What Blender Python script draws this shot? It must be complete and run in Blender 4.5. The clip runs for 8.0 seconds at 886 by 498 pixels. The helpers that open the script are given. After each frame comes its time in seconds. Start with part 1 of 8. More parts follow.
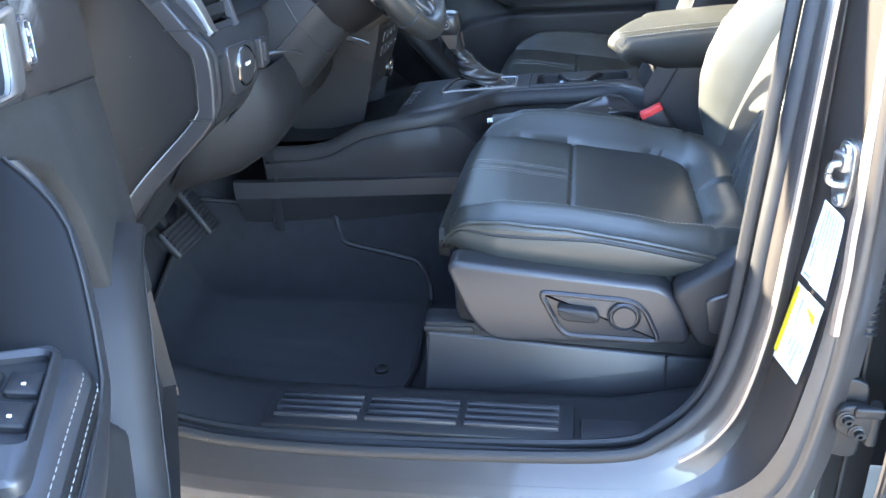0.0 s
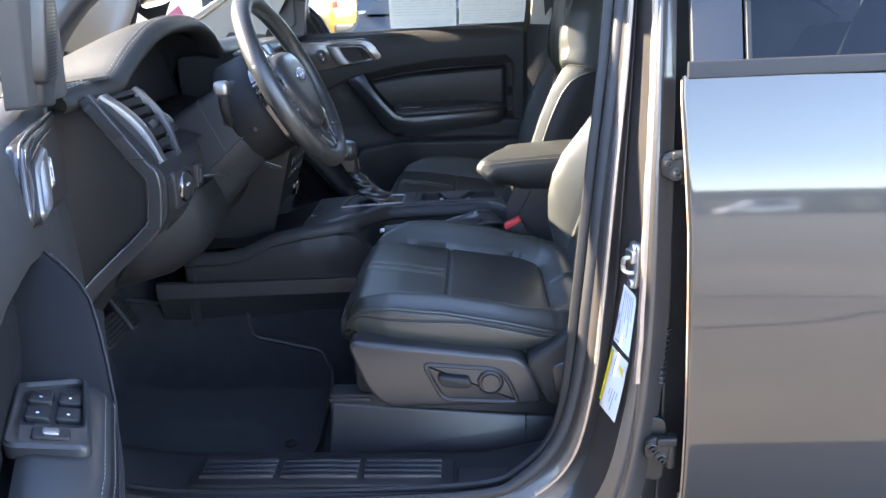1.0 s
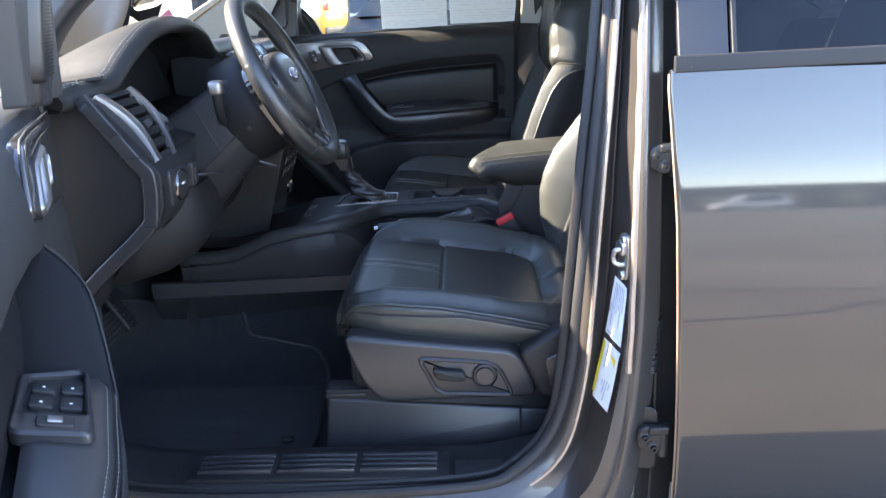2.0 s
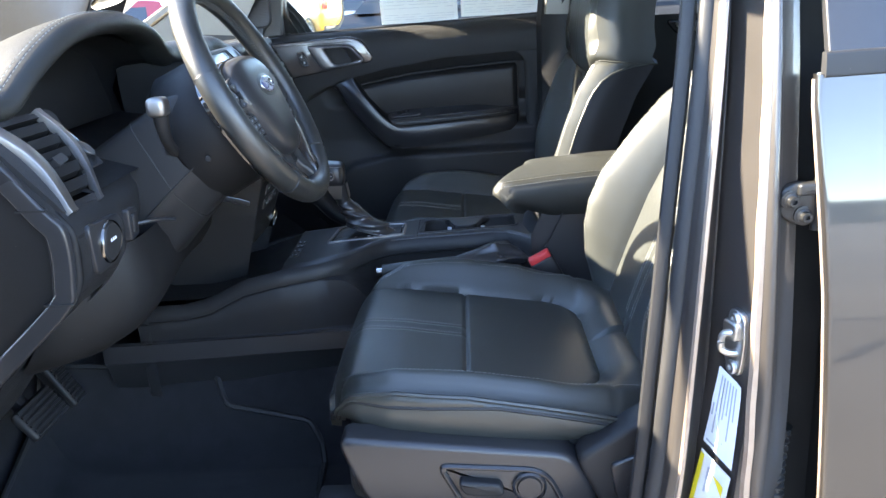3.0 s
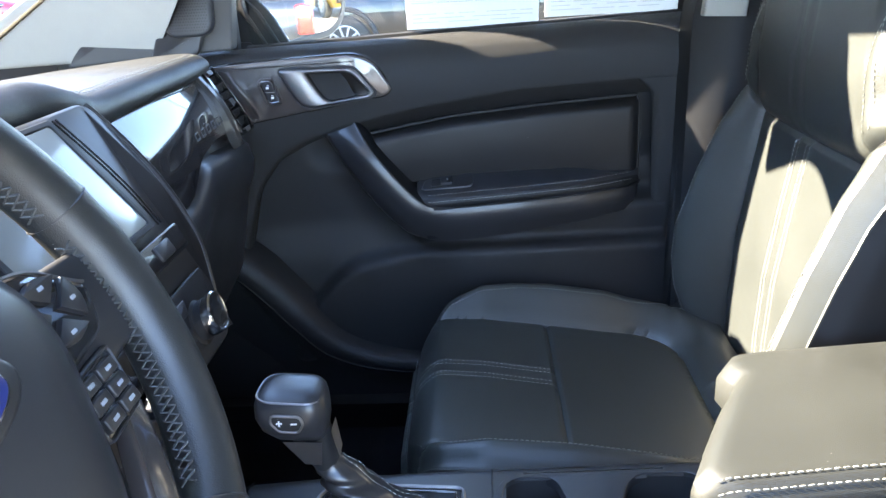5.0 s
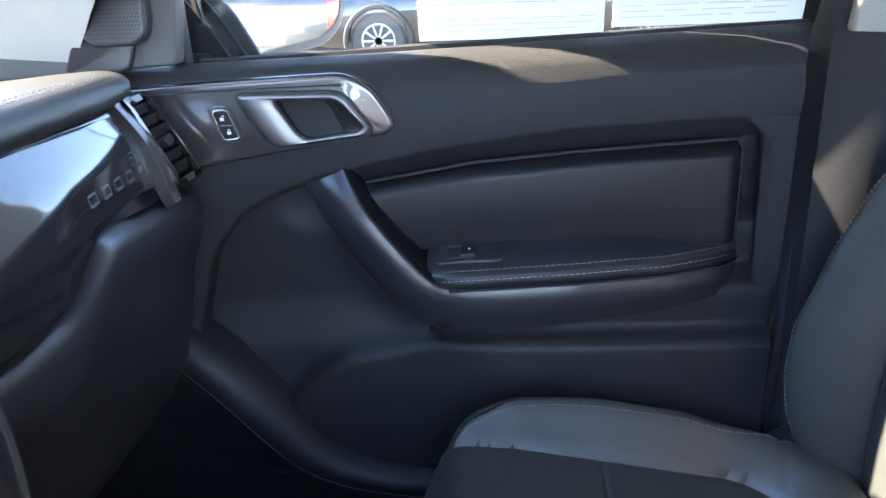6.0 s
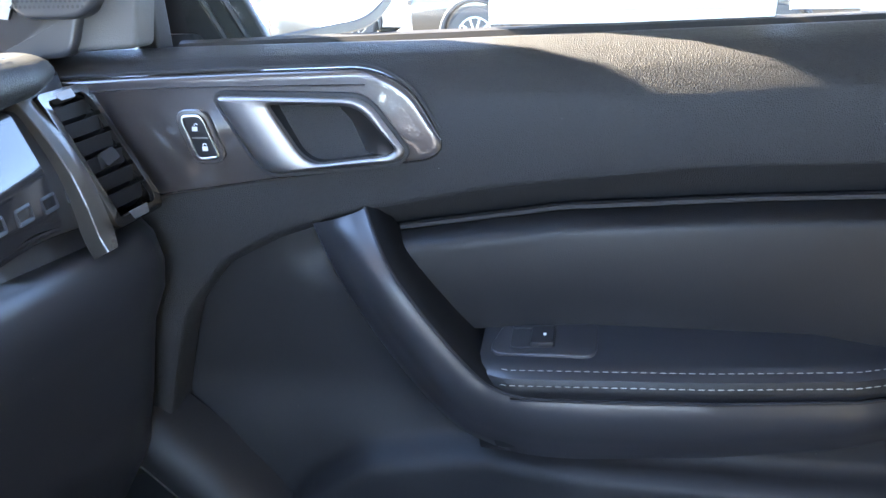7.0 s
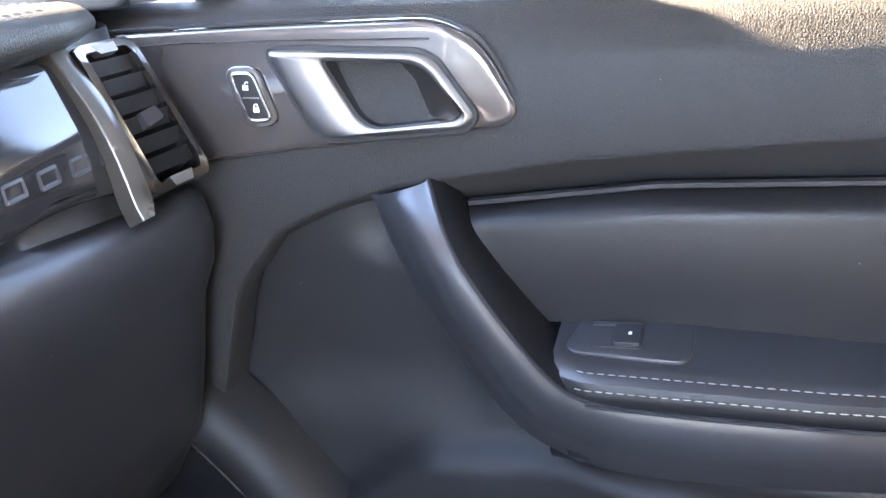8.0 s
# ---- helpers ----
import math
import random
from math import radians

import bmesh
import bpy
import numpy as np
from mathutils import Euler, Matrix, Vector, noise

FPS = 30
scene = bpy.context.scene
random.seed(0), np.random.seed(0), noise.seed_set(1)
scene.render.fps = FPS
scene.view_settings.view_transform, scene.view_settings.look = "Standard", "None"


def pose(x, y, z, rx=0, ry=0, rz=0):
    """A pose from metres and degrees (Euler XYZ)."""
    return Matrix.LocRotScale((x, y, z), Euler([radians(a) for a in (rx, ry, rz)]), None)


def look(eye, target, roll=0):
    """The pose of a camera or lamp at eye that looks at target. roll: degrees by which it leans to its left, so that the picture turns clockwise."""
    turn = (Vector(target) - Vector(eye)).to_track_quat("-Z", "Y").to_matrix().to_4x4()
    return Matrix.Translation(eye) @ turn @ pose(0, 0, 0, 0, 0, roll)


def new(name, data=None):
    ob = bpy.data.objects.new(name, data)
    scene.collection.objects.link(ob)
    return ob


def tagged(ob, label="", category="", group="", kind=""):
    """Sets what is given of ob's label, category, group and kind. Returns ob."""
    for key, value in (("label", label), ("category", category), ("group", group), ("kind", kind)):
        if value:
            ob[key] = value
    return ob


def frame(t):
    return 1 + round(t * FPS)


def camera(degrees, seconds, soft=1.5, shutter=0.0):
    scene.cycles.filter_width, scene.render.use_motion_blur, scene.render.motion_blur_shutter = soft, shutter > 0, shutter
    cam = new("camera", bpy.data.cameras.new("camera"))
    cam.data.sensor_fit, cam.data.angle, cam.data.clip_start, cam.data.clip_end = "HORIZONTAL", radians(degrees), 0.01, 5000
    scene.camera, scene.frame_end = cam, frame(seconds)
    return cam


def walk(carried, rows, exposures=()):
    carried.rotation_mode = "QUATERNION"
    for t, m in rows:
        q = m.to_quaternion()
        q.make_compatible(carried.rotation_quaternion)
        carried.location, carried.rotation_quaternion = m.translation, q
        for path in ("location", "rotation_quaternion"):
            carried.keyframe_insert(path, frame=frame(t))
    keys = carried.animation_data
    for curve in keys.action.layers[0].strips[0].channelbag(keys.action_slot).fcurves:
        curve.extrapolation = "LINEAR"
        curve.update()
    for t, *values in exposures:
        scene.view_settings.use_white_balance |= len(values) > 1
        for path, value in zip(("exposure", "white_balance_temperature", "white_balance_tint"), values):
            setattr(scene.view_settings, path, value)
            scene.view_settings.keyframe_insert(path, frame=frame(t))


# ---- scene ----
cam = camera(60.1, 8.0)
PATH = [
    (0, (0.017, -0.93, 1.295), (-0.337, 0.823, 0.401), -4.2),
    (0.5, (0.011, -1.04, 1.343), (-0.119, 0.806, 0.585), -1.6),
    (1, (0.054, -1.211, 1.373), (-0.027, 0.683, 0.737), -1.6),
    (1.2, (0.056, -1.268, 1.389), (0.001, 0.634, 0.774), -1.6),
    (2.5, (0.05, -1.111, 1.352), (-0.025, 0.782, 0.712), -2.6),
    (3, (0.016, -0.851, 1.346), (-0.059, 1.042, 0.707), -3.3),
    (3.5, (0.036, -0.544, 1.323), (-0.034, 1.346, 0.672), -3.8),
    (4, (0.023, -0.272, 1.311), (-0.063, 1.603, 0.62), -3.8),
    (4.5, (-0.054, -0.037, 1.326), (-0.157, 1.832, 0.62), -3.5),
    (5, (-0.095, 0.113, 1.372), (-0.205, 1.979, 0.661), -3.1),
    (5.2, (-0.104, 0.177, 1.371), (-0.225, 2.045, 0.665), -3.1),
    (6.3, (-0.096, 0.592, 1.341), (-0.339, 2.444, 0.628), -1.7),
    (6.5, (-0.098, 0.65, 1.329), (-0.388, 2.499, 0.623), -1.3),
    (7, (-0.11, 0.793, 1.315), (-0.525, 2.614, 0.599), -1.4),
    (7.5, (-0.116, 0.871, 1.297), (-0.662, 2.634, 0.525), -2.3),
    (8, (-0.103, 0.87, 1.291), (-0.775, 2.589, 0.52), -2.4),
]
EXPOSURES = [(0.0, 5.37, 7300, 12), (0.5, 4.70, 7600, 18), (1.0, 4.32, 7500, 18), (2.5, 4.10, 7500, 18), (3.0, 4.47, 7400, 14), (3.5, 4.65, 7500, 11), (4.0, 4.50, 7200, 7), (4.5, 5.17, 7500, 12), (5.0, 5.10, 7300, 15), (6.5, 5.45, 7300, 18), (7.0, 5.82, 7300, 17), (7.5, 6.14, 7600, 18), (8.0, 6.70, 8700, 23)]
walk(cam, [(t, look(eye, target, roll)) for t, eye, target, roll in PATH], EXPOSURES)
# ---- light: low sun through the windscreen, clear sky ----
SUN_ELEVATION, SUN_AZIMUTH = 29.0, 7.0  # degrees above the horizon; from straight ahead of the truck towards its passenger side


def to_sun():
    e, a = radians(SUN_ELEVATION), radians(SUN_AZIMUTH)
    return Vector((-math.cos(e) * math.cos(a), math.cos(e) * math.sin(a), math.sin(e)))


sky_world = bpy.data.worlds.new("sky")
scene.world = sky_world
sky_world.use_nodes = True
_nt = sky_world.node_tree
_sky = _nt.nodes.new("ShaderNodeTexSky")
_sky.sky_type, _sky.sun_disc = "NISHITA", False
_sky.sun_elevation = radians(SUN_ELEVATION)
_sky.sun_rotation = radians(SUN_AZIMUTH - 90.0)
_sky.air_density, _sky.dust_density, _sky.ozone_density = 0.7, 0.0, 2.4
_nt.links.new(_sky.outputs[0], _nt.nodes["Background"].inputs[0])
_nt.nodes["Background"].inputs[1].default_value = 0.12

_lamp = bpy.data.lights.new("sun", "SUN")
_lamp.energy, _lamp.angle, _lamp.color = 2.55, radians(0.55), (1.0, 0.975, 0.85)
_sun = new("sun", _lamp)
_sun.matrix_world = look(to_sun() * 30, (0, 0, 0))


# ---- modelling helpers ----
XF = [Matrix.Identity(4)]  # the pose at which parts are being built


def thing(name, at, label, category, group="", kind=""):
    ob = new(name)
    ob.empty_display_size = 0.05
    ob.location = (XF[-1] @ Vector(at)) if XF[-1] != Matrix.Identity(4) else at
    return tagged(ob, label, category, group, kind)


def link_mesh(name, bm, material, smooth=40):
    if XF[-1] != Matrix.Identity(4):
        bm.transform(XF[-1])
        if XF[-1].determinant() < 0:
            bmesh.ops.reverse_faces(bm, faces=bm.faces)
    me = bpy.data.meshes.new(name)
    bm.to_mesh(me)
    bm.free()
    if smooth:
        me.shade_smooth()
        me.set_sharp_from_angle(angle=radians(smooth))
    me.materials.append(material)
    return new(name, me)


def part(name, bm, material, parent, label="", smooth=40, kind=""):
    """One mesh under a thing (an Empty) or under another part."""
    ob = link_mesh(name, bm, material, smooth)
    ob.parent = parent
    if parent.type == "EMPTY":
        ob.matrix_parent_inverse = Matrix.Translation(-Vector(parent.location))
    return tagged(ob, label, "", "", kind)


def solid(name, bm, material, label, category, group="", kind="", smooth=40):
    """A thing that is one mesh."""
    return tagged(link_mesh(name, bm, material, smooth), label, category, group, kind)


def quads(rows, loop=False, caps=False):
    """A mesh from rows of points with equal counts; loop joins each row's ends, caps close the first and last row."""
    bm = bmesh.new()
    grid = [[bm.verts.new(p) for p in row] for row in rows]
    n = len(grid[0])
    for a, b in zip(grid, grid[1:]):
        for i in range(n if loop else n - 1):
            j = (i + 1) % n
            try:
                bm.faces.new((a[i], a[j], b[j], b[i]))
            except ValueError:
                pass
    if caps:
        if caps != "end":
            bm.faces.new(grid[0][::-1])
        bm.faces.new(grid[-1])
    bmesh.ops.recalc_face_normals(bm, faces=bm.faces)
    return bm


def join(*bms):
    out = bmesh.new()
    for b in bms:
        me = bpy.data.meshes.new("joined")
        b.to_mesh(me)
        b.free()
        out.from_mesh(me)
        bpy.data.meshes.remove(me)
    return out


def smooth_path(pts, n=8, closed=False):
    """A Catmull-Rom curve through points of any size."""
    p = [Vector(q) for q in pts]
    m = len(p)
    out = []
    for i in range(m if closed else m - 1):
        if closed:
            a, b, c, d = p[(i - 1) % m], p[i], p[(i + 1) % m], p[(i + 2) % m]
        else:
            b, c = p[i], p[i + 1]
            a = p[i - 1] if i else b * 2 - c
            d = p[i + 2] if i + 2 < m else c * 2 - b
        for k in range(n):
            t = k / n
            out.append(0.5 * ((2 * b) + (c - a) * t + (2 * a - 5 * b + 4 * c - d) * t * t + (3 * b - a - 3 * c + d) * t ** 3))
    if not closed:
        out.append(p[-1].copy())
    return out


def circle(r, n=10, squash=1.0):
    return [(r * math.cos(2 * math.pi * i / n), squash * r * math.sin(2 * math.pi * i / n)) for i in range(n)]


def sweep(path, profile, closed=False, up=(0, 0, 1), scale=None, caps=True):
    """A profile (2D points: across, up) carried along a path of 3D points."""
    path = [Vector(p) for p in path]
    m = len(path)
    rows = []
    up = Vector(up)
    for i, p in enumerate(path):
        if closed:
            t = path[(i + 1) % m] - path[i - 1]
        else:
            t = path[min(i + 1, m - 1)] - path[max(i - 1, 0)]
        t.normalize()
        side = t.cross(up)
        if side.length < 1e-4:
            side = t.cross(Vector((1, 0.3, 0)))
        side.normalize()
        over = side.cross(t)
        k = scale(i / (m - 1)) if scale else 1.0
        rows.append([p + side * (a * k) + over * (b * k) for a, b in profile])
    if closed:
        rows.append(rows[0])
    bm = quads(rows, loop=True, caps=caps and not closed)
    if closed:
        bmesh.ops.remove_doubles(bm, verts=bm.verts, dist=1e-6)
    return bm


def tube(path, r, n=8, closed=False, up=(0, 0, 1), scale=None):
    return sweep(path, circle(r, n), closed, up, scale)


def rbox(x0, x1, y0, y1, z0, z1, b=0.004, seg=2):
    bm = bmesh.new()
    bmesh.ops.create_cube(bm, size=1)
    bm.transform(Matrix.Translation(((x0 + x1) / 2, (y0 + y1) / 2, (z0 + z1) / 2)) @ Matrix.Diagonal((x1 - x0, y1 - y0, z1 - z0, 1)))
    if b:
        bmesh.ops.bevel(bm, geom=bm.edges[:], offset=b, segments=seg, profile=0.5, affect="EDGES", clamp_overlap=True)
    return bm


def round_poly(pts, r, n=5):
    """A closed outline with its corners rounded; r: one radius, or one for each corner."""
    out = []
    m = len(pts)
    rs = r if isinstance(r, (list, tuple)) else [r] * m
    for i in range(m):
        p, a, b = Vector(pts[i]), Vector(pts[i - 1]), Vector(pts[(i + 1) % m])
        k = min(rs[i], 0.48 * (a - p).length, 0.48 * (b - p).length)
        s, e = p + (a - p).normalized() * k, p + (b - p).normalized() * k
        for j in range(n + 1):
            t = j / n
            out.append(tuple(s * (1 - t) ** 2 + p * 2 * t * (1 - t) + e * t * t))
    return out


def inset(pts, d):
    """An outline moved inwards by d (counter-clockwise or clockwise)."""
    m = len(pts)
    area = sum(pts[i - 1][0] * pts[i][1] - pts[i][0] * pts[i - 1][1] for i in range(m))
    s = 1 if area > 0 else -1
    out = []
    for i in range(m):
        a, b = Vector(pts[i - 1]), Vector(pts[(i + 1) % m])
        t = b - a
        if t.length < 1e-9:
            out.append(tuple(pts[i]))
            continue
        t.normalize()
        out.append((pts[i][0] - s * t.y * d, pts[i][1] + s * t.x * d))
    return out


def slab(outline, to3d, h0, h1, bevel=0.002, seg=3):
    """A plate with the given 2D outline from height h0 to h1, its upper edge rounded. to3d(a, b, h) gives the place."""
    rows = [[to3d(a, b, h0) for a, b in outline]]
    sign = 1 if h1 > h0 else -1
    for i in range(seg + 1):
        q = i / seg * math.pi / 2
        o = inset(outline, bevel * (1 - math.cos(q)))
        rows.append([to3d(a, b, h1 - sign * bevel * (1 - math.sin(q))) for a, b in o])
    return quads(rows, loop=True, caps=True)


def ring_slab(outer, inner, to3d, h0, h1, bevel=0.002):
    """A flat frame between two outlines of equal counts."""
    rows = [[to3d(a, b, h0) for a, b in outer], [to3d(a, b, h1 - bevel) for a, b in outer], [to3d(a, b, h1) for a, b in inset(outer, bevel)],
            [to3d(a, b, h1) for a, b in inset(inner, -bevel)], [to3d(a, b, h1 - bevel) for a, b in inner], [to3d(a, b, h0) for a, b in inner]]
    rows.append(rows[0])
    bm = quads(rows, loop=True)
    bmesh.ops.remove_doubles(bm, verts=bm.verts, dist=1e-6)
    return bm


def lathe(profile, to3d, n=24):
    """Turn a profile of (radius, height); to3d(a, b, h) gives the place."""
    rows = [[to3d(r * math.cos(2 * math.pi * i / n), r * math.sin(2 * math.pi * i / n), h) for i in range(n)] for r, h in profile]
    return quads(rows, loop=True, caps=True)


def stitches(path, normal, long=0.0040, gap=0.0022, r=0.00040, lift=0.0003):
    """A row of small thread dashes along a path; normal(p) is the way off the surface, or one vector."""
    pts = [Vector(p) for p in path]
    bm = bmesh.new()
    walked, at = 0.0, 0.0
    total = sum((b - a).length for a, b in zip(pts, pts[1:]))
    k, done = 0, 0.0

    def place(s):
        nonlocal k, done
        while k < len(pts) - 2 and s > done + (pts[k + 1] - pts[k]).length:
            done += (pts[k + 1] - pts[k]).length
            k += 1
        d = pts[k + 1] - pts[k]
        return pts[k] + d * min(1.0, (s - done) / max(d.length, 1e-9))

    while at + long < total:
        a = place(at)
        b = place(at + long)
        t = (b - a).normalized()
        n = (normal(a) if callable(normal) else Vector(normal)).normalized()
        s = t.cross(n).normalized()
        verts = []
        for q, w in ((a, 0.5), (a.lerp(b, 0.25), 1.0), (a.lerp(b, 0.75), 1.0), (b, 0.5)):
            c = q + n * (lift * w)
            verts.append([bm.verts.new(c + s * r * w), bm.verts.new(c + n * r * w * 1.2), bm.verts.new(c - s * r * w)])
        for u, v in zip(verts, verts[1:]):
            for i in range(2):
                bm.faces.new((u[i], u[i + 1], v[i + 1], v[i]))
        at += long + gap
    return bm


def smoothstep(a, b, x):
    t = min(1.0, max(0.0, (x - a) / (b - a)))
    return t * t * (3 - 2 * t)


def interp(x, xs, ys):
    return float(np.interp(x, xs, ys))


# ---- materials ----
def material(name, colour, rough=0.5, metal=0.0, vary=0.12, scale=18.0, grain=0.0, grain_size=900.0, dents=0.0, coat=0.0, spec=0.5, dust=0.0, voronoi=False, sheen=0.0):
    """A surface with slow and fine variation of colour and roughness, and a grain in relief; sizes are in metres of the world."""
    m = bpy.data.materials.new(name)
    m.use_nodes = True
    nt = m.node_tree
    b = nt.nodes["Principled BSDF"]
    b.inputs["Metallic"].default_value = metal
    b.inputs["Coat Weight"].default_value = coat
    b.inputs["Coat Roughness"].default_value = 0.04
    b.inputs["Specular IOR Level"].default_value = spec
    if sheen:
        b.inputs["Sheen Weight"].default_value = sheen
    geo = nt.nodes.new("ShaderNodeNewGeometry")
    big = nt.nodes.new("ShaderNodeTexNoise")
    big.inputs["Scale"].default_value, big.inputs["Detail"].default_value = scale, 5
    fine = nt.nodes.new("ShaderNodeTexNoise")
    fine.inputs["Scale"].default_value, fine.inputs["Detail"].default_value = scale * 14, 3
    for n in (big, fine):
        nt.links.new(geo.outputs["Position"], n.inputs["Vector"])
    mix = nt.nodes.new("ShaderNodeMath")
    mix.operation = "MULTIPLY_ADD"
    mix.inputs[1].default_value = 0.35
    nt.links.new(fine.outputs["Fac"], mix.inputs[0])
    nt.links.new(big.outputs["Fac"], mix.inputs[2])
    ramp = nt.nodes.new("ShaderNodeMapRange")
    ramp.inputs["From Min"].default_value, ramp.inputs["From Max"].default_value = 0.35, 1.0
    ramp.inputs["To Min"].default_value, ramp.inputs["To Max"].default_value = 1 - vary, 1 + vary
    nt.links.new(mix.outputs[0], ramp.inputs["Value"])
    tint = nt.nodes.new("ShaderNodeVectorMath")
    tint.operation = "SCALE"
    tint.inputs[0].default_value = colour
    nt.links.new(ramp.outputs[0], tint.inputs["Scale"])
    last = tint.outputs[0]
    if dust:
        specks = nt.nodes.new("ShaderNodeTexVoronoi")
        specks.inputs["Scale"].default_value = 170
        nt.links.new(geo.outputs["Position"], specks.inputs["Vector"])
        cut = nt.nodes.new("ShaderNodeMapRange")
        cut.inputs["From Min"].default_value, cut.inputs["From Max"].default_value = 0.06, 0.02
        cut.inputs["To Min"].default_value, cut.inputs["To Max"].default_value = 0.0, 1.0
        nt.links.new(specks.outputs["Distance"], cut.inputs["Value"])
        few = nt.nodes.new("ShaderNodeMapRange")
        few.inputs["From Min"].default_value, few.inputs["From Max"].default_value = 0.97 - dust * 0.2, 0.98 - dust * 0.2
        rnd = nt.nodes.new("ShaderNodeSeparateColor")
        nt.links.new(specks.outputs["Color"], rnd.inputs[0])
        nt.links.new(rnd.outputs[0], few.inputs["Value"])
        both = nt.nodes.new("ShaderNodeMath")
        both.operation = "MULTIPLY"
        nt.links.new(cut.outputs[0], both.inputs[0])
        nt.links.new(few.outputs[0], both.inputs[1])
        dm = nt.nodes.new("ShaderNodeMix")
        dm.data_type = "RGBA"
        nt.links.new(both.outputs[0], dm.inputs["Factor"])
        nt.links.new(last, dm.inputs[6])
        dm.inputs[7].default_value = (0.45, 0.43, 0.4, 1)
        last = dm.outputs[2]
    nt.links.new(last, b.inputs["Base Color"])
    rr = nt.nodes.new("ShaderNodeMapRange")
    rr.inputs["From Min"].default_value, rr.inputs["From Max"].default_value = 0.35, 1.0
    rr.inputs["To Min"].default_value, rr.inputs["To Max"].default_value = max(0.02, rough * 0.86), min(1.0, rough * 1.16)
    nt.links.new(mix.outputs[0], rr.inputs["Value"])
    nt.links.new(rr.outputs[0], b.inputs["Roughness"])
    if grain or dents:
        if voronoi:
            g = nt.nodes.new("ShaderNodeTexVoronoi")
            g.feature = "DISTANCE_TO_EDGE"
            g.inputs["Scale"].default_value = grain_size
            warp = nt.nodes.new("ShaderNodeVectorMath")
            warp.operation = "MULTIPLY_ADD"
            warp.inputs[1].default_value = (0.0012, 0.0012, 0.0012)
            nt.links.new(fine.outputs["Color"], warp.inputs[0])
            nt.links.new(geo.outputs["Position"], warp.inputs[2])
            nt.links.new(warp.outputs[0], g.inputs["Vector"])
            clip = nt.nodes.new("ShaderNodeMapRange")
            clip.inputs["From Max"].default_value = 0.28
            nt.links.new(g.outputs["Distance"], clip.inputs["Value"])
            relief = clip.outputs[0]
        else:
            g = nt.nodes.new("ShaderNodeTexNoise")
            g.inputs["Scale"].default_value, g.inputs["Detail"].default_value = grain_size, 2
            nt.links.new(geo.outputs["Position"], g.inputs["Vector"])
            relief = g.outputs["Fac"]
        bump = nt.nodes.new("ShaderNodeBump")
        bump.inputs["Strength"].default_value, bump.inputs["Distance"].default_value = grain, 0.0006
        nt.links.new(relief, bump.inputs["Height"])
        if dents:
            b2 = nt.nodes.new("ShaderNodeBump")
            b2.inputs["Strength"].default_value, b2.inputs["Distance"].default_value = dents, 0.004
            nt.links.new(big.outputs["Fac"], b2.inputs["Height"])
            nt.links.new(bump.outputs[0], b2.inputs["Normal"])
            nt.links.new(b2.outputs[0], b.inputs["Normal"])
        else:
            nt.links.new(bump.outputs[0], b.inputs["Normal"])
    return m


def glass(name, colour=(1, 1, 1), tint=0.0):
    m = bpy.data.materials.new(name)
    m.use_nodes = True
    nt = m.node_tree
    out = nt.nodes["Material Output"]
    clear = nt.nodes.new("ShaderNodeBsdfTransparent")
    clear.inputs[0].default_value = (*[c * (1 - tint) for c in colour], 1)
    gloss = nt.nodes.new("ShaderNodeBsdfGlossy")
    gloss.inputs["Roughness"].default_value = 0.01
    fres = nt.nodes.new("ShaderNodeFresnel")
    fres.inputs["IOR"].default_value = 1.48
    mix = nt.nodes.new("ShaderNodeMixShader")
    nt.links.new(fres.outputs[0], mix.inputs[0])
    nt.links.new(clear.outputs[0], mix.inputs[1])
    nt.links.new(gloss.outputs[0], mix.inputs[2])
    nt.links.new(mix.outputs[0], out.inputs[0])
    return m


LEATHER = material("black_leather", (0.0345, 0.0370, 0.0340), 0.38, vary=0.10, scale=9, grain=0.15, grain_size=620, dents=0.05, voronoi=True, spec=0.6, dust=0.10)
DOOR_HIDE = material("door_leatherette", (0.0110, 0.0110, 0.0118), 0.40, vary=0.10, scale=9, grain=0.14, grain_size=620, dents=0.05, voronoi=True, spec=0.32, dust=0.08)
LID_HIDE = material("armrest_leatherette", (0.0210, 0.0220, 0.0198), 0.50, vary=0.10, scale=9, grain=0.12, grain_size=620, dents=0.04, voronoi=True, spec=0.43, dust=0.5)
WHEEL_HIDE = material("wheel_leather", (0.0210, 0.0215, 0.0205), 0.36, vary=0.10, scale=9, grain=0.16, grain_size=800, dents=0.04, voronoi=True, spec=0.7, dust=0.05)
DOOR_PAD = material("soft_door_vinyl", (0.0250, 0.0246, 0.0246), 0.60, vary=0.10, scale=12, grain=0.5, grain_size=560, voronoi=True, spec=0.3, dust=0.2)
LEATHER_PERF = material("perforated_leather", (0.0310, 0.0335, 0.0308), 0.40, vary=0.10, scale=9, grain=0.07, grain_size=1000, dents=0.04, voronoi=True, spec=0.6)
PAD = material("soft_dash_vinyl", (0.0195, 0.0198, 0.0188), 0.48, vary=0.08, scale=12, grain=0.30, grain_size=480, voronoi=True, spec=0.34, dust=0.2)
HARD = material("grained_black_plastic", (0.0185, 0.0185, 0.0197), 0.46, vary=0.10, scale=14, grain=0.16, grain_size=700, voronoi=True, spec=0.29, dust=0.12)
# darker, duller copy of HARD; shade low in the dash is put into it
LOWER = material("shaded_matte_plastic", (0.0110, 0.0110, 0.0118), 0.55, vary=0.12, scale=14, grain=0.15, grain_size=700, voronoi=True, spec=0.22, dust=0.1)
SATIN = material("satin_black_plastic", (0.0230, 0.0230, 0.0250), 0.34, vary=0.10, scale=10, grain=0.08, grain_size=1100, spec=0.56, dust=0.06)
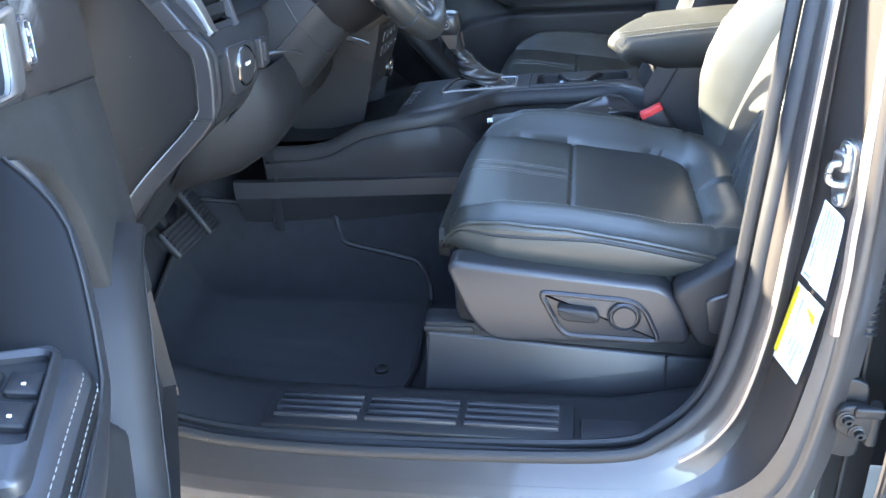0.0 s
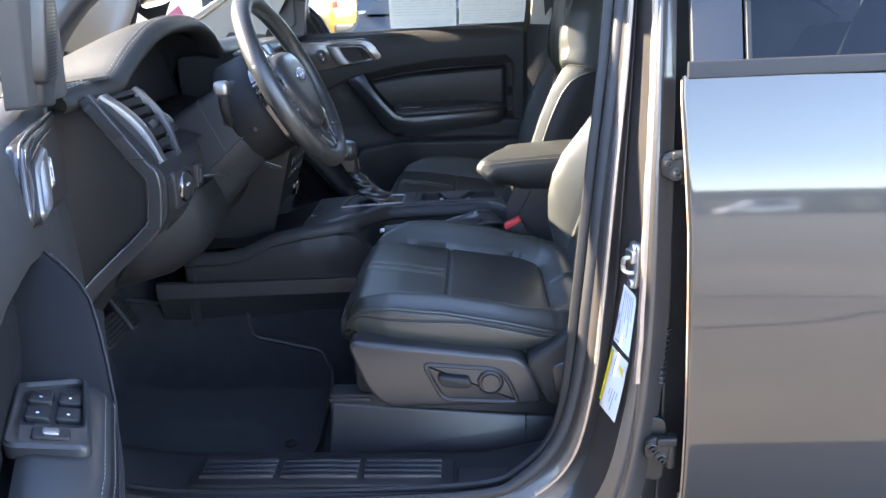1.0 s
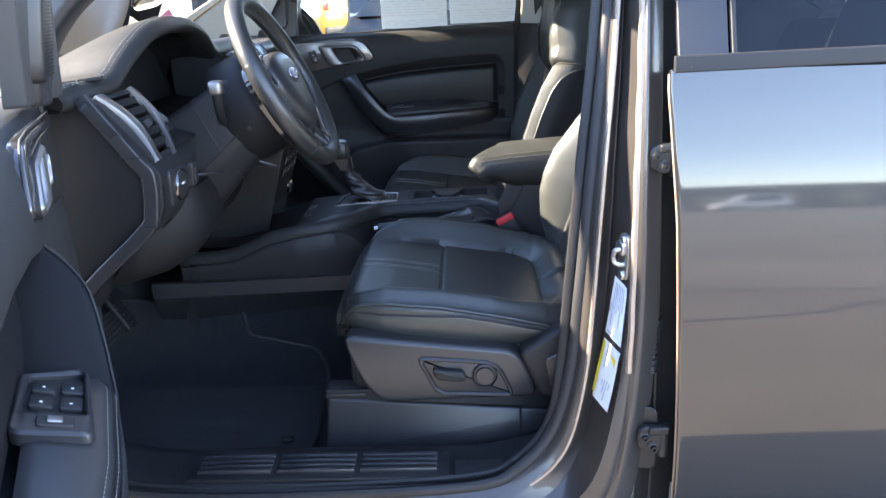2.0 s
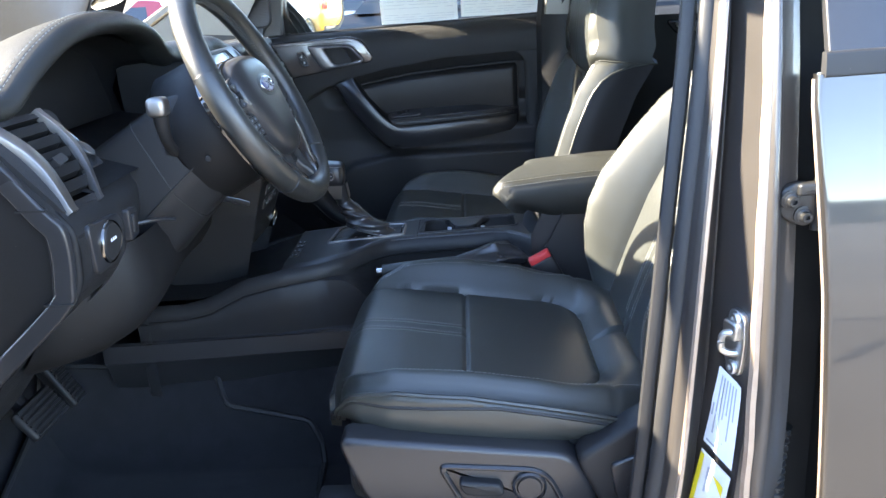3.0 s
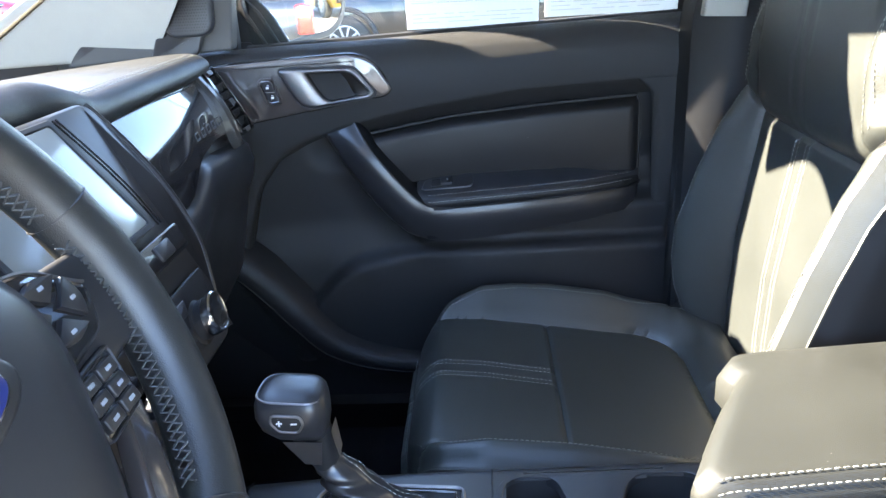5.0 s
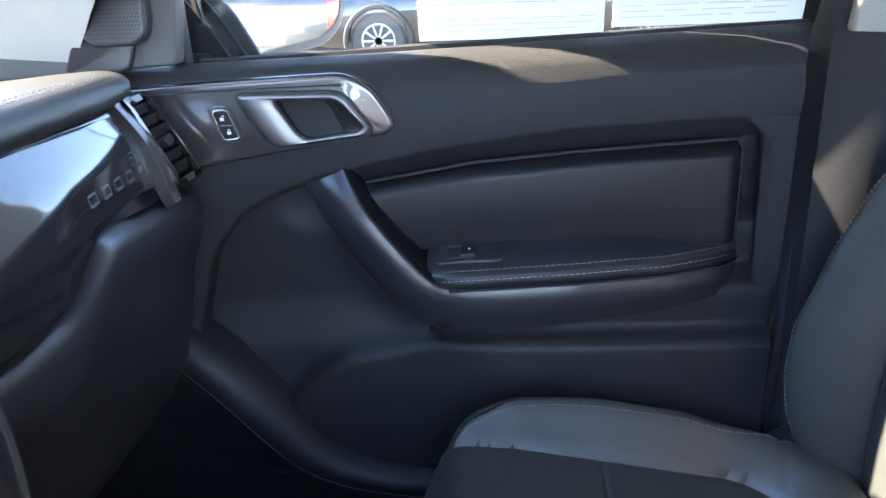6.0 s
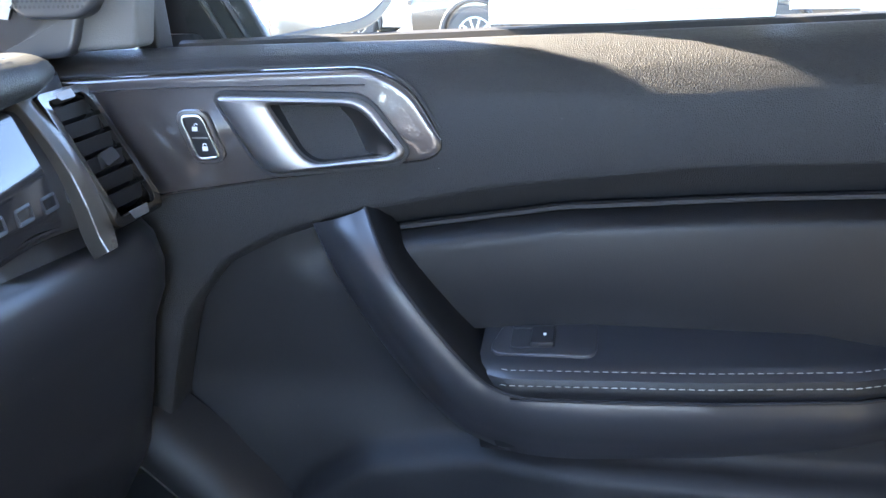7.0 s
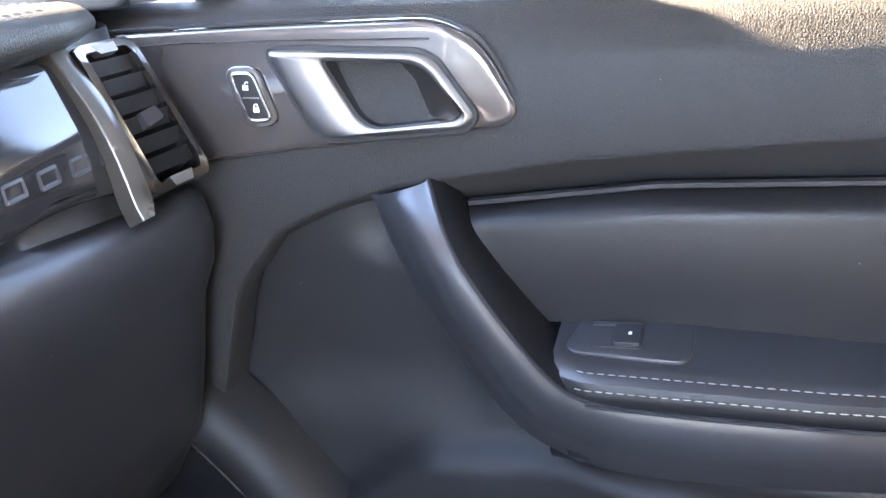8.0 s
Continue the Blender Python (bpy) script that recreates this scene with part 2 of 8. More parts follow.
SCUFF = material("scuff_plate_plastic", (0.0320, 0.0320, 0.0350), 0.24, vary=0.08, scale=14, spec=0.60)
BEZEL = material("gloss_bronze_graphite", (0.0560, 0.0480, 0.0450), 0.22, metal=0.3, vary=0.06, scale=20, coat=0.8, spec=0.72)
SMOKE = material("smoked_bronze_gloss", (0.0600, 0.0520, 0.0440), 0.30, metal=0.3, vary=0.06, scale=20, coat=0.4, spec=0.60)
VENT_CHROME = material("smoked_chrome", (0.2000, 0.1900, 0.1800), 0.14, metal=1.0, vary=0.06, scale=40)
PIANO = material("gloss_graphite_trim", (0.0170, 0.0155, 0.0155), 0.09, metal=0.0, vary=0.06, scale=20, coat=0.5, spec=0.4)
PIANO_BLACK = material("gloss_black_trim", (0.0200, 0.0200, 0.0220), 0.08, vary=0.05, scale=20, coat=1.0)
DARK_CHROME = material("dark_satin_chrome", (0.15, 0.142, 0.135), 0.38, metal=1.0, vary=0.06, scale=40)
CHROME = material("satin_chrome", (0.3000, 0.2840, 0.2720), 0.44, metal=1.0, vary=0.05, scale=40, grain=0.05, grain_size=2500)
BRIGHT = material("bright_chrome", (0.55, 0.55, 0.55), 0.16, metal=1.0, vary=0.04, scale=40)
STEEL = material("zinc_steel", (0.4950, 0.4950, 0.4875), 0.36, metal=1.0, vary=0.15, scale=60)
BOOT = material("soft_boot_leather", (0.0240, 0.0240, 0.0260), 0.30, vary=0.10, scale=20, grain=0.15, grain_size=800, spec=0.78)
# near-black: the shade behind the pull is put into this colour
LINER_SHADE = material("shaded_pull_liner", (0.0065, 0.0065, 0.0068), 0.45, vary=0.10, scale=30, grain=0.08, grain_size=900, spec=0.16)
STRAP = material("smooth_pull_plastic", (0.0220, 0.0220, 0.0240), 0.32, vary=0.04, scale=10, grain=0.0, grain_size=1100, spec=0.6)
STACK = material("brown_satin_stack", (0.0300, 0.0265, 0.0245), 0.34, vary=0.06, scale=20, spec=0.30)
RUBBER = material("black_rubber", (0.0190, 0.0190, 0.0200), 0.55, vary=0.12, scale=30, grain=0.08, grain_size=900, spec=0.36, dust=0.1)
CARPET = material("black_carpet", (0.0180, 0.0184, 0.0210), 0.95, vary=0.3, scale=40, grain=1.0, grain_size=1500, spec=0.06, dust=0.2, sheen=0.12)
MAT_CLOTH = material("floor_mat_pile", (0.0210, 0.0216, 0.0240), 0.95, vary=0.25, scale=25, grain=1.0, grain_size=1200, spec=0.06, dust=0.25, sheen=0.12)
DARK_THREAD = material("dark_thread", (0.0550, 0.0550, 0.0530), 0.7, vary=0.1, scale=200)
THREAD = material("grey_thread", (0.3100, 0.3100, 0.2850), 0.7, vary=0.1, scale=200)
PAINT = material("graphite_metallic_paint", (0.0234, 0.0202, 0.0180), 0.36, metal=0.5, vary=0.05, scale=3, coat=1.0, spec=0.60)
PAINT.node_tree.nodes["Principled BSDF"].inputs["Coat IOR"].default_value = 1.62
JAMB = material("graphite_jamb_paint", (0.0440, 0.0390, 0.0360), 0.34, metal=0.3, vary=0.10, scale=12, grain=0.05, grain_size=2600, coat=0.45, dents=0.04)
PAPER = material("white_paper", (0.72, 0.73, 0.70), 0.8, vary=0.03, scale=10)
YELLOW = material("yellow_ink", (0.80, 0.62, 0.03), 0.6, vary=0.03, scale=30)
LABEL = material("label_vinyl", (0.76, 0.80, 0.84), 0.45, vary=0.04, scale=30)
FAINT_INK = material("faint_ink", (0.52, 0.53, 0.54), 0.7, vary=0.04, scale=30)
INK = material("grey_ink", (0.3520, 0.3840, 0.4320), 0.6, vary=0.04, scale=30)
RED = material("red_plastic", (0.70, 0.04, 0.04), 0.4, vary=0.06, scale=40)
BLUE = material("blue_enamel", (0.0200, 0.0320, 0.1500), 0.2, vary=0.03, scale=40, coat=1.0)
MARK = material("white_marking", (0.82, 0.83, 0.85), 0.5, vary=0.03, scale=60)
CREAM = material("beige_pillar_cloth", (0.3000, 0.2900, 0.2650), 0.85, vary=0.06, scale=30, grain=0.5, grain_size=1500)
CLEAR = glass("clear_glass", (0.94, 1.0, 0.96), 0.12)
SCREEN_GLASS = glass("windscreen_glass", (0.95, 1.0, 0.97), 0.08)
DARK_GLASS = glass("tinted_glass", (0.10, 0.12, 0.15), 0.2)
MIRROR = material("mirror_silver", (0.92, 0.93, 0.94), 0.012, metal=1.0, vary=0.0, scale=5)
# grey-green base stands in for the seats reflected in the screen
SCREEN = material("grey_reflection_glass", (0.2200, 0.2300, 0.2100), 0.16, vary=0.02, scale=5, coat=0.3)
SAIL = material("grey_grained_plastic", (0.0480, 0.0470, 0.0460), 0.55, vary=0.06, scale=20, grain=0.3, grain_size=900)
SEALER = material("bronze_sealer", (0.3400, 0.2600, 0.2000), 0.42, metal=0.5, vary=0.12, scale=60, coat=0.4)
GAP = material("black_painted_steel", (0.0140, 0.0140, 0.0140), 0.36, vary=0.2, scale=40, spec=0.34, dust=0.2)


def resample(pts, n):
    """n points at even steps round a closed outline."""
    m = len(pts)
    seg = [math.dist(pts[i], pts[(i + 1) % m]) for i in range(m)]
    total, out, i, run = sum(seg), [], 0, 0.0
    for k in range(n):
        goal = total * k / n
        while run + seg[i] < goal:
            run += seg[i]
            i += 1
        t = (goal - run) / max(seg[i], 1e-9)
        a, b = pts[i], pts[(i + 1) % m]
        out.append((a[0] + (b[0] - a[0]) * t, a[1] + (b[1] - a[1]) * t))
    return out


def inside(p, pts):
    hit = False
    for i in range(len(pts)):
        (xa, ya), (xb, yb) = pts[i - 1], pts[i]
        if (ya > p[1]) != (yb > p[1]) and p[0] < xa + (xb - xa) * (p[1] - ya) / (yb - ya):
            hit = not hit
    return hit


def hoop(profile, to3d, n=24):
    """A turned ring, open in the middle: a closed profile of (radius, height)."""
    rows = [[to3d(r * math.cos(2 * math.pi * i / n), r * math.sin(2 * math.pi * i / n), h) for i in range(n)] for r, h in list(profile) + [profile[0]]]
    bm = quads(rows, loop=True)
    bmesh.ops.remove_doubles(bm, verts=bm.verts, dist=1e-6)
    return bm


def letters(body, size, at, right, up):
    """Raised writing in the built-in font, its lower left corner at a place."""
    cu = bpy.data.curves.new("writing", "FONT")
    cu.body, cu.size, cu.extrude = body, size, 0.0002
    tmp = bpy.data.objects.new("writing", cu)
    scene.collection.objects.link(tmp)
    me = bpy.data.meshes.new_from_object(tmp.evaluated_get(bpy.context.evaluated_depsgraph_get()))
    bpy.data.objects.remove(tmp)
    bpy.data.curves.remove(cu)
    bm = bmesh.new()
    bm.from_mesh(me)
    bpy.data.meshes.remove(me)
    r, u = Vector(right).normalized(), Vector(up).normalized()
    n = r.cross(u)
    m = Matrix((r, u, n)).transposed().to_4x4()
    m.translation = Vector(at)
    bm.transform(m)
    return bm


# ---- the truck's shell ----
YC = 0.695  # the truck's middle
SEAL_PATH = [(-0.80, -0.085, 0.70), (-0.70, -0.088, 0.59), (-0.58, -0.092, 0.548), (-0.45, -0.092, 0.532), (-0.25, -0.092, 0.532), (0.05, -0.088, 0.545),
             (0.135, -0.078, 0.575), (0.195, -0.062, 0.64), (0.226, -0.050, 0.75), (0.240, -0.040, 0.888), (0.258, -0.022, 1.09), (0.278, 0.008, 1.28),
             (0.292, 0.05, 1.46), (0.29, 0.10, 1.62)]
JAMB_PATH = [(-0.80, -0.135, 0.52), (-0.70, -0.140, 0.47), (-0.58, -0.142, 0.455), (-0.45, -0.142, 0.45), (-0.25, -0.142, 0.45), (0.10, -0.142, 0.45),
             (0.22, -0.140, 0.46), (0.295, -0.130, 0.52), (0.326, -0.124, 0.70), (0.334, -0.116, 0.888), (0.332, -0.098, 1.09), (0.332, -0.066, 1.28),
             (0.332, -0.018, 1.46), (0.327, 0.042, 1.62)]

body = thing("truck_body", (0.0, YC, 0.3), "graphite grey metallic pickup truck body shell with doors open", "pickup truck")


# profile of the jamb from seal to skin: fractions of the way across and of the way out
JAMB_A = [0.0, 0.06, 0.10, 0.20, 0.235, 0.30, 0.42, 0.47, 0.52, 0.72, 0.735, 0.755, 0.80, 0.86, 0.93, 1.0]
JAMB_O = [0.0, 0.16, 0.26, 0.33, 0.30, 0.16, 0.02, 0.0, 0.0, 0.80, 0.90, 0.955, 1.02, 1.08, 1.07, 1.0]
SEAL_PTS, JAMB_PTS = smooth_path(SEAL_PATH, 10), smooth_path(JAMB_PATH, 10)


def jamb_at(p, q, k):
    low = smoothstep(0.68, 0.54, p.z)
    face = 1.0 if not 7 <= k <= 10 else interp(p.z, [0.66, 0.81, 0.92], [0.76, 0.90, 1.0])
    wide = 1.0 if not 9 <= k <= 11 else interp(p.z, [0.70, 0.80, 0.92], [1.22, 1.08, 1.0])
    a = JAMB_A[k] * face
    o = JAMB_O[k] * wide
    o = o * (1 - low) + (a + 0.12 * math.sin(math.pi * a)) * low
    return Vector((p.x + (q.x - p.x) * a, p.y + (q.y - p.y) * o, p.z + (q.z - p.z) * a))


def jamb():
    rows = []
    for p, q in zip(SEAL_PTS, JAMB_PTS):
        low = smoothstep(0.66, 0.52, p.z)
        row = smooth_path([jamb_at(p, q, k) for k in range(len(JAMB_A))], 3)
        rows.append(row + [q + Vector((0.02 * (1 - low), 0.012, -0.06 * low))])
    return quads(rows)


def jamb_line(k, lift):
    """A line along the jamb on one of its folds."""
    return [jamb_at(p, q, k) + Vector((-0.3, -1.0, 0)).normalized() * lift for p, q in zip(SEAL_PTS, JAMB_PTS)]


def jamb_face(f, z, lift=0.0025):
    """A point on the pillar face that carries the striker and the labels: f from its inner to its outer edge."""
    m = min(range(len(SEAL_PTS)), key=lambda n: abs(SEAL_PTS[n].z - z) + (9 if SEAL_PTS[n].x < 0.1 else 0))
    a, b = jamb_at(SEAL_PTS[m], JAMB_PTS[m], 8), jamb_at(SEAL_PTS[m], JAMB_PTS[m], 9)
    n = Vector((b.y - a.y, a.x - b.x, 0)).normalized()
    return Vector((a.x + (b.x - a.x) * f, a.y + (b.y - a.y) * f, z)) + n * lift


part("door_jamb", jamb(), JAMB, body, "dark grey painted door jamb and sill", smooth=60)
part("flange_bead", tube(jamb_line(3, -0.001)[60:], 0.0040, 6, up=(0, 1, 0)), SEALER, body, "bronze painted flange edge")
part("sealer_bead", tube([p + Vector((0.0006 * math.sin(k * 1.3), 0, 0)) for k, p in enumerate(jamb_line(11, -0.001))][84:], 0.0058, 6, up=(0, 1, 0)), SEALER, body)
part("door_seal", sweep(smooth_path(SEAL_PATH, 10), [(0.011 * math.cos(t * math.pi / 5), 0.009 * math.sin(t * math.pi / 5)) for t in range(10)], up=(0.3, 1, 0.2)), RUBBER, body, "black rubber door seal")
# inner lip of the seal towards the cabin
part("seal_lip", sweep([p + Vector((-0.016 * smoothstep(0.56, 0.8, p.z), 0.020, 0.006)) for p in smooth_path(SEAL_PATH, 10)], circle(0.009, 8, 0.7), up=(0.3, 1, 0.2)), HARD, body)


def b_pillar_trim():
    rows = []
    for z in np.linspace(0.56, 1.66, 24):
        x = interp(z, [0.56, 0.64, 0.75, 0.888, 1.09, 1.28, 1.66], [0.16, 0.205, 0.235, 0.25, 0.268, 0.288, 0.30])
        y = interp(z, [0.56, 0.9, 1.09, 1.28, 1.66], [-0.04, -0.02, 0.0, 0.03, 0.125])
        x += 0.030
        rows.append([(x, y - 0.005, z), (x + 0.01, y + 0.03, z), (x + 0.05, y + 0.055, z), (x + 0.12, y + 0.05, z), (x + 0.13, y, z)])
    return quads(rows)


part("pillar_trim", b_pillar_trim(), HARD, body)


def mirrored(rows):
    return [[(p[0], 2 * YC - p[1], p[2]) for p in row] for row in rows]


def floor_pan():
    rows = []
    for x in np.linspace(-1.15, 1.45, 40):
        row = []
        for y in np.linspace(-0.02, 2 * YC + 0.02, 48):
            c = abs(y - YC)
            tunnel = 0.20 * smoothstep(0.24, 0.13, c)
            toe = 0.34 * smoothstep(-0.72, -1.12, x) ** 1.3
            side = 0.075 * smoothstep(0.62, 0.70, c)
            rear = 0.0
            row.append((x, y, 0.447 + tunnel + toe + side + rear + 0.003 * math.sin(x * 31) * math.sin(y * 27)))
        rows.append(row)
    return quads(rows)


tagged(solid("floor", floor_pan(), CARPET, "black carpeted cab floor with raised tunnel", "floor", kind="structure"))


def sill_profile(y0):
    return [(0.075, 0.515), (0.055, 0.538), (0.03, 0.546), (-0.03, 0.548), (-0.072, 0.546), (-0.084, 0.536), (-0.084, 0.51), (0.075, 0.50)]


sill = thing("sill_plate", (-0.2, 0.0, 0.53), "black ribbed plastic door sill scuff plate", "sill plate")
part("cover", quads([[(x, y, z + 0.010 * smoothstep(-0.5, -0.75, x) * 4 + 0.03 * smoothstep(0.05, 0.22, x)) for y, z in sill_profile(0)] for x in np.linspace(-0.78, 0.20, 30)], loop=True, caps=True), HARD, sill)
part("tread", rbox(-0.462, 0.012, -0.070, 0.010, 0.546, 0.5535, 0.003), HARD, sill, "raised tread pad")
part("end_cap", rbox(0.020, 0.14, -0.072, -0.02, 0.546, 0.556, 0.004), SATIN, sill)
for k, y in enumerate((-0.003, -0.018, -0.033, -0.048)):
    for a, b in ((-0.447, -0.312), (-0.302, -0.160), (-0.150, -0.010)):
        part("rib", rbox(a, b, y - 0.0046, y + 0.0046, 0.552, 0.5605, 0.0025), SCUFF, sill)

# outer rocker panel below the doors, running to the rear
rocker = []
for x in np.linspace(-0.95, 1.5, 30):
    rocker.append([(x, y, z) for y, z in ((-0.142, 0.452), (-0.150, 0.43), (-0.152, 0.38), (-0.14, 0.335), (-0.10, 0.32))])
part("rocker_panel", quads(rocker), PAINT, body)

# pillars, roof and rear wall close the cab
A_LINE = [(-0.70, 0.0, 1.15), (-0.640, 0.0, 1.244), (-0.625, 0.002, 1.312), (-0.582, 0.010, 1.373), (-0.53, 0.025, 1.420), (-0.40, 0.07, 1.52), (-0.22, 0.14, 1.66)]


def pillar(pts):
    return sweep(smooth_path(pts, 8), round_poly([(-0.036, -0.03), (0.036, -0.03), (0.036, 0.03), (-0.036, 0.03)], 0.018, 4), up=(0, 1, 0))


part("front_pillar", pillar(A_LINE), SATIN, body)
part("front_pillar", pillar([(x, 2 * YC - y, z) for x, y, z in A_LINE]), CREAM, body, "beige cloth-covered pillar trim")


PLATE = round_poly([(-0.95, 1.235), (-0.60, 1.245), (-0.615, 1.36), (-0.47, 1.50), (-0.40, 1.565), (-0.90, 1.295)], [0.01, 0.01, 0.04, 0.03, 0.01, 0.02], 5)
part("pillar_panel", slab(PLATE, lambda a, b, h: Vector((a, 2 * YC - 0.012 - h - 0.30 * max(0.0, b - 1.30), b)), 0.0, 0.022, 0.008), CREAM, body, "beige pillar trim panel")
# unseen outer pillar skin, added to widen the pillar's shadow on the far bolster
OUTER_LINE = [(-0.66, 2 * YC + 0.035, 1.22), (-0.60, 2 * YC + 0.028, 1.33), (-0.53, 2 * YC + 0.012, 1.42), (-0.40, 2 * YC - 0.035, 1.52), (-0.22, 2 * YC - 0.09, 1.635)]
part("pillar_skin", sweep(smooth_path(OUTER_LINE, 6), round_poly([(-0.032, -0.034), (0.032, -0.034), (0.032, 0.034), (-0.032, 0.034)], 0.016, 4), up=(0, 1, 0)), PAINT, body)
for y in (0.070, 2 * YC - 0.070):
    part("roof_rail", sweep([(x, y, 1.660 - 0.05 * smoothstep(1.0, 1.4, x)) for x in np.linspace(-0.26, 1.40, 12)], round_poly([(-0.055, -0.035), (0.055, -0.035), (0.055, 0.055), (-0.055, 0.055)], 0.02, 3)), CREAM, body)


def roof():
    rows = []
    for x in np.linspace(-0.30, 1.35, 16):
        rows.append([(x, YC + c, 1.72 - 0.10 * abs(c / 0.6) ** 3 - 0.06 * smoothstep(0.0, -0.3, x) - 0.05 * smoothstep(1.0, 1.35, x)) for c in np.linspace(-0.60, 0.60, 20)])
    lower = [[(p[0], p[1], p[2] - 0.035) for p in r] for r in rows]
    return join(quads(rows), quads(lower))


tagged(solid("ceiling", roof(), CREAM, "beige cloth headliner under the roof", "ceiling", kind="structure"))


part("roof_skin", quads([[(x, YC + c, 1.755 - 0.11 * abs(c / 0.62) ** 3 - 0.07 * smoothstep(0.0, -0.34, x) - 0.05 * smoothstep(1.0, 1.40, x)) for c in np.linspace(-0.62, 0.62, 24)] for x in np.linspace(-0.34, 1.40, 16)]), PAINT, body)


def cab_back():
    rows = []
    for z in np.linspace(0.45, 1.66, 10):
        x = interp(z, [0.45, 1.15, 1.66], [1.42, 1.42, 1.28])
        w = interp(z, [0.45, 1.15, 1.66], [0.74, 0.72, 0.58])
        rows.append([(x, YC - w + 2 * w * k / 8, z) for k in range(9)])
    return quads(rows)


tagged(solid("wall_rear", cab_back(), HARD, "dark rear wall of the cab", "wall", kind="structure"))


def windscreen():
    rows = []
    for t in np.linspace(0, 1, 14):
        x, z = -1.16 + 0.86 * t, 1.17 + 0.50 * t - 0.03 * math.sin(math.pi * t) * -1
        w = 0.70 - 0.15 * t
        rows.append([(x - 0.10 * (1 - (c / w) ** 2), YC + c, z) for c in np.linspace(-w, w, 18)])
    return quads(rows)


ws = part("windscreen", windscreen(), SCREEN_GLASS, body, "clear laminated windscreen")
ws.visible_shadow = False
part("firewall", quads([[(x, y, z) for y in np.linspace(-0.06, 2 * YC + 0.06, 8)] for x, z in ((-1.16, 0.40), (-1.18, 0.9), (-1.17, 1.20))]), HARD, body)
# far-side sill and cowl ends
part("side_trim", quads([[(x, 2 * YC + 0.02, z) for x in np.linspace(-1.15, 1.45, 8)] for z in (0.44, 0.62, 0.78)]), HARD, body)
for y in (-0.02, 2 * YC + 0.02):
    part("cowl_side", quads([[(x, y, z) for z in (0.50, 0.8, 1.2)] for x in (-1.18, -1.0, -0.80)]), HARD, body)

# far-side rear quarter of the cab: pillar, rear door panel and window frame
part("rear_pillar", quads(mirrored([[(x, y, z) for x, y in ((0.225, 0.00), (0.235, 0.035), (0.285, 0.06), (0.345, 0.05), (0.36, 0.0))] for z in (0.5, 0.8, 1.15, 1.26)])
                          + mirrored([[(x + 0.02, y + 0.05, 1.48) for x, y in ((0.225, 0.0), (0.235, 0.035), (0.285, 0.06), (0.345, 0.05), (0.36, 0.0))], [(x + 0.02, y + 0.11, 1.64) for x, y in ((0.225, 0.0), (0.235, 0.035), (0.285, 0.06), (0.345, 0.05), (0.36, 0.0))]])), HARD, body)
part("door_seal", sweep(smooth_path([(0.205, 2 * YC - 0.02, 0.62), (0.225, 2 * YC - 0.012, 0.8), (0.236, 2 * YC - 0.008, 1.0), (0.242, 2 * YC - 0.01, 1.2), (0.25, 2 * YC - 0.03, 1.35), (0.262, 2 * YC - 0.09, 1.6)], 6), circle(0.011, 8), up=(0, 1, 0)), RUBBER, body)
part("pillar_cover", sweep(smooth_path([(0.275, 2 * YC - 0.052, 1.27), (0.282, 2 * YC - 0.075, 1.42), (0.29, 2 * YC - 0.13, 1.63)], 6), round_poly([(-0.035, -0.012), (0.035, -0.012), (0.03, 0.012), (-0.03, 0.012)], 0.008), up=(0, 1, 0)), CREAM, body, "beige upper pillar trim")


def rear_inner_door():
    rows = []
    for z in np.linspace(0.55, 1.25, 18):
        row = []
        for x in np.linspace(0.36, 1.30, 20):
            arm = 0.05 * math.exp(-((z - 0.98) / 0.05) ** 2) * smoothstep(0.4, 0.6, x) * smoothstep(1.2, 1.0, x)
            row.append((x, 2 * YC - 0.0 - 0.02 - arm, z))
        rows.append(row)
    return quads(rows)


rear_far = thing("rear_door_far", (0.8, 2 * YC - 0.02, 0.6), "black rear door panel with chrome release handle", "car door", "doors of the truck")
part("panel", rear_inner_door(), PAD, rear_far)
part("release_bezel", slab(round_poly([(0.575, 1.235), (0.69, 1.238), (0.715, 1.205), (0.615, 1.190)], 0.02), lambda a, b, h: (a, 2 * YC - 0.02 - h, b), 0, 0.010, 0.004), PIANO, rear_far)
part("release_handle", slab(round_poly([(0.600, 1.228), (0.682, 1.230), (0.700, 1.206), (0.625, 1.198)], 0.012), lambda a, b, h: (a, 2 * YC - 0.02 - h, b), 0.008, 0.016, 0.004), CHROME, rear_far, "satin chrome release handle")
pane = part("window_pane", quads([[(x, 2 * YC + 0.03 - 0.10 * smoothstep(1.2, 1.65, z), z) for x in np.linspace(0.36, 1.3, 4)] for z in np.linspace(1.22, 1.62, 5)]), DARK_GLASS, rear_far)
pane.visible_shadow = False


# ---- near rear door: curved outer skin, belt strip, tinted window ----
def skin_y(z):
    return interp(z, [0.44, 0.50, 0.555, 0.57, 0.62, 0.75, 0.88, 1.0, 1.1, 1.18, 1.25], [-0.128, -0.139, -0.1465, -0.150, -0.1545, -0.1545, -0.148, -0.1355, -0.1220, -0.1088, -0.0965])


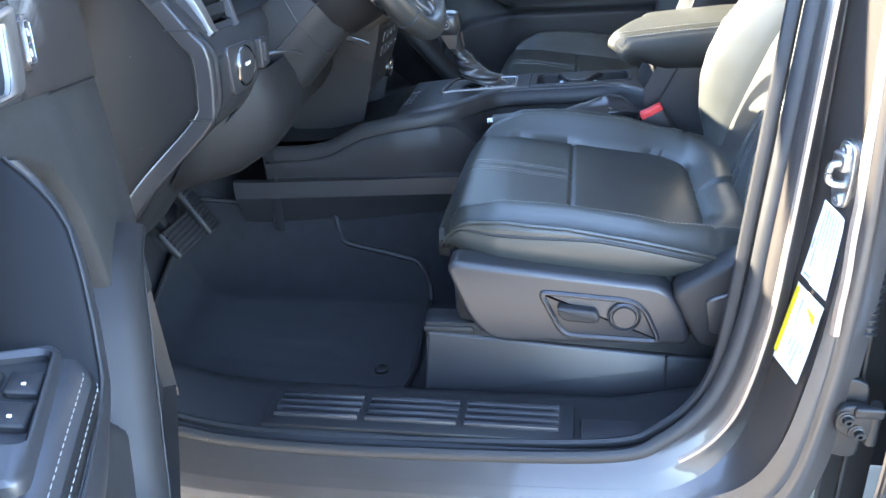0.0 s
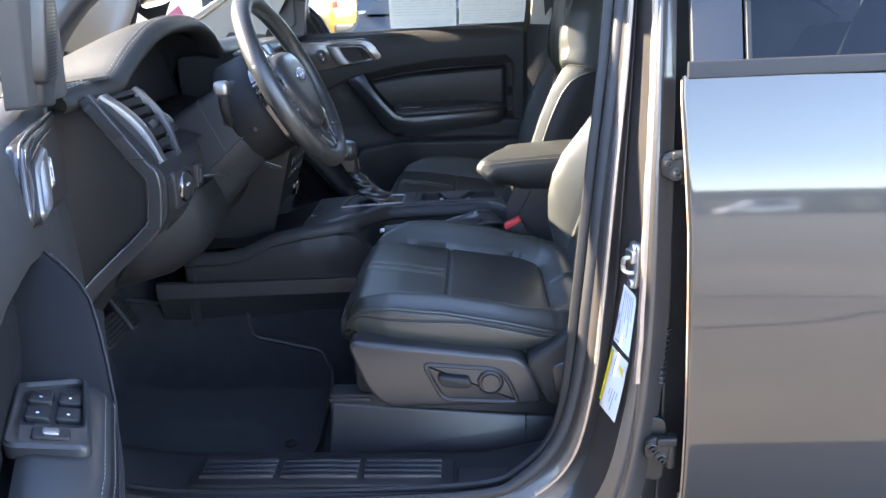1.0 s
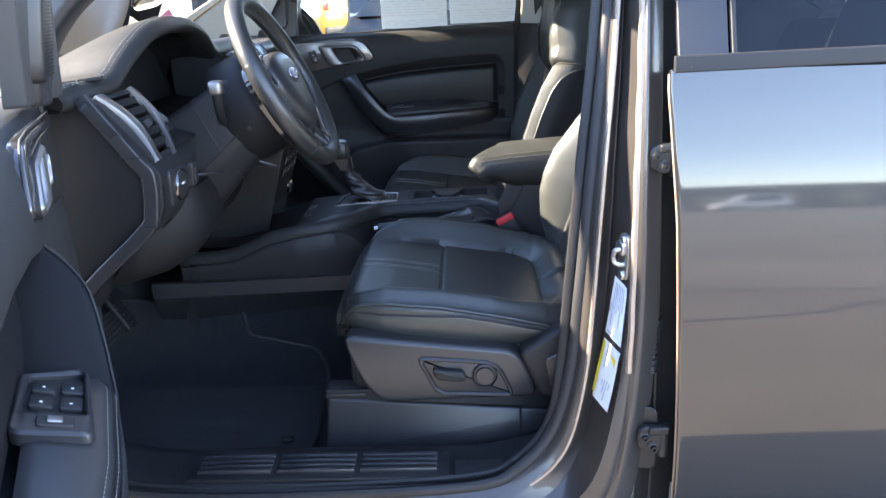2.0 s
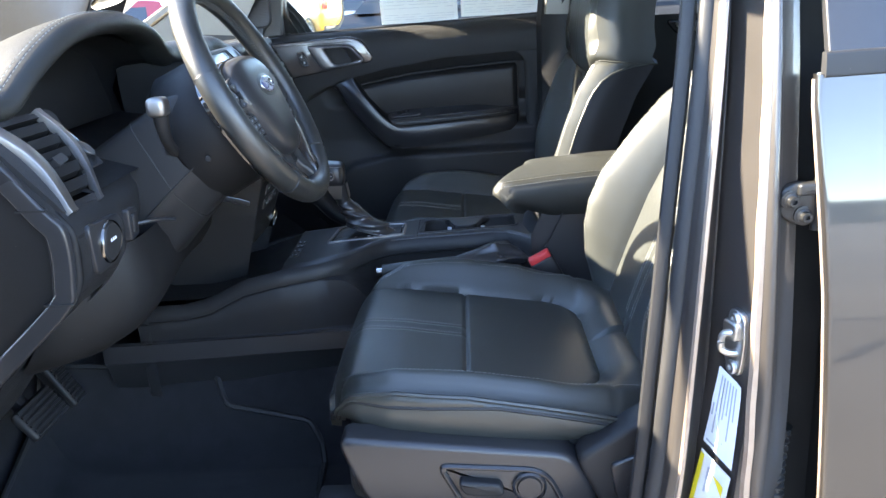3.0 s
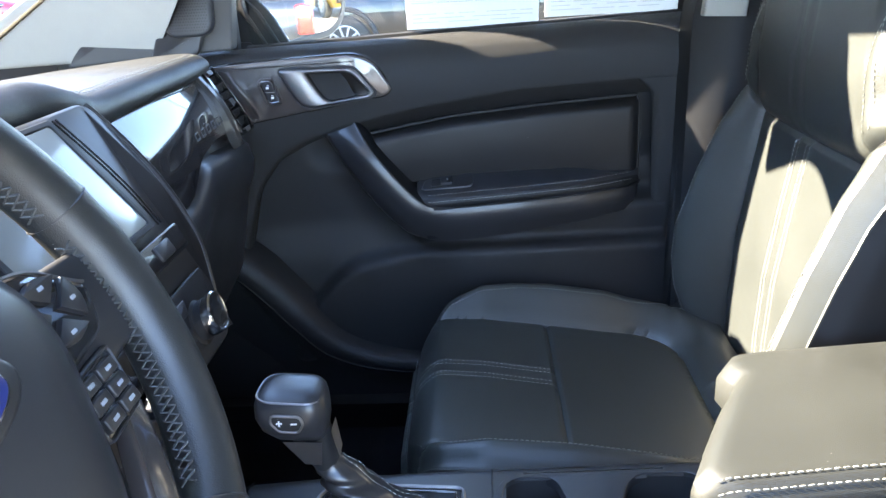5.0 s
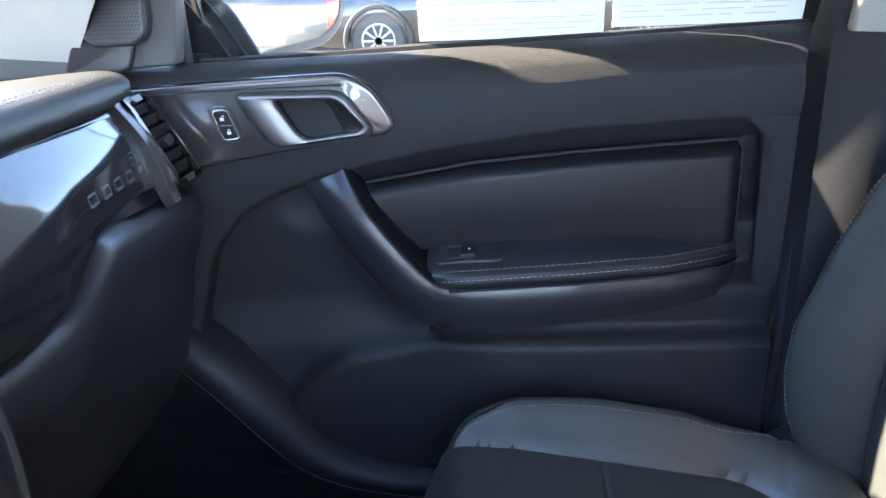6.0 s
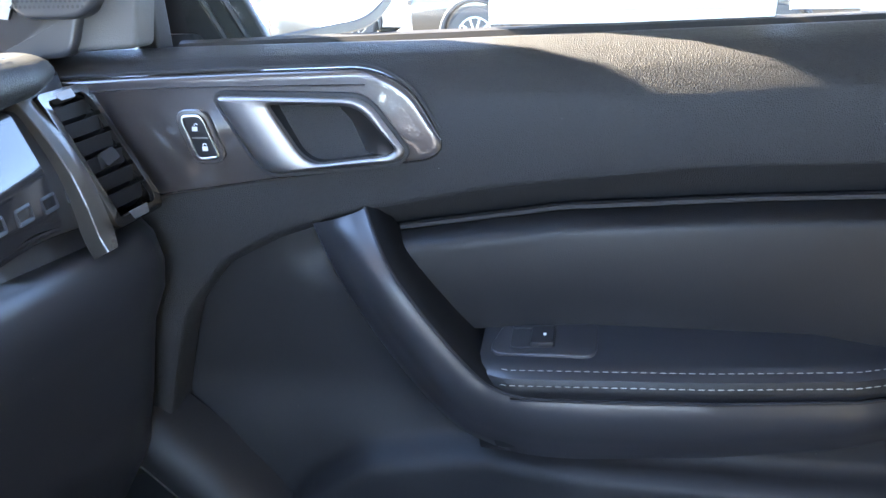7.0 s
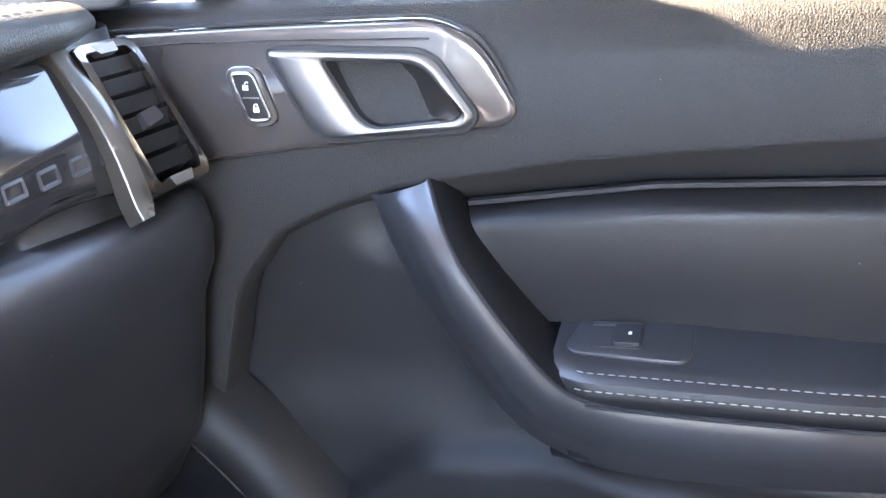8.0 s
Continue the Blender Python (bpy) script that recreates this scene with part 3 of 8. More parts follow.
def skin():
    zs = np.linspace(0.45, 1.232, 64)
    pts = smooth_path([(skin_y(z), z) for z in (0.44, 0.50, 0.555, 0.575, 0.64, 0.76, 0.88, 1.0, 1.1, 1.18, 1.25)], 8)
    rows = []
    for p in pts:
        y, z = p
        lead = interp(z, [0.45, 0.7, 1.03, 1.22], [0.388, 0.382, 0.370, 0.354])
        row = [(lead + 0.030, y + 0.034, z), (lead + 0.007, y + 0.016, z), (lead + 0.001, y + 0.0125, z), (lead, y + 0.010, z), (lead + 0.0005, y + 0.002, z), (lead + 0.002, y + 0.0004, z), (lead + 0.005, y, z)]
        row += [(lead + 0.008 + s, y - 0.010 * smoothstep(0, 0.6, s) + 0.0, z) for s in np.linspace(0, 1.0, 22)]
        rows.append(row)
    return quads(rows)


rear_door = thing("rear_door", (0.8, -0.13, 0.45), "closed graphite metallic rear door reflecting sky and lot", "car door", "doors of the truck")
part("skin", skin(), PAINT, rear_door, smooth=50)
part("hem_bead", tube([Vector((interp(p[1], [0.45, 0.7, 1.03, 1.22], [0.388, 0.382, 0.370, 0.354]) + 0.0006, p[0] + 0.0085, p[1])) for p in smooth_path([(skin_y(z), z) for z in (0.46, 0.60, 0.76, 0.88, 1.0, 1.1, 1.18, 1.245)], 8)], 0.0026, 6, up=(0, 1, 0)), SEALER, rear_door, "bronze folded hem")
part("belt_strip", sweep([(x, -0.0945 - 0.010 * smoothstep(0.38, 0.98, x), 1.259 + 0.020 * (x - 0.36)) for x in np.linspace(0.36, 1.36, 20)], round_poly([(-0.006, -0.012), (0.006, -0.012), (0.004, 0.012), (-0.006, 0.012)], 0.003)), RUBBER, rear_door, "black belt moulding")
wp = part("window_pane", quads([[(x, -0.085 - 0.01 * smoothstep(0.38, 0.98, x) + 0.145 * (z - 1.25) / 0.38, z) for x in np.linspace(0.44, 1.34, 6)] for z in np.linspace(1.265, 1.62, 6)]), DARK_GLASS, rear_door, "dark tinted window glass")
wp.visible_shadow = False
part("window_frame", sweep([(0.402, -0.085 + 0.145 * t, 1.265 + 0.38 * t) for t in np.linspace(0, 1, 8)], round_poly([(-0.036, -0.006), (0.036, -0.006), (0.036, 0.006), (-0.036, 0.006)], 0.003), up=(0, 1, 0.4)), SATIN, rear_door, "black window frame applique")
part("window_channel", sweep([(0.446, -0.088 + 0.145 * t, 1.265 + 0.38 * t) for t in np.linspace(0, 1, 8)], circle(0.005, 6), up=(0, 1, 0.4)), RUBBER, rear_door)
part("inner_skin", quads([[(x, -0.02, z) for x in np.linspace(0.40, 1.36, 4)] for z in np.linspace(0.5, 1.25, 4)]), HARD, rear_door)

# dark gap between pillar and rear door, with the hinges in it
part("door_gap", quads([[(0.330, y0 + 0.004, z), (0.336, y0 + 0.034, z), (0.40, y0 + 0.040, z)] for z, y0 in ((0.46, -0.115), (0.7, -0.112), (0.9, -0.104), (1.1, -0.085), (1.25, -0.06), (1.6, 0.02))]), GAP, body)


def hinge(at, k=1.0):
    """A folded steel strap with two bolt heads, its knuckle at the door's edge."""
    x, y, z = at
    tilt = lambda a, b, h: (x + a, y - h - 0.2 * a, z + b)
    h = part("hinge", slab(round_poly([(-0.026 * k, -0.020 * k), (0.0, -0.034 * k), (0.022 * k, -0.030 * k), (0.022 * k, 0.026 * k), (-0.004, 0.030 * k), (-0.026 * k, 0.018 * k)], 0.010 * k), tilt, -0.004, 0.006, 0.003), GAP, rear_door, "dark painted steel hinge with bolts")
    part("knuckle", tube([(x + 0.026 * k, y - 0.004, z - 0.040 * k), (x + 0.026 * k, y - 0.004, z + 0.034 * k)], 0.009 * k, 12), GAP, h)
    part("strap", slab(round_poly([(-0.004, 0.010 * k), (0.034 * k, 0.016 * k), (0.034 * k, 0.034 * k), (-0.004, 0.028 * k)], 0.004), tilt, 0.002, 0.011, 0.003), GAP, h)
    for a, b in ((-0.012 * k, 0.004 * k), (0.006 * k, -0.018 * k)):
        part("bolt", lathe([(0.0105 * k, 0.0), (0.0105 * k, 0.003), (0.0075 * k, 0.004), (0.007 * k, 0.010), (0.0035 * k, 0.010), (0.0035 * k, 0.006)], lambda p, q, w: (x + a + p, y - 0.005 - w - 0.2 * a, z + b + q), 14), GAP, h)
        part("bolt_washer", lathe([(0.0145 * k, 0.0), (0.0145 * k, 0.002), (0.011 * k, 0.0026)], lambda p, q, w: (x + a + p, y - 0.0045 - w - 0.2 * a, z + b + q), 14), GAP, h)
    return h


hinge((0.346, -0.128, 0.664), 0.80)
hinge((0.348, -0.094, 1.124), 0.72)
# wiring and folded steel inside the gap
rows = []
for k in range(41):
    z = 0.775 + 0.085 * k / 40
    r = 0.0085 + (0.0016 if k % 4 < 2 else -0.0010)
    rows.append([Vector((0.348 + 0.010 * (k / 40) ** 2 + r * math.cos(t), -0.108 + 0.02 * (k / 40) + r * math.sin(t), z)) for t in np.linspace(0, 2 * math.pi, 12, endpoint=False)])
part("wire_boot", quads(rows, loop=True, caps=True), GAP, body, "corrugated black wiring boot")
part("gap_flange", tube([(0.357, -0.098, 0.50), (0.358, -0.096, 0.70), (0.357, -0.088, 0.9), (0.354, -0.070, 1.09), (0.350, -0.045, 1.25)], 0.0035, 6, up=(0, 1, 0)), GAP, body)
# outer side of the body beyond the far doors
part("far_side_skin", quads([[(x, 2 * YC - skin_y(z), z) for x in np.linspace(-0.98, 1.5, 12)] for z in np.linspace(0.45, 1.235, 12)]), PAINT, body)
part("far_pillar_skin", quads([[(x, 2 * YC + 0.075 - d, z) for x in (0.235, 0.36)] for z, d in ((1.22, 0.0), (1.45, 0.06), (1.66, 0.13))]), PAINT, body)
part("hinge_recess", slab(round_poly([(0.288, 0.60), (0.36, 0.595), (0.36, 0.715), (0.292, 0.715)], 0.018), lambda a, b, h: (a, -0.101 - h - 0.25 * (a - 0.29), b), -0.006, 0.004, 0.003), GAP, body)

SC = jamb_face(0.72, 0.962, 0.0)
SF = (jamb_face(1.0, 0.962, 0) - jamb_face(0.0, 0.962, 0)).normalized()
SN = Vector((SF.y, -SF.x, 0))
sk = lambda a, b, h: SC + SF * a + SN * h + Vector((0, 0, b))
striker = thing("door_striker", SC, "bright zinc door striker bolted to the pillar", "striker")
part("base_plate", slab(round_poly([(-0.016, -0.034), (0.012, -0.040), (0.017, 0.0), (0.014, 0.036), (-0.012, 0.040), (-0.018, 0.0)], 0.012), sk, -0.004, 0.005, 0.0015), STEEL, striker)
part("loop", tube(smooth_path([sk(0.004, 0.014, 0.0), sk(0.002, 0.014, 0.010), sk(-0.003, 0.011, 0.017), sk(-0.004, 0.001, 0.019), sk(-0.003, -0.008, 0.017), sk(0.002, -0.011, 0.010), sk(0.004, -0.011, 0.0)], 5), 0.0042, 8), STEEL, striker)
part("loop_pad", slab(round_poly([(-0.014, 0.004), (0.010, 0.004), (0.010, 0.026), (-0.014, 0.026)], 0.006), sk, 0.002, 0.012, 0.003), STEEL, striker)
for b in (0.028, -0.030):
    part("screw", lathe([(0.0085, 0.0), (0.0085, 0.003), (0.007, 0.005), (0.0035, 0.005), (0.0035, 0.002)], lambda p, q, h: sk(p, b + q, 0.004 + h), 12), STEEL, striker)


def sticker(name, label, corners, bars, strip=None, block=None):
    """A paper label on the pillar face: corners as (across, height), upper left, upper right, lower right, lower left."""
    def at(u, v, h):
        (f0, z0), (f1, z1), (f2, z2), (f3, z3) = corners
        f = (f0 * (1 - u) + f1 * u) * (1 - v) + (f3 * (1 - u) + f2 * u) * v
        z = (z0 * (1 - u) + z1 * u) * (1 - v) + (z3 * (1 - u) + z2 * u) * v
        return jamb_face(f, z, h)

    a = at(0, 0, 0)
    s = thing(name, a, label, "label")
    part("sheet", quads([[at(u, v, 0.0022) for u in np.linspace(0, 1, 5)] for v in np.linspace(0, 1, 8)]), LABEL if strip is None else PAPER, s)
    for u0, u1, v0, v1 in bars:
        part("print_line", quads([[at(u, v, 0.0028) for u in (u0, u1)] for v in (v0, v1)]), INK, s)
    for spot in (strip, block):
        if spot:
            u0, u1, v0, v1 = spot
            part("yellow_band", quads([[at(u, v, 0.0029) for u in (u0, u1)] for v in (v0, v1)]), YELLOW, s, "yellow printed band")
    return s


# unseen far-side visor, added swung down and askew to shade the passenger backrest
visor = thing("shadow_flap", (-0.30, 1.10, 1.62), "unseen beige flap shaped to cast the wedge shadow on the passenger seat", "sun visor")
vis3 = lambda a, b, h: Vector((-0.36 + h - 0.42 * (1.62 - b), a, b))
part("flap_pad", slab(round_poly([(1.285, 1.600), (1.045, 1.640), (0.962, 1.428), (1.118, 1.524), (1.262, 1.470)], [0.02, 0.02, 0.012, 0.05, 0.02], 5), vis3, -0.006, 0.008, 0.004), CREAM, visor)
part("flap_arm", tube([(-0.366, 1.225, 1.608), (-0.345, 1.230, 1.622), (-0.290, 1.235, 1.628)], 0.005, 8), SATIN, visor)


# ---- front seats ----
SEAT_Y = 0.318  # middle of the driver's seat
FRONT, BACK = -0.207, 0.275


def insert_edge(x, w):
    """Signed distance to the seam round the cushion's inset panels: negative inside."""
    r, hx, hw = 0.075, 0.205, 0.172
    qx, qw = x - (hx - r), abs(w) - (hw - r)
    return math.hypot(max(qx, 0), max(qw, 0)) + min(max(qx, qw), 0) - r


def cushion_half(x):
    return interp(x, [-0.214, -0.207, -0.198, -0.182, -0.155, -0.11, -0.05, 0.10, 0.20, 0.275], [0.115, 0.140, 0.172, 0.203, 0.228, 0.243, 0.249, 0.252, 0.245, 0.225])


def cushion_z(x, w):
    d = insert_edge(x, w)
    h = cushion_half(x)
    along = interp(x, [-0.214, -0.17, -0.10, 0.0, 0.10, 0.2, 0.275], [0.812, 0.822, 0.818, 0.803, 0.788, 0.776, 0.772])
    side = abs(w) / h
    rise = (0.059 if w > 0 else 0.044) * smoothstep(-0.01, 0.055, d) * interp(x, [-0.22, -0.16, -0.1, 0.0, 0.1, 0.2, 0.275], [0.30, 0.62, 0.90, 1.06, 1.0, 0.7, 0.45])
    crown = 0.006 * (1 - min(1, (w / 0.16) ** 2)) * (0.4 + 0.6 * smoothstep(-0.02, -0.2, x)) - 0.004 * (1 - min(1, (w / 0.16) ** 2)) * smoothstep(0.0, 0.1, x)
    groove = 0.0055 * math.exp(-(d / 0.0035) ** 2)
    if abs(w) < 0.172:
        groove += 0.0045 * math.exp(-(x / 0.0035) ** 2)
        for c in (-0.016, 0.016):
            groove += 0.0022 * math.exp(-((w - c) / 0.004) ** 2) * smoothstep(0.004, -0.004, x)
    if d > 0 and abs(w) > 0.08:
        groove += 0.004 * math.exp(-((x - 0.205 - 0.06 * (abs(w) - 0.16)) / 0.003) ** 2)
    return along + rise + crown - groove


def seat(name, yc, label, out, foot_x, foot_z, tip, outer):
    """A bucket seat; out is -1 where its outer side faces -y."""
    s = thing(name, (0.03, yc, 0.46), label, "car seat", "front seats")
    rf = 0.055
    # cushion: top grid of points with a rolled rim
    xs = sorted(set(np.round(np.concatenate([np.linspace(FRONT, -0.16, 16), np.linspace(-0.16, BACK, 66), np.linspace(-0.012, 0.012, 13)]), 5)))
    top, rim = [], []
    fr = [k / 46 for k in range(-46, 47)]
    for x0 in xs:
        h = cushion_half(x0) - 0.012
        row = []
        for f in fr:
            w = h * f
            x = x0
            d = insert_edge(x, w)
            if abs(d) < 0.0042:
                gx = (insert_edge(x + 1e-4, w) - d) / 1e-4
                gw = (insert_edge(x, w + 1e-4) - d) / 1e-4
                x, w = x - gx * d, w - gw * d
            z = cushion_z(x, w)
            roll = abs(f)
            z -= 0.030 * smoothstep(0.86, 1.0, roll) ** 1.6
            z -= rf * (1 - math.sqrt(max(0.0, 1 - max(0.0, (FRONT + rf - x) / rf) ** 2)))
            row.append(Vector((x, yc + w, z)))
        top.append(row)

    def piece(pred):
        bm = bmesh.new()
        made = {}

        def vert(i, j):
            if (i, j) not in made:
                made[i, j] = bm.verts.new(top[i][j])
            return made[i, j]

        for i in range(len(xs) - 1):
            for j in range(len(fr) - 1):
                x = (xs[i] + xs[i + 1]) / 2
                w = (top[i][j].y + top[i][j + 1].y) / 2 - yc
                if pred(x, w):
                    bm.faces.new((vert(i, j), vert(i, j + 1), vert(i + 1, j + 1), vert(i + 1, j)))
        bmesh.ops.recalc_face_normals(bm, faces=bm.faces)
        if bm.faces and sum(f.normal.z for f in bm.faces) < 0:
            bmesh.ops.reverse_faces(bm, faces=bm.faces)
        return bm

    cushion = part("cushion", piece(lambda x, w: insert_edge(x, w) >= 0), LEATHER, s, "black leather cushion with raised side bolsters", smooth=70)
    part("thigh_panel", piece(lambda x, w: insert_edge(x, w) < 0 and x < 0), LEATHER_PERF, cushion, smooth=70)
    part("seat_panel", piece(lambda x, w: insert_edge(x, w) < 0 and x >= 0), LEATHER_PERF, cushion, smooth=70)
    # side band under the bolster, and the lower skirt
    path = []
    for k in range(0, len(xs), 2):
        path.append((xs[k], -1, k))
    left = [top[i][0] for i in range(len(xs))]
    right = [top[i][-1] for i in range(len(xs))]
    front = top[0]
    loop = left[::-1] + front[1:-1] + right
    mid = Vector((0.02, yc, 0.8))

    def band(z_of, outs):
        rows = []
        m = len(loop)
        for i, p in enumerate(loop):
            t = loop[min(i + 7, m - 1)] - loop[max(i - 7, 0)]
            n = Vector((-t.y, t.x, 0)).normalized()
            if n.dot(Vector((p.x - mid.x, p.y - mid.y, 0))) < 0:
                n = -n
            rows.append([Vector((p.x, p.y, 0)) + n * o + Vector((0, 0, z_of(p, k))) for k, o in enumerate(outs)])
        return quads(rows)

    base_x = lambda x: interp(x, [-0.23, -0.17, 0.0, 0.28], [0.800, 0.806, 0.802, 0.79])
    base = lambda p: min(base_x(p.x), p.z - 0.012)
    part("side_band", band(lambda p, k: [p.z, p.z - 0.4 * (p.z - base(p)), base(p) + 0.004, base(p)][k], [0.0, 0.007, 0.009, 0.006]), LEATHER, cushion, smooth=60)
    low = lambda x: interp(x, [-0.23, -0.19, 0.05, 0.2, 0.28], [0.768, 0.758, 0.735, 0.738, 0.745])
    part("skirt", band(lambda p, k: [base(p), base(p) - 0.006, (base(p) + min(low(p.x), base(p) - 0.01)) / 2, min(low(p.x), base(p) - 0.01)][k], [0.006, 0.008, 0.006, -0.008]), LEATHER, cushion, smooth=60)
    part("under_tray", quads([[(x, yc + f * (cushion_half(x) - 0.02), low(x) + 0.004) for f in (-1, -0.5, 0, 0.5, 1)] for x in (FRONT + 0.01, -0.1, 0.1, 0.27)]), HARD, cushion)
    for sgn in (-1, 1):
        edge = [top[i][0 if sgn < 0 else -1] for i in range(3, len(xs))]
        seam = [top[i][6 if sgn < 0 else -7] + Vector((0, 0, 0.0008)) for i in range(6, len(xs) - 2)]
        part("stitching", stitches(seam, (0, 0.35 * sgn, 1)), THREAD, cushion, "pale grey twin stitching", 0)
        part("piping", tube([p + Vector((0, sgn * 0.0075, -0.001)) for p in edge][::2], 0.0034, 6), LEATHER, cushion)
        part("piping", tube([Vector((p.x, p.y + sgn * 0.0065, base(p))) for p in edge][::2], 0.0030, 6), RUBBER, cushion)
    for c in (-0.021, -0.011, 0.011, 0.021):
        seam = [Vector((x, yc + c, cushion_z(x, c) - rf * (1 - math.sqrt(max(0.0, 1 - max(0.0, (FRONT + rf - x) / rf) ** 2))) + 0.0004)) for x in np.linspace(-0.206, -0.006, 40)]
        part("stitching", stitches(seam, (0, 0, 1)), THREAD, cushion, "", 0)
    part("stitching", stitches([front[k] + Vector((-0.001, 0, 0.012)) for k in range(4, len(front) - 4)], (-1, 0, 0.6)), THREAD, cushion, "", 0)

    # backrest on a leaning axis: v runs up it, u across, f towards the front
    lean = Vector((math.sin(radians(tip)), 0, math.cos(radians(tip))))
    fwd = Vector((-lean.z, 0, lean.x))
    foot = Vector((foot_x, yc, foot_z))
    SEAM, LOW, TOP = 0.160, -0.09, 0.60
    at = lambda u, v, f: foot + lean * v + fwd * f + Vector((0, u, 0))

    def half(v):
        return interp(v, [-0.09, -0.04, 0.0, 0.06, 0.15, 0.25, 0.33, 0.39, 0.45, 0.52, 0.57, 0.60], [0.186, 0.199, 0.207, 0.214, 0.218, 0.216, 0.210, 0.204, 0.194, 0.182, 0.166, 0.146])

    def v_seam(u):
        """Height of the seam between the lower backrest and the shoulder panel."""
        return 0.345 + 0.044 * smoothstep(0.135, 0.215, abs(u))

    def bolster(v):
        return interp(v, [-0.09, -0.045, 0.0, 0.045, 0.095, 0.15, 0.24, 0.32, 0.36, 0.39], [-0.010, 0.028, 0.058, 0.076, 0.085, 0.083, 0.066, 0.046, 0.028, 0.014])

    def front_of(u, v):
        w, h = abs(u), half(v)
        f = interp(v, [-0.09, 0.0, 0.06, 0.15, 0.25, 0.345], [-0.020, -0.006, 0.0, 0.006, 0.004, 0.0]) + 0.004 * math.cos(min(1.0, w / SEAM) * math.pi / 2)
        if w > SEAM:
            t = min(1.0, (w - SEAM) / max(h - SEAM, 1e-4))
            f += bolster(v) * (outer if u * out > 0 else 1.0) * (1 - (1 - t) ** 1.9) - 0.006 * smoothstep(0.80, 1.0, t) ** 2
        f -= 0.0050 * math.exp(-((w - SEAM) / 0.0030) ** 2)
        for c in (-0.016, 0.016):
            f -= 0.0020 * math.exp(-((u - c) / 0.0035) ** 2)
        return f - 0.0060 * math.exp(-((v_seam(u) - v) / 0.0050) ** 2)

    def shoulder_of(u, v):
        w, h = abs(u) / half(v), v - v_seam(u)
        f = front_of(u, v_seam(u)) + 0.024 * (1 - math.exp(-h / 0.011)) + 0.010 * smoothstep(0.02, 0.10, h)
        f -= 0.026 * smoothstep(0.80, 1.0, w) ** 2 * smoothstep(0.0, 0.05, h)
        return f - 0.05 * smoothstep(TOP - 0.06, TOP, v) ** 2

    core = sorted(set([k / 14 * SEAM for k in range(-14, 15)] + [s_ * c for s_ in (-1, 1) for c in (0.0125, 0.016, 0.0195, SEAM - 0.003, SEAM - 0.006)]))
    wing = [0.04, 0.08] + [k / 16 for k in range(2, 17)]
    lower, upper = [], []
    for t in sorted(set(list(np.linspace(0, 1, 56)) + [0.972, 0.979, 0.986, 0.993])):
        h = half(LOW + (0.37 - LOW) * t)
        row = []
        for u in [-SEAM - (h - SEAM) * k for k in wing[::-1]] + core + [SEAM + (h - SEAM) * k for k in wing]:
            v = LOW + (v_seam(u) - LOW) * t
            row.append(at(u, v, front_of(u, v)))
        lower.append(row)
    for t in [0, 0.008, 0.02, 0.04, 0.07, 0.10] + list(np.linspace(0.14, 1, 26)):
        row = []
        for k in range(-24, 25):
            u = half(0.37 + (TOP - 0.37) * t) * k / 24
            v = v_seam(u) + (TOP - v_seam(u)) * t
            row.append(at(u, v, shoulder_of(u, v)))
        upper.append(row)
    n_w, n_c = len(wing), len(core)

    def face_forward(bm):
        if sum(f.normal.x for f in bm.faces) > 0:
            bmesh.ops.reverse_faces(bm, faces=bm.faces)
        return bm

    back = part("backrest", face_forward(quads([r[n_w:n_w + n_c] for r in lower])), LEATHER_PERF, s, "black leather backrest with side bolsters", smooth=70)
    part("back_bolster", face_forward(quads([r[:n_w + 1] for r in lower])), LEATHER, back, smooth=70)
    part("back_bolster", face_forward(quads([r[n_w + n_c - 1:] for r in lower])), LEATHER, back, smooth=70)
    part("shoulder_panel", face_forward(quads(upper)), LEATHER, back, smooth=70)
    # dark tubes along the seams stand in for the shade in their grooves
    for j in (n_w, n_w + n_c - 1):
        part("bolster_seam", tube([r[j] + fwd * 0.0016 for r in lower], 0.0012, 5, up=(0, 1, 0)), RUBBER, back)
    part("shoulder_seam", tube([p + fwd * 0.0006 for p in upper[0]], 0.0016, 5, up=(1, 0, 0)), RUBBER, back)
    # sides: a leather return, then the hard black shell round the back
    shell_ends = []
    for sgn in (-1, 1):
        j = 0 if sgn < 0 else -1
        skin_rows, shell_rows, welt = [], [], []
        side_at = lambda p, d: p - fwd * d + Vector((0, sgn * (0.019 * math.sin(min(1.0, d / 0.045) * math.pi / 2) - 0.020 * smoothstep(0.05, 0.125, d)), 0))
        for r in lower:
            p = r[j]
            v = (p - foot).dot(lean)
            b_ = interp(v, [-0.09, 0.30, 0.345, 0.365, 0.380, 0.390], [0.022, 0.024, 0.030, 0.045, 0.075, 0.118])
            skin_rows.append([side_at(p, b_ * k / 7) for k in range(8)])
            shell_rows.append([side_at(p, b_ + 0.0005 + (0.125 - b_) * k / 5) for k in range(6)])
            welt.append(side_at(p, b_) + Vector((0, sgn * 0.0008, 0)))
        part("side_return", quads(skin_rows), LEATHER, back, smooth=70)
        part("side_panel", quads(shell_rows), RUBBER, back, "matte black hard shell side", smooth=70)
        part("piping", tube(welt[2:], 0.0021, 6, up=(0, 1, 0)), LEATHER, back)
        up_rows = [[side_at(r[j], 0.125 * k / 7) for k in range(8)] for r in upper]
        part("shoulder_side", quads(up_rows), LEATHER, back, smooth=70)
        part("piping", tube([p + Vector((0, sgn * 0.0012, 0.0)) for p in up_rows[0]], 0.0021, 6), LEATHER, back)
        shell_ends.append([r[-1] for r in shell_rows] + [r[-1] for r in up_rows[1:]])
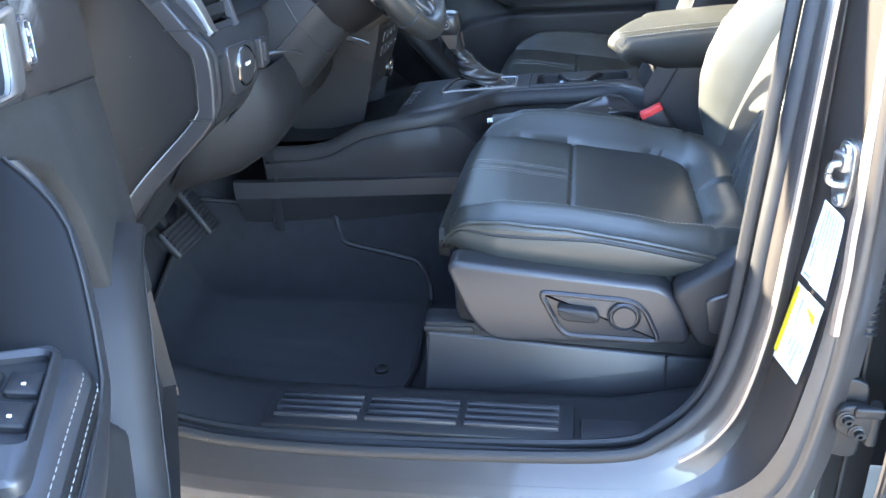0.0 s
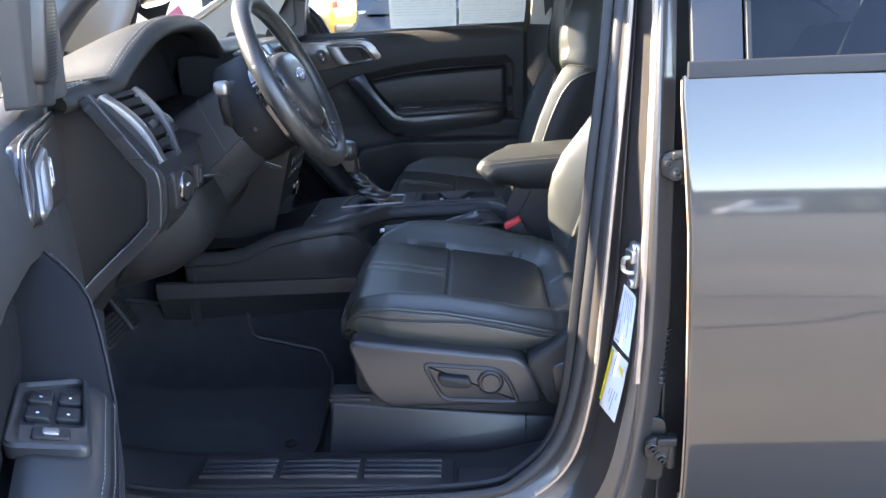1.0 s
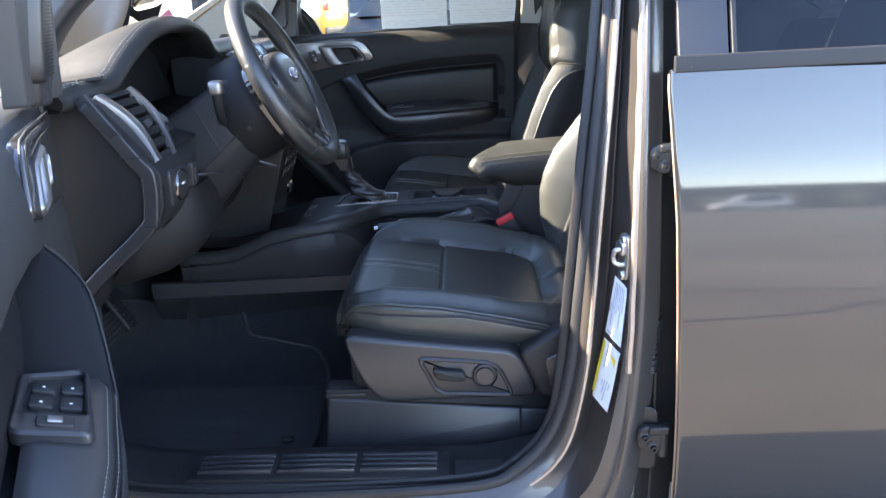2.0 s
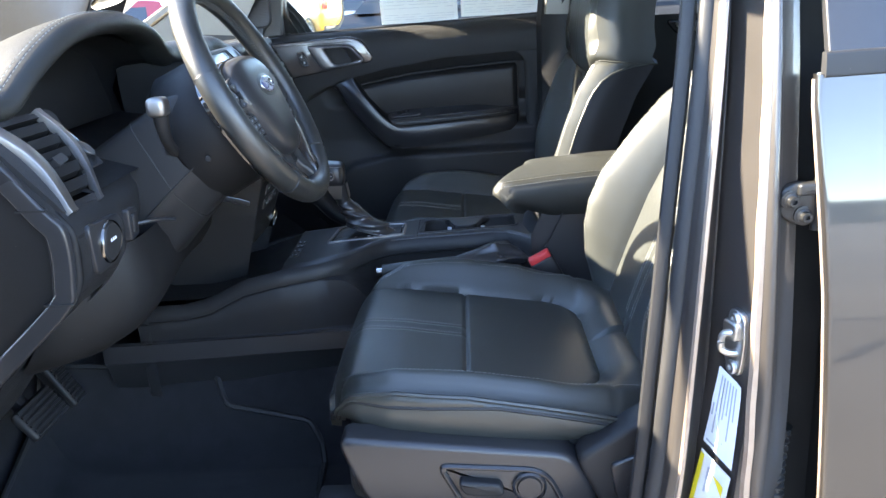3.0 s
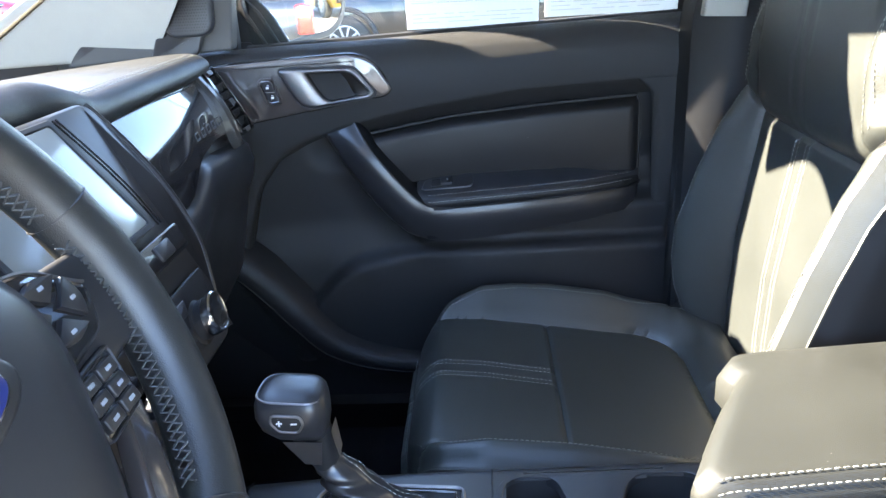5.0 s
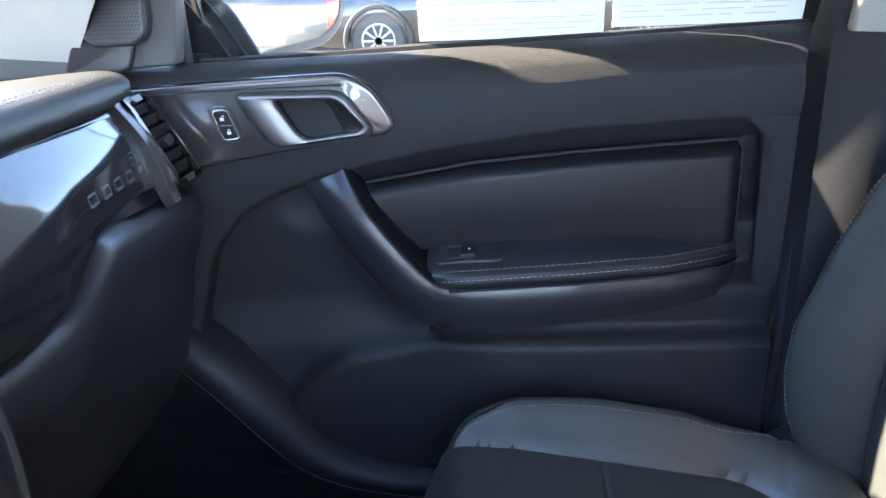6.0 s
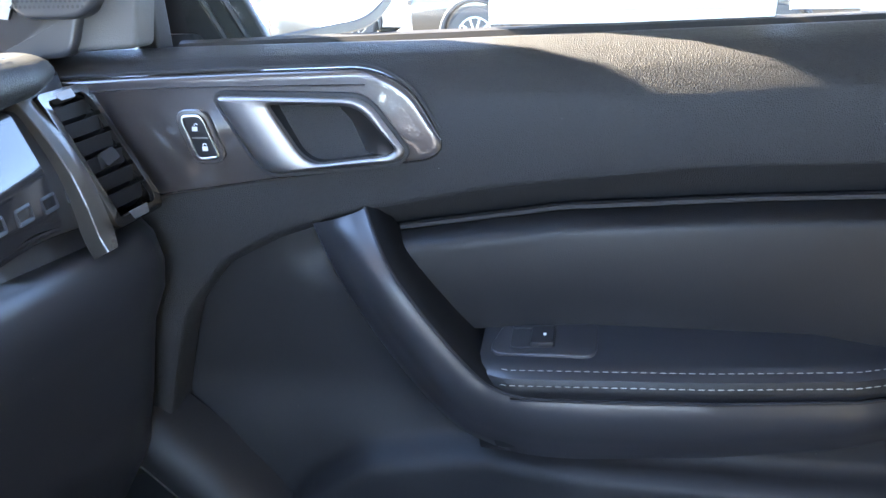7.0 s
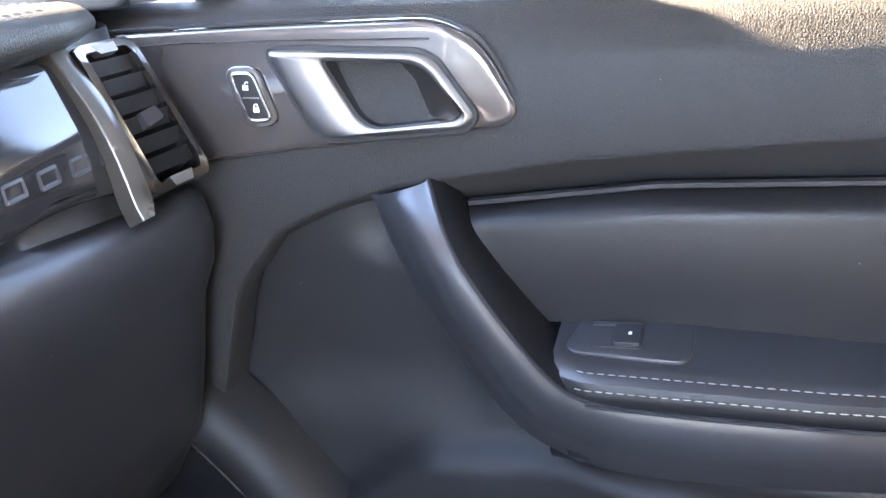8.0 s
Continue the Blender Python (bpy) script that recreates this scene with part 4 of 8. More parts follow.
        for inset_by in (1, 2):
            seam = [r[inset_by if sgn < 0 else -1 - inset_by] + fwd * 0.0005 + Vector((0, sgn * 0.0003, 0)) for r in lower[3:-5]]
            part("stitching", stitches(seam, fwd * 0.7 + Vector((0, sgn * 0.7, 0))), THREAD, back, "", 0)
            seam = [r[inset_by + 1 if sgn < 0 else -2 - inset_by] + fwd * 0.0008 for r in upper[4:-8]]
            part("stitching", stitches(seam, fwd * 0.8 + Vector((0, sgn * 0.5, 0))), THREAD, back, "", 0)
    part("rear_shell", quads([[p.lerp(q, k / 8) - fwd * (0.03 * math.sin(math.pi * k / 8)) for k in range(9)] for p, q in zip(*shell_ends)]), HARD, back, "dark hard back shell", smooth=60)
    part("top_cap", quads([[p, p.lerp(q, 0.5) + lean * 0.012, q] for p, q in zip(upper[-1], [shell_ends[0][-1].lerp(shell_ends[1][-1], k / 48) for k in range(49)])]), LEATHER, back, smooth=70)
    for c in (-0.021, -0.011, 0.011, 0.021):
        seam = [at(c, v, front_of(c, v) + 0.0006) for v in np.linspace(-0.02, 0.337, 60)]
        part("stitching", stitches(seam, fwd), THREAD, back, "", 0)
    # head restraint on two posts
    hc = foot + lean * 0.70 - fwd * 0.03
    rest = []
    for k in range(11):
        t = -1 + 2 * k / 10
        w, d, hgt = 0.135 * (1 - 0.25 * abs(t) ** 3), 0.050, 0.085 * (1 - 0.12 * t * t)
        rest.append([hc + Vector((0, 0.138 * t, 0)) + lean * (hgt * (1 - abs(t) ** 6 * 0.35) * math.sin(q)) + fwd * (d * (1 - abs(t) ** 6 * 0.5) * math.cos(q)) for q in np.linspace(0, 2 * math.pi, 20, endpoint=False)])
    part("head_restraint", quads(rest, loop=True, caps=True), LEATHER, s, "", 60)
    for c in (-0.06, 0.06):
        part("post", tube([foot + lean * 0.57 - fwd * 0.05 + Vector((0, c, 0)), hc + Vector((0, c, 0))], 0.006, 8), CHROME, s)

    # outer side shield with its switches, recliner cover, rails
    yo = yc + out * 0.252
    side = lambda a, b, h: (a, yo + out * h, b)
    shield = round_poly([(-0.185, 0.775), (0.138, 0.738), (0.165, 0.700), (0.180, 0.640), (-0.115, 0.634), (-0.150, 0.672)], [0.03, 0.03, 0.02, 0.02, 0.035, 0.05], 6)
    sh = part("side_shield", slab(shield, side, -0.03, 0.014, 0.010, 4), SATIN, s, "satin black plastic side shield")
    recess = round_poly([(-0.048, 0.731), (0.107, 0.718), (0.139, 0.643), (-0.010, 0.650)], [0.02, 0.03, 0.02, 0.02], 5)
    part("switch_bezel", ring_slab(recess, inset(recess, 0.008), side, 0.010, 0.019, 0.003), SATIN, sh)
    part("switch_plate", slab(inset(recess, 0.007), side, 0.008, 0.0145, 0.002), SATIN, sh)
    part("slide_switch", slab(round_poly([(-0.015, 0.709), (0.041, 0.703), (0.047, 0.688), (0.039, 0.682), (-0.007, 0.686), (-0.016, 0.699)], 0.006), side, 0.012, 0.030, 0.005), HARD, sh, "seat slide and height switch")
    part("lumbar_button", lathe([(0.024, 0.012), (0.024, 0.020), (0.0215, 0.0225), (0.020, 0.018), (0.018, 0.018), (0.016, 0.021), (0.002, 0.021)], lambda p, q, h: Vector(side(0.081 + p, 0.690 + q, h)), 28), SATIN, sh, "round lumbar button")
    cover = round_poly([(0.143, 0.733), (0.252, 0.804), (0.30, 0.80), (0.30, 0.645), (0.188, 0.640)], [0.02, 0.03, 0.02, 0.01, 0.02], 5)
    part("recliner_cover", slab(cover, side, -0.02, 0.020, 0.010, 4), HARD, s)
    pocket = round_poly([(0.190, 0.725), (0.275, 0.760), (0.285, 0.755), (0.285, 0.672), (0.200, 0.670)], 0.008, 3)
    part("recliner_panel", slab(pocket, side, 0.016, 0.026, 0.004, 3), SATIN, s)
    part("rail_cover", slab(round_poly([(-0.226, 0.624), (0.232, 0.592), (0.232, 0.509), (-0.234, 0.509)], 0.008, 4), lambda a, b, h: (a, yc + out * (0.212 + h + 0.22 * (0.62 - b)), b), -0.02, 0.012, 0.006, 3), SATIN, s, "grey black plastic rail cover")
    part("rail_joint", rbox(0.148, 0.151, yc + out * 0.236 - 0.004, yc + out * 0.236 + 0.004, 0.515, 0.600, 0), RUBBER, s)
    for c in (-0.20, 0.20):
        part("rail", rbox(-0.23, 0.30, yc + c - 0.022, yc + c + 0.022, 0.455, 0.640, 0.004), HARD, s)
        part("rail_end", rbox(-0.232, -0.15, yc + c - 0.026, yc + c + 0.026, 0.622, 0.634, 0.004), HARD, s)
    part("frame", rbox(-0.18, 0.26, yc - 0.22, yc + 0.22, 0.635, 0.745, 0.02), HARD, s)
    return s


seat("driver_seat", SEAT_Y, "black leather driver's seat with pale stitching in sunlight", -1, 0.274, 0.844, 25.0, 0.72)
seat("passenger_seat", 2 * YC - SEAT_Y, "black leather passenger seat with pale stitching, sun patches", 1, 0.276, 0.797, 6.0, 0.95)

# rear bench, dark behind the front seats
bench = thing("rear_bench", (0.95, YC, 0.5), "black rear bench seat in the dark of the cab", "car seat")
part("bench_cushion", rbox(0.72, 1.20, 0.12, 1.27, 0.62, 0.82, 0.05, 4), LEATHER, bench)
part("bench_back", quads([[Vector((1.12 + 0.16 * t - 0.03 * math.sin(math.pi * t), 0.10 + 1.19 * k / 12, 0.78 + 0.60 * t)) for k in range(13)] for t in np.linspace(0, 1, 10)]), LEATHER, bench)


# ---- front doors: built as the far-side door, the near one is its mirror image swung open ----
def door_y(x):
    """The inner face of the door panel: it draws in towards the dashboard."""
    return interp(x, [-0.75, -0.50, -0.40, -0.23, 0.0, 0.15, 0.24], [1.335, 1.346, 1.356, 1.364, 1.376, 1.385, 1.390])


def pad_line(x):
    """Lower edge of the upper pad."""
    return interp(x, [-0.75, -0.54, -0.504, -0.477, -0.434, -0.383, -0.335, -0.313, -0.20, -0.039, 0.162], [0.78, 0.84, 0.914, 1.016, 1.070, 1.096, 1.113, 1.118, 1.1415, 1.162, 1.170])


def front_door(name, label, glazed, driver):
    d = thing(name, (-0.2, 1.40, 0.62), label, "car door", "doors of the truck")
    flat = lambda a, b, h: Vector((a, door_y(a) - h, b))

    # lower panel with the recessed inset and the map pocket
    def lower(x, z):
        y = door_y(x) + 0.024
        y += 0.022 * smoothstep(1.03, 1.07, z) * smoothstep(-0.40, -0.34, x)
        if driver:
            y += 0.042 * smoothstep(-0.335, -0.295, x) * smoothstep(1.0, 1.025, z)
        # scooped area ahead of the pull, raised speaker housing below it
        y += 0.016 * smoothstep(-0.24, -0.34, x - 0.5 * (1.0 - z)) * smoothstep(0.86, 0.95, z)
        brow = interp(x, [-0.47, -0.42, -0.371, -0.324, -0.198, -0.12], [0.735, 0.787, 0.843, 0.875, 0.899, 0.905])
        y -= 0.026 * smoothstep(brow + 0.006, brow - 0.012, z) * smoothstep(-0.47, -0.43, x) * smoothstep(0.66, 0.70, z)
        y -= 0.026 * smoothstep(0.990, 0.955, z) * smoothstep(-0.25, -0.10, x)
        return y

    def field(f, x0, x1, z0, z1, nx, nz, keep=None):
        bm = bmesh.new()
        xs, zs = np.linspace(x0, x1, nx), np.linspace(z0, z1, nz)
        made = {}

        def vert(i, j):
            if (i, j) not in made:
                made[i, j] = bm.verts.new((xs[i], f(xs[i], zs[j]), zs[j]))
            return made[i, j]

        for i in range(nx - 1):
            for j in range(nz - 1):
                if keep is None or keep((xs[i] + xs[i + 1]) / 2, (zs[j] + zs[j + 1]) / 2):
                    bm.faces.new((vert(i, j), vert(i + 1, j), vert(i + 1, j + 1), vert(i, j + 1)))
        bmesh.ops.recalc_face_normals(bm, faces=bm.faces)
        if bm.faces and sum(q.normal.y for q in bm.faces) > 0:
            bmesh.ops.reverse_faces(bm, faces=bm.faces)
        return bm

    part("lower_panel", field(lower, -0.76, 0.215, 0.60, 1.17, 90, 80), HARD, d, "black hard plastic lower panel", smooth=70)

    # upper pad: rolls from the window sill down to an overhanging lower edge
    rows = []
    for x in np.linspace(-0.75, 0.243, 130):
        zt = interp(x, [-0.75, -0.54, -0.264, 0.161, 0.254], [1.240, 1.245, 1.251, 1.266, 1.269])
        zb = pad_line(x)
        y0 = door_y(x)
        lip = 0.004
        row = [Vector((x, y0 + 0.075, zt - 0.010)), Vector((x, y0 + 0.062, zt)), Vector((x, y0 + 0.040, zt + 0.001)), Vector((x, y0 + 0.022, zt - 0.006))]
        for k in range(14):
            t = k / 13
            z = (zt - 0.018) + (zb + 0.006 - (zt - 0.018)) * t
            row.append(Vector((x, y0 + 0.010 * (1 - t) ** 2 + 0.004 * math.sin(math.pi * t) * -1, z)))
        row += [Vector((x, y0 + 0.001, zb + 0.002)), Vector((x, y0 + 0.006, zb - 0.001)), Vector((x, y0 + 0.009, zb - 0.004)), Vector((x, y0 + 0.034, interp(x, [-0.36, -0.30, -0.288, -0.146, 0.0, 0.159, 0.25], [zb, 1.092, 1.101, 1.124, 1.135, 1.143, 1.146])))]
        rows.append(row)
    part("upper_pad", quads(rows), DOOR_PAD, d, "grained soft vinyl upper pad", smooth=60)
    # rear upright border of the pad, from the belt to the bottom
    rows = []
    for z in np.linspace(0.62, 1.175, 40):
        xl = interp(z, [0.62, 0.83, 1.124, 1.150, 1.164, 1.175], [0.185, 0.197, 0.189, 0.186, 0.172, 0.155])
        xr = interp(z, [0.62, 0.772, 0.966, 1.17], [0.197, 0.214, 0.232, 0.243])
        rows.append([Vector((xl + 0.004, door_y(xl) + 0.028, z)), Vector((xl, door_y(xl) + 0.006, z)), Vector((xl + 0.006, door_y(xl) + 0.0015, z))]
                    + [Vector((xl + 0.006 + (xr - 0.012 - xl) * t, door_y(xl + (xr - xl) * t) + 0.001, z)) for t in (0.25, 0.5, 0.75, 1)] + [Vector((xr, door_y(xr) + 0.008, z)), Vector((xr + 0.002, door_y(xr) + 0.06, z))])
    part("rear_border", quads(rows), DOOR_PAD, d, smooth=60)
    part("outer_shell", join(quads([[(x, door_y(0) + 0.085, z) for x in (-0.77, -0.3, 0.243)] for z in (0.58, 0.9, 1.24)]), quads([[(-0.77, y, z) for y in (1.34, 1.455)] for z in (0.58, 1.24)]), quads([[(x, y, 0.60) for y in (1.34, 1.455)] for x in (-0.77, 0.2)])), JAMB, d, "painted door shell")
    if driver:
        part("outer_skin", quads([[(x, 2 * YC - skin_y(z) + 0.0, z) for x in np.linspace(-0.80, 0.31, 8)] for z in np.linspace(0.46, 1.235, 14)]), PAINT, d)

    # upholstered inset panel, puffed along its upper edge
    zt_in = lambda x: interp(x, [-0.320, -0.288, -0.146, 0.0, 0.159], [1.092, 1.099, 1.122, 1.133, 1.141])
    zb_in = lambda x: interp(x, [-0.320, -0.272, -0.235, -0.116, 0.053, 0.165], [1.084, 1.030, 1.016, 1.027, 1.028, 1.008])
    rows = []
    deep = 0.020 if driver else -0.008
    for x in np.linspace(-0.320, 0.168, 70):
        a, b = zt_in(x), zb_in(x)
        fall = smoothstep(0.168, 0.158, x)
        row = []
        for k in range(24):
            t = k / 23
            z = a + (b - a) * t
            puff = 0.018 * (1 - (1 - min(1, (a - z) / 0.016)) ** 2) * (0.35 + 0.65 * fall) + 0.003 * math.sin(math.pi * t)
            row.append(Vector((x, door_y(x) + 0.030 + deep - puff, z)))
        rows.append(row)
    part("inset_panel", quads(rows), DOOR_HIDE, d, "black leatherette inset panel", smooth=60)
    part("inset_seam", tube([Vector((x, door_y(x) + 0.027 + deep, zt_in(x) + 0.002)) for x in np.linspace(-0.28, 0.165, 40)] + [Vector((0.170, door_y(0.17) + 0.020, z)) for z in np.linspace(1.125, 1.01, 8)], 0.0028, 6, up=(0, 1, 0)), RUBBER, d)

    # armrest: top face, stitched edge, deep front face
    edge_y = lambda x: door_y(x) - interp(x, [-0.21, -0.18, -0.03, 0.08, 0.145, 0.168], [0.038, 0.046, 0.045, 0.036, 0.016, -0.004])
    st_z = lambda x: interp(x, [-0.21, -0.189, -0.033, 0.146, 0.168], [1.004, 1.002, 1.009, 1.015, 1.013])
    rows_top, rows_front = [], []
    for x in np.linspace(-0.206, 0.170, 54):
        e, z = edge_y(x), st_z(x)
        rows_top.append([Vector((x, door_y(x) + 0.022, zb_in(x) + 0.003)), Vector((x, door_y(x) + 0.010, zb_in(x) + 0.003)), Vector((x, e + 0.014, z + 0.005)), Vector((x, e + 0.006, z + 0.003)), Vector((x, e + 0.001, z - 0.003))])
        zp = z - 0.019
        zl = interp(x, [-0.21, -0.159, 0.0, 0.142, 0.17], [0.916, 0.921, 0.933, 0.950, 0.954])
        rows_front.append([Vector((x, e + 0.001, z - 0.003)), Vector((x, e - 0.002, z - 0.010)), Vector((x, e - 0.001, zp)), Vector((x, e + 0.003, zp - 0.004)), Vector((x, e + 0.006, (zp + zl) / 2)), Vector((x, e + 0.012, zl + 0.008)), Vector((x, e + 0.018, zl)), Vector((x, door_y(x) + 0.02, zl - 0.002))])
    arm = part("armrest", quads(rows_front), DOOR_HIDE, d, "padded black armrest with twin stitching", smooth=50)
    part("armrest_top", quads(rows_top), SATIN, arm, smooth=50)
    part("armrest_end", quads([[r[k] for k in range(len(r))] for r in ([rows_front[-1], [p + Vector((0.004, 0.02, 0)) for p in rows_front[-1]]])]), LEATHER, arm)
    for off, dz in ((0.0045, 0.0025), (-0.0018, -0.008)):
        part("stitching", stitches([Vector((x, edge_y(x) + off, st_z(x) + dz + 0.0005)) for x in np.linspace(-0.186, 0.160, 60)], (0, -0.6, 0.8), long=0.0050, gap=0.0022), THREAD, arm, "", 0)
    part("trim_bead", tube([Vector((x, edge_y(x) - 0.0015, st_z(x) - 0.0205)) for x in np.linspace(-0.178, 0.162, 40)], 0.0018, 6, up=(0, 1, 0)), SATIN, arm)

    # pull: a broad swept strap from the pad down into the armrest
    crest = smooth_path([(-0.308, 1.122), (-0.299, 1.109), (-0.274, 1.073), (-0.231, 1.020), (-0.200, 0.990), (-0.172, 0.981), (-0.13, 0.981), (-0.03, 0.986), (0.08, 0.991), (0.164, 0.993)], 8)
    foot_l = smooth_path([(-0.350, 1.108), (-0.340, 1.095), (-0.309, 1.048), (-0.270, 0.992), (-0.236, 0.953), (-0.205, 0.930), (-0.15, 0.921), (-0.03, 0.931), (0.08, 0.943), (0.164, 0.953)], 8)
    rows = []
    for k, (c, f) in enumerate(zip(crest, foot_l)):
        lift = interp(c.x, [-0.313, -0.306, -0.300, -0.292, -0.284, -0.274, -0.255, -0.231, -0.20, -0.17], [-0.004, 0.005, 0.014, 0.024, 0.032, 0.038, 0.0425, 0.0455, 0.048, 0.047])
        yc0, yf = door_y(c.x) - lift, door_y(f.x) - lift * 0.72 + 0.004
        rest = smoothstep(-0.20, -0.10, c.x)
        yc0 += (edge_y(c.x) - 0.003 - yc0) * rest
        yf += (edge_y(f.x) + 0.010 - yf) * rest
        a, b = Vector((c.x, yc0, c.y)), Vector((f.x, yf, f.y))
        back = Vector((0.010, 0.0, 0.006))
        rows.append([Vector((c.x + 0.008, door_y(c.x) + (0.052 if driver else 0.022), c.y + 0.006)), a + back + Vector((0, 0.010, 0)), a + back * 0.5 + Vector((0, 0.001, 0)), a, a.lerp(b, 0.12) + Vector((0, -0.0035, 0)), a.lerp(b, 0.35) + Vector((0, -0.006, 0)), a.lerp(b, 0.65) + Vector((0, -0.005, 0)), a.lerp(b, 0.9), b, b + Vector((-0.008, 0.014, -0.003)), Vector((f.x - 0.014, door_y(f.x) + 0.035, f.y - 0.006))])
    # inner wall of the pull, coloured dark in place of its shade
    part("pull_liner", quads([q[:3] for q in rows]), LINER_SHADE, d, smooth=60)
    part("pull_handle", quads([q[2:] for q in rows]), STRAP, d, "satin black swept pull handle", smooth=60)
    part("pull_bead", tube([r[2] + Vector((0, -0.0008, 0.0006)) for r in rows], 0.0016, 6, up=(0, 1, 0)), RUBBER, d)

    # glossy bezel with the release handle and lock buttons
    bez = round_poly([(-0.74, 1.214), (-0.537, 1.228), (-0.414, 1.2335), (-0.293, 1.2375), (-0.262, 1.2225), (-0.2345, 1.1765), (-0.245, 1.165), (-0.367, 1.1465), (-0.478, 1.1300), (-0.74, 1.088)], [0.01, 0.05, 0.05, 0.02, 0.02, 0.012, 0.01, 0.05, 0.05, 0.01], 5)
    n_b = len(bez)
    cup = round_poly([(-0.4175, 1.2165), (-0.295, 1.2155), (-0.2645, 1.1735), (-0.272, 1.165), (-0.374, 1.1535), (-0.388, 1.1625)], [0.008, 0.014, 0.010, 0.008, 0.02, 0.02], 6)
    hole = round_poly([(-0.3745, 1.2095), (-0.302, 1.2088), (-0.2730, 1.1755), (-0.278, 1.1712), (-0.338, 1.1630), (-0.350, 1.1700)], [0.005, 0.012, 0.008, 0.006, 0.014, 0.014], 6)
    # a shallow dome over the outline, open where the handle sits
    seat_of = resample([((p[0] + q[0]) / 2, (p[1] + q[1]) / 2) for p, q in zip(cup, hole)], 60)
    bm = bmesh.new()
    last = None
    edge_pts = resample(bez, 170)
    for s in [0, 0.0001, 0.012, 0.03, 0.055, 0.09] + list(np.linspace(0.13, 1, 26)):
        ring = []
        for a, b in edge_pts:
            ma = max(-0.71, min(-0.288, a))
            mb = interp(ma, [-0.74, -0.478, -0.288], [1.151, 1.181, 1.196])
            far = math.hypot(ma - a, mb - b) * s
            h = -0.012 if s == 0 else 0.0052 * (1 - math.exp(-far / 0.0016)) + 0.0030 * smoothstep(0, 1, s)
            ring.append(bm.verts.new(flat(a + (ma - a) * s, b + (mb - b) * s, h)))
        if last:
            for q in range(len(ring)):
                w = (last[q], last[(q + 1) % len(ring)], ring[(q + 1) % len(ring)], ring[q])
                mid = sum((v.co for v in w), Vector()) / 4
                if not inside((mid.x, mid.z), seat_of):
                    bm.faces.new(w)
        last = ring
    bmesh.ops.remove_doubles(bm, verts=bm.verts, dist=1e-5)
    bmesh.ops.recalc_face_normals(bm, faces=bm.faces)
    part("bezel", bm, BEZEL, d, "gloss graphite release bezel", smooth=60)
    part("bezel_gap", tube([flat(a, b, 0.0) for a, b in inset(bez, -0.0018)], 0.0016, 6, closed=True, up=(0, 1, 0)), RUBBER, d)
    part("bezel_fold", tube([flat(x, interp(x, [-0.62, -0.48, -0.295], [1.2125, 1.2215, 1.2245]), 0.0085) for x in np.linspace(-0.62, -0.295, 30)], 0.0008, 5, up=(0, 1, 0)), BEZEL, d)

    up = lambda a, b, h: flat(a, b, h + 0.007)
    part("handle_gap", ring_slab(inset(cup, -0.0034), inset(cup, 0.002), up, -0.004, 0.0024, 0.0006), RUBBER, d)
    part("release_handle", ring_slab(cup, hole, up, -0.004, 0.0065, 0.0030), CHROME, d, "satin chrome release handle", smooth=50)
    part("handle_cup", quads([[up(a, b, h) for a, b in inset(hole, o)] for h, o in ((0.0045, -0.0005), (-0.008, 0.001), (-0.024, 0.003), (-0.028, 0.012))], loop=True, caps="end"), RUBBER, d)
    part("paddle", quads([[up(a + 0.0, b, h) for a, b, h in ((-0.322, 1.2085, -0.010), (-0.302, 1.2080, 0.000), (-0.283, 1.188, 0.004), (-0.2740, 1.1755, 0.004))],
                          [up(a, b, h) for a, b, h in ((-0.314, 1.196, -0.010), (-0.302, 1.196, -0.003), (-0.288, 1.182, 0.001), (-0.2765, 1.1735, 0.003))],
                          [up(a, b, h) for a, b, h in ((-0.305, 1.174, -0.010), (-0.297, 1.172, -0.003), (-0.290, 1.1712, 0.002), (-0.281, 1.1710, 0.003))]]), DARK_CHROME, d, "chrome release paddle")

    lock = round_poly([(-0.4465, 1.2005), (-0.4285, 1.2010), (-0.4175, 1.1670), (-0.4355, 1.1655)], 0.0055, 5)
    base_up = up
    up = lambda a, b, h: base_up(a, b, h + 0.0035)
    part("lock_recess", ring_slab(inset(lock, -0.005), inset(lock, -0.0005), up, -0.006, 0.0012, 0.001), BEZEL, d)
    part("lock_frame", ring_slab(inset(lock, -0.0008), inset(lock, 0.0012), up, -0.004, 0.0022, 0.0005), BRIGHT, d, "bright chrome button frame")
    part("lock_pad", slab(inset(lock, 0.001), up, -0.004, 0.0012, 0.0006), HARD, d)
    part("lock_split", rbox(-0.4390, -0.4255, door_y(-0.432) - 0.0124, door_y(-0.432) - 0.009, 1.1825, 1.1835, 0), CHROME, d)
    for x, z, opened in ((-0.4355, 1.1915, True), (-0.4290, 1.1755, False)):
        ico = part("lock_icon", join(slab([(x - 0.0022, z - 0.003), (x + 0.0022, z - 0.003), (x + 0.0022, z + 0.0006), (x - 0.0022, z + 0.0006)], up, 0.0010, 0.0016, 0.0001, 1),
                                     tube([up(x + (0.0014 if opened else 0) + 0.0014 * math.cos(q), z + 0.0012 + 0.0018 * math.sin(q), 0.0014) for q in np.linspace(0 if not opened else 0.4, math.pi, 8)], 0.0004, 5, up=(0, 1, 0))), MARK, d)

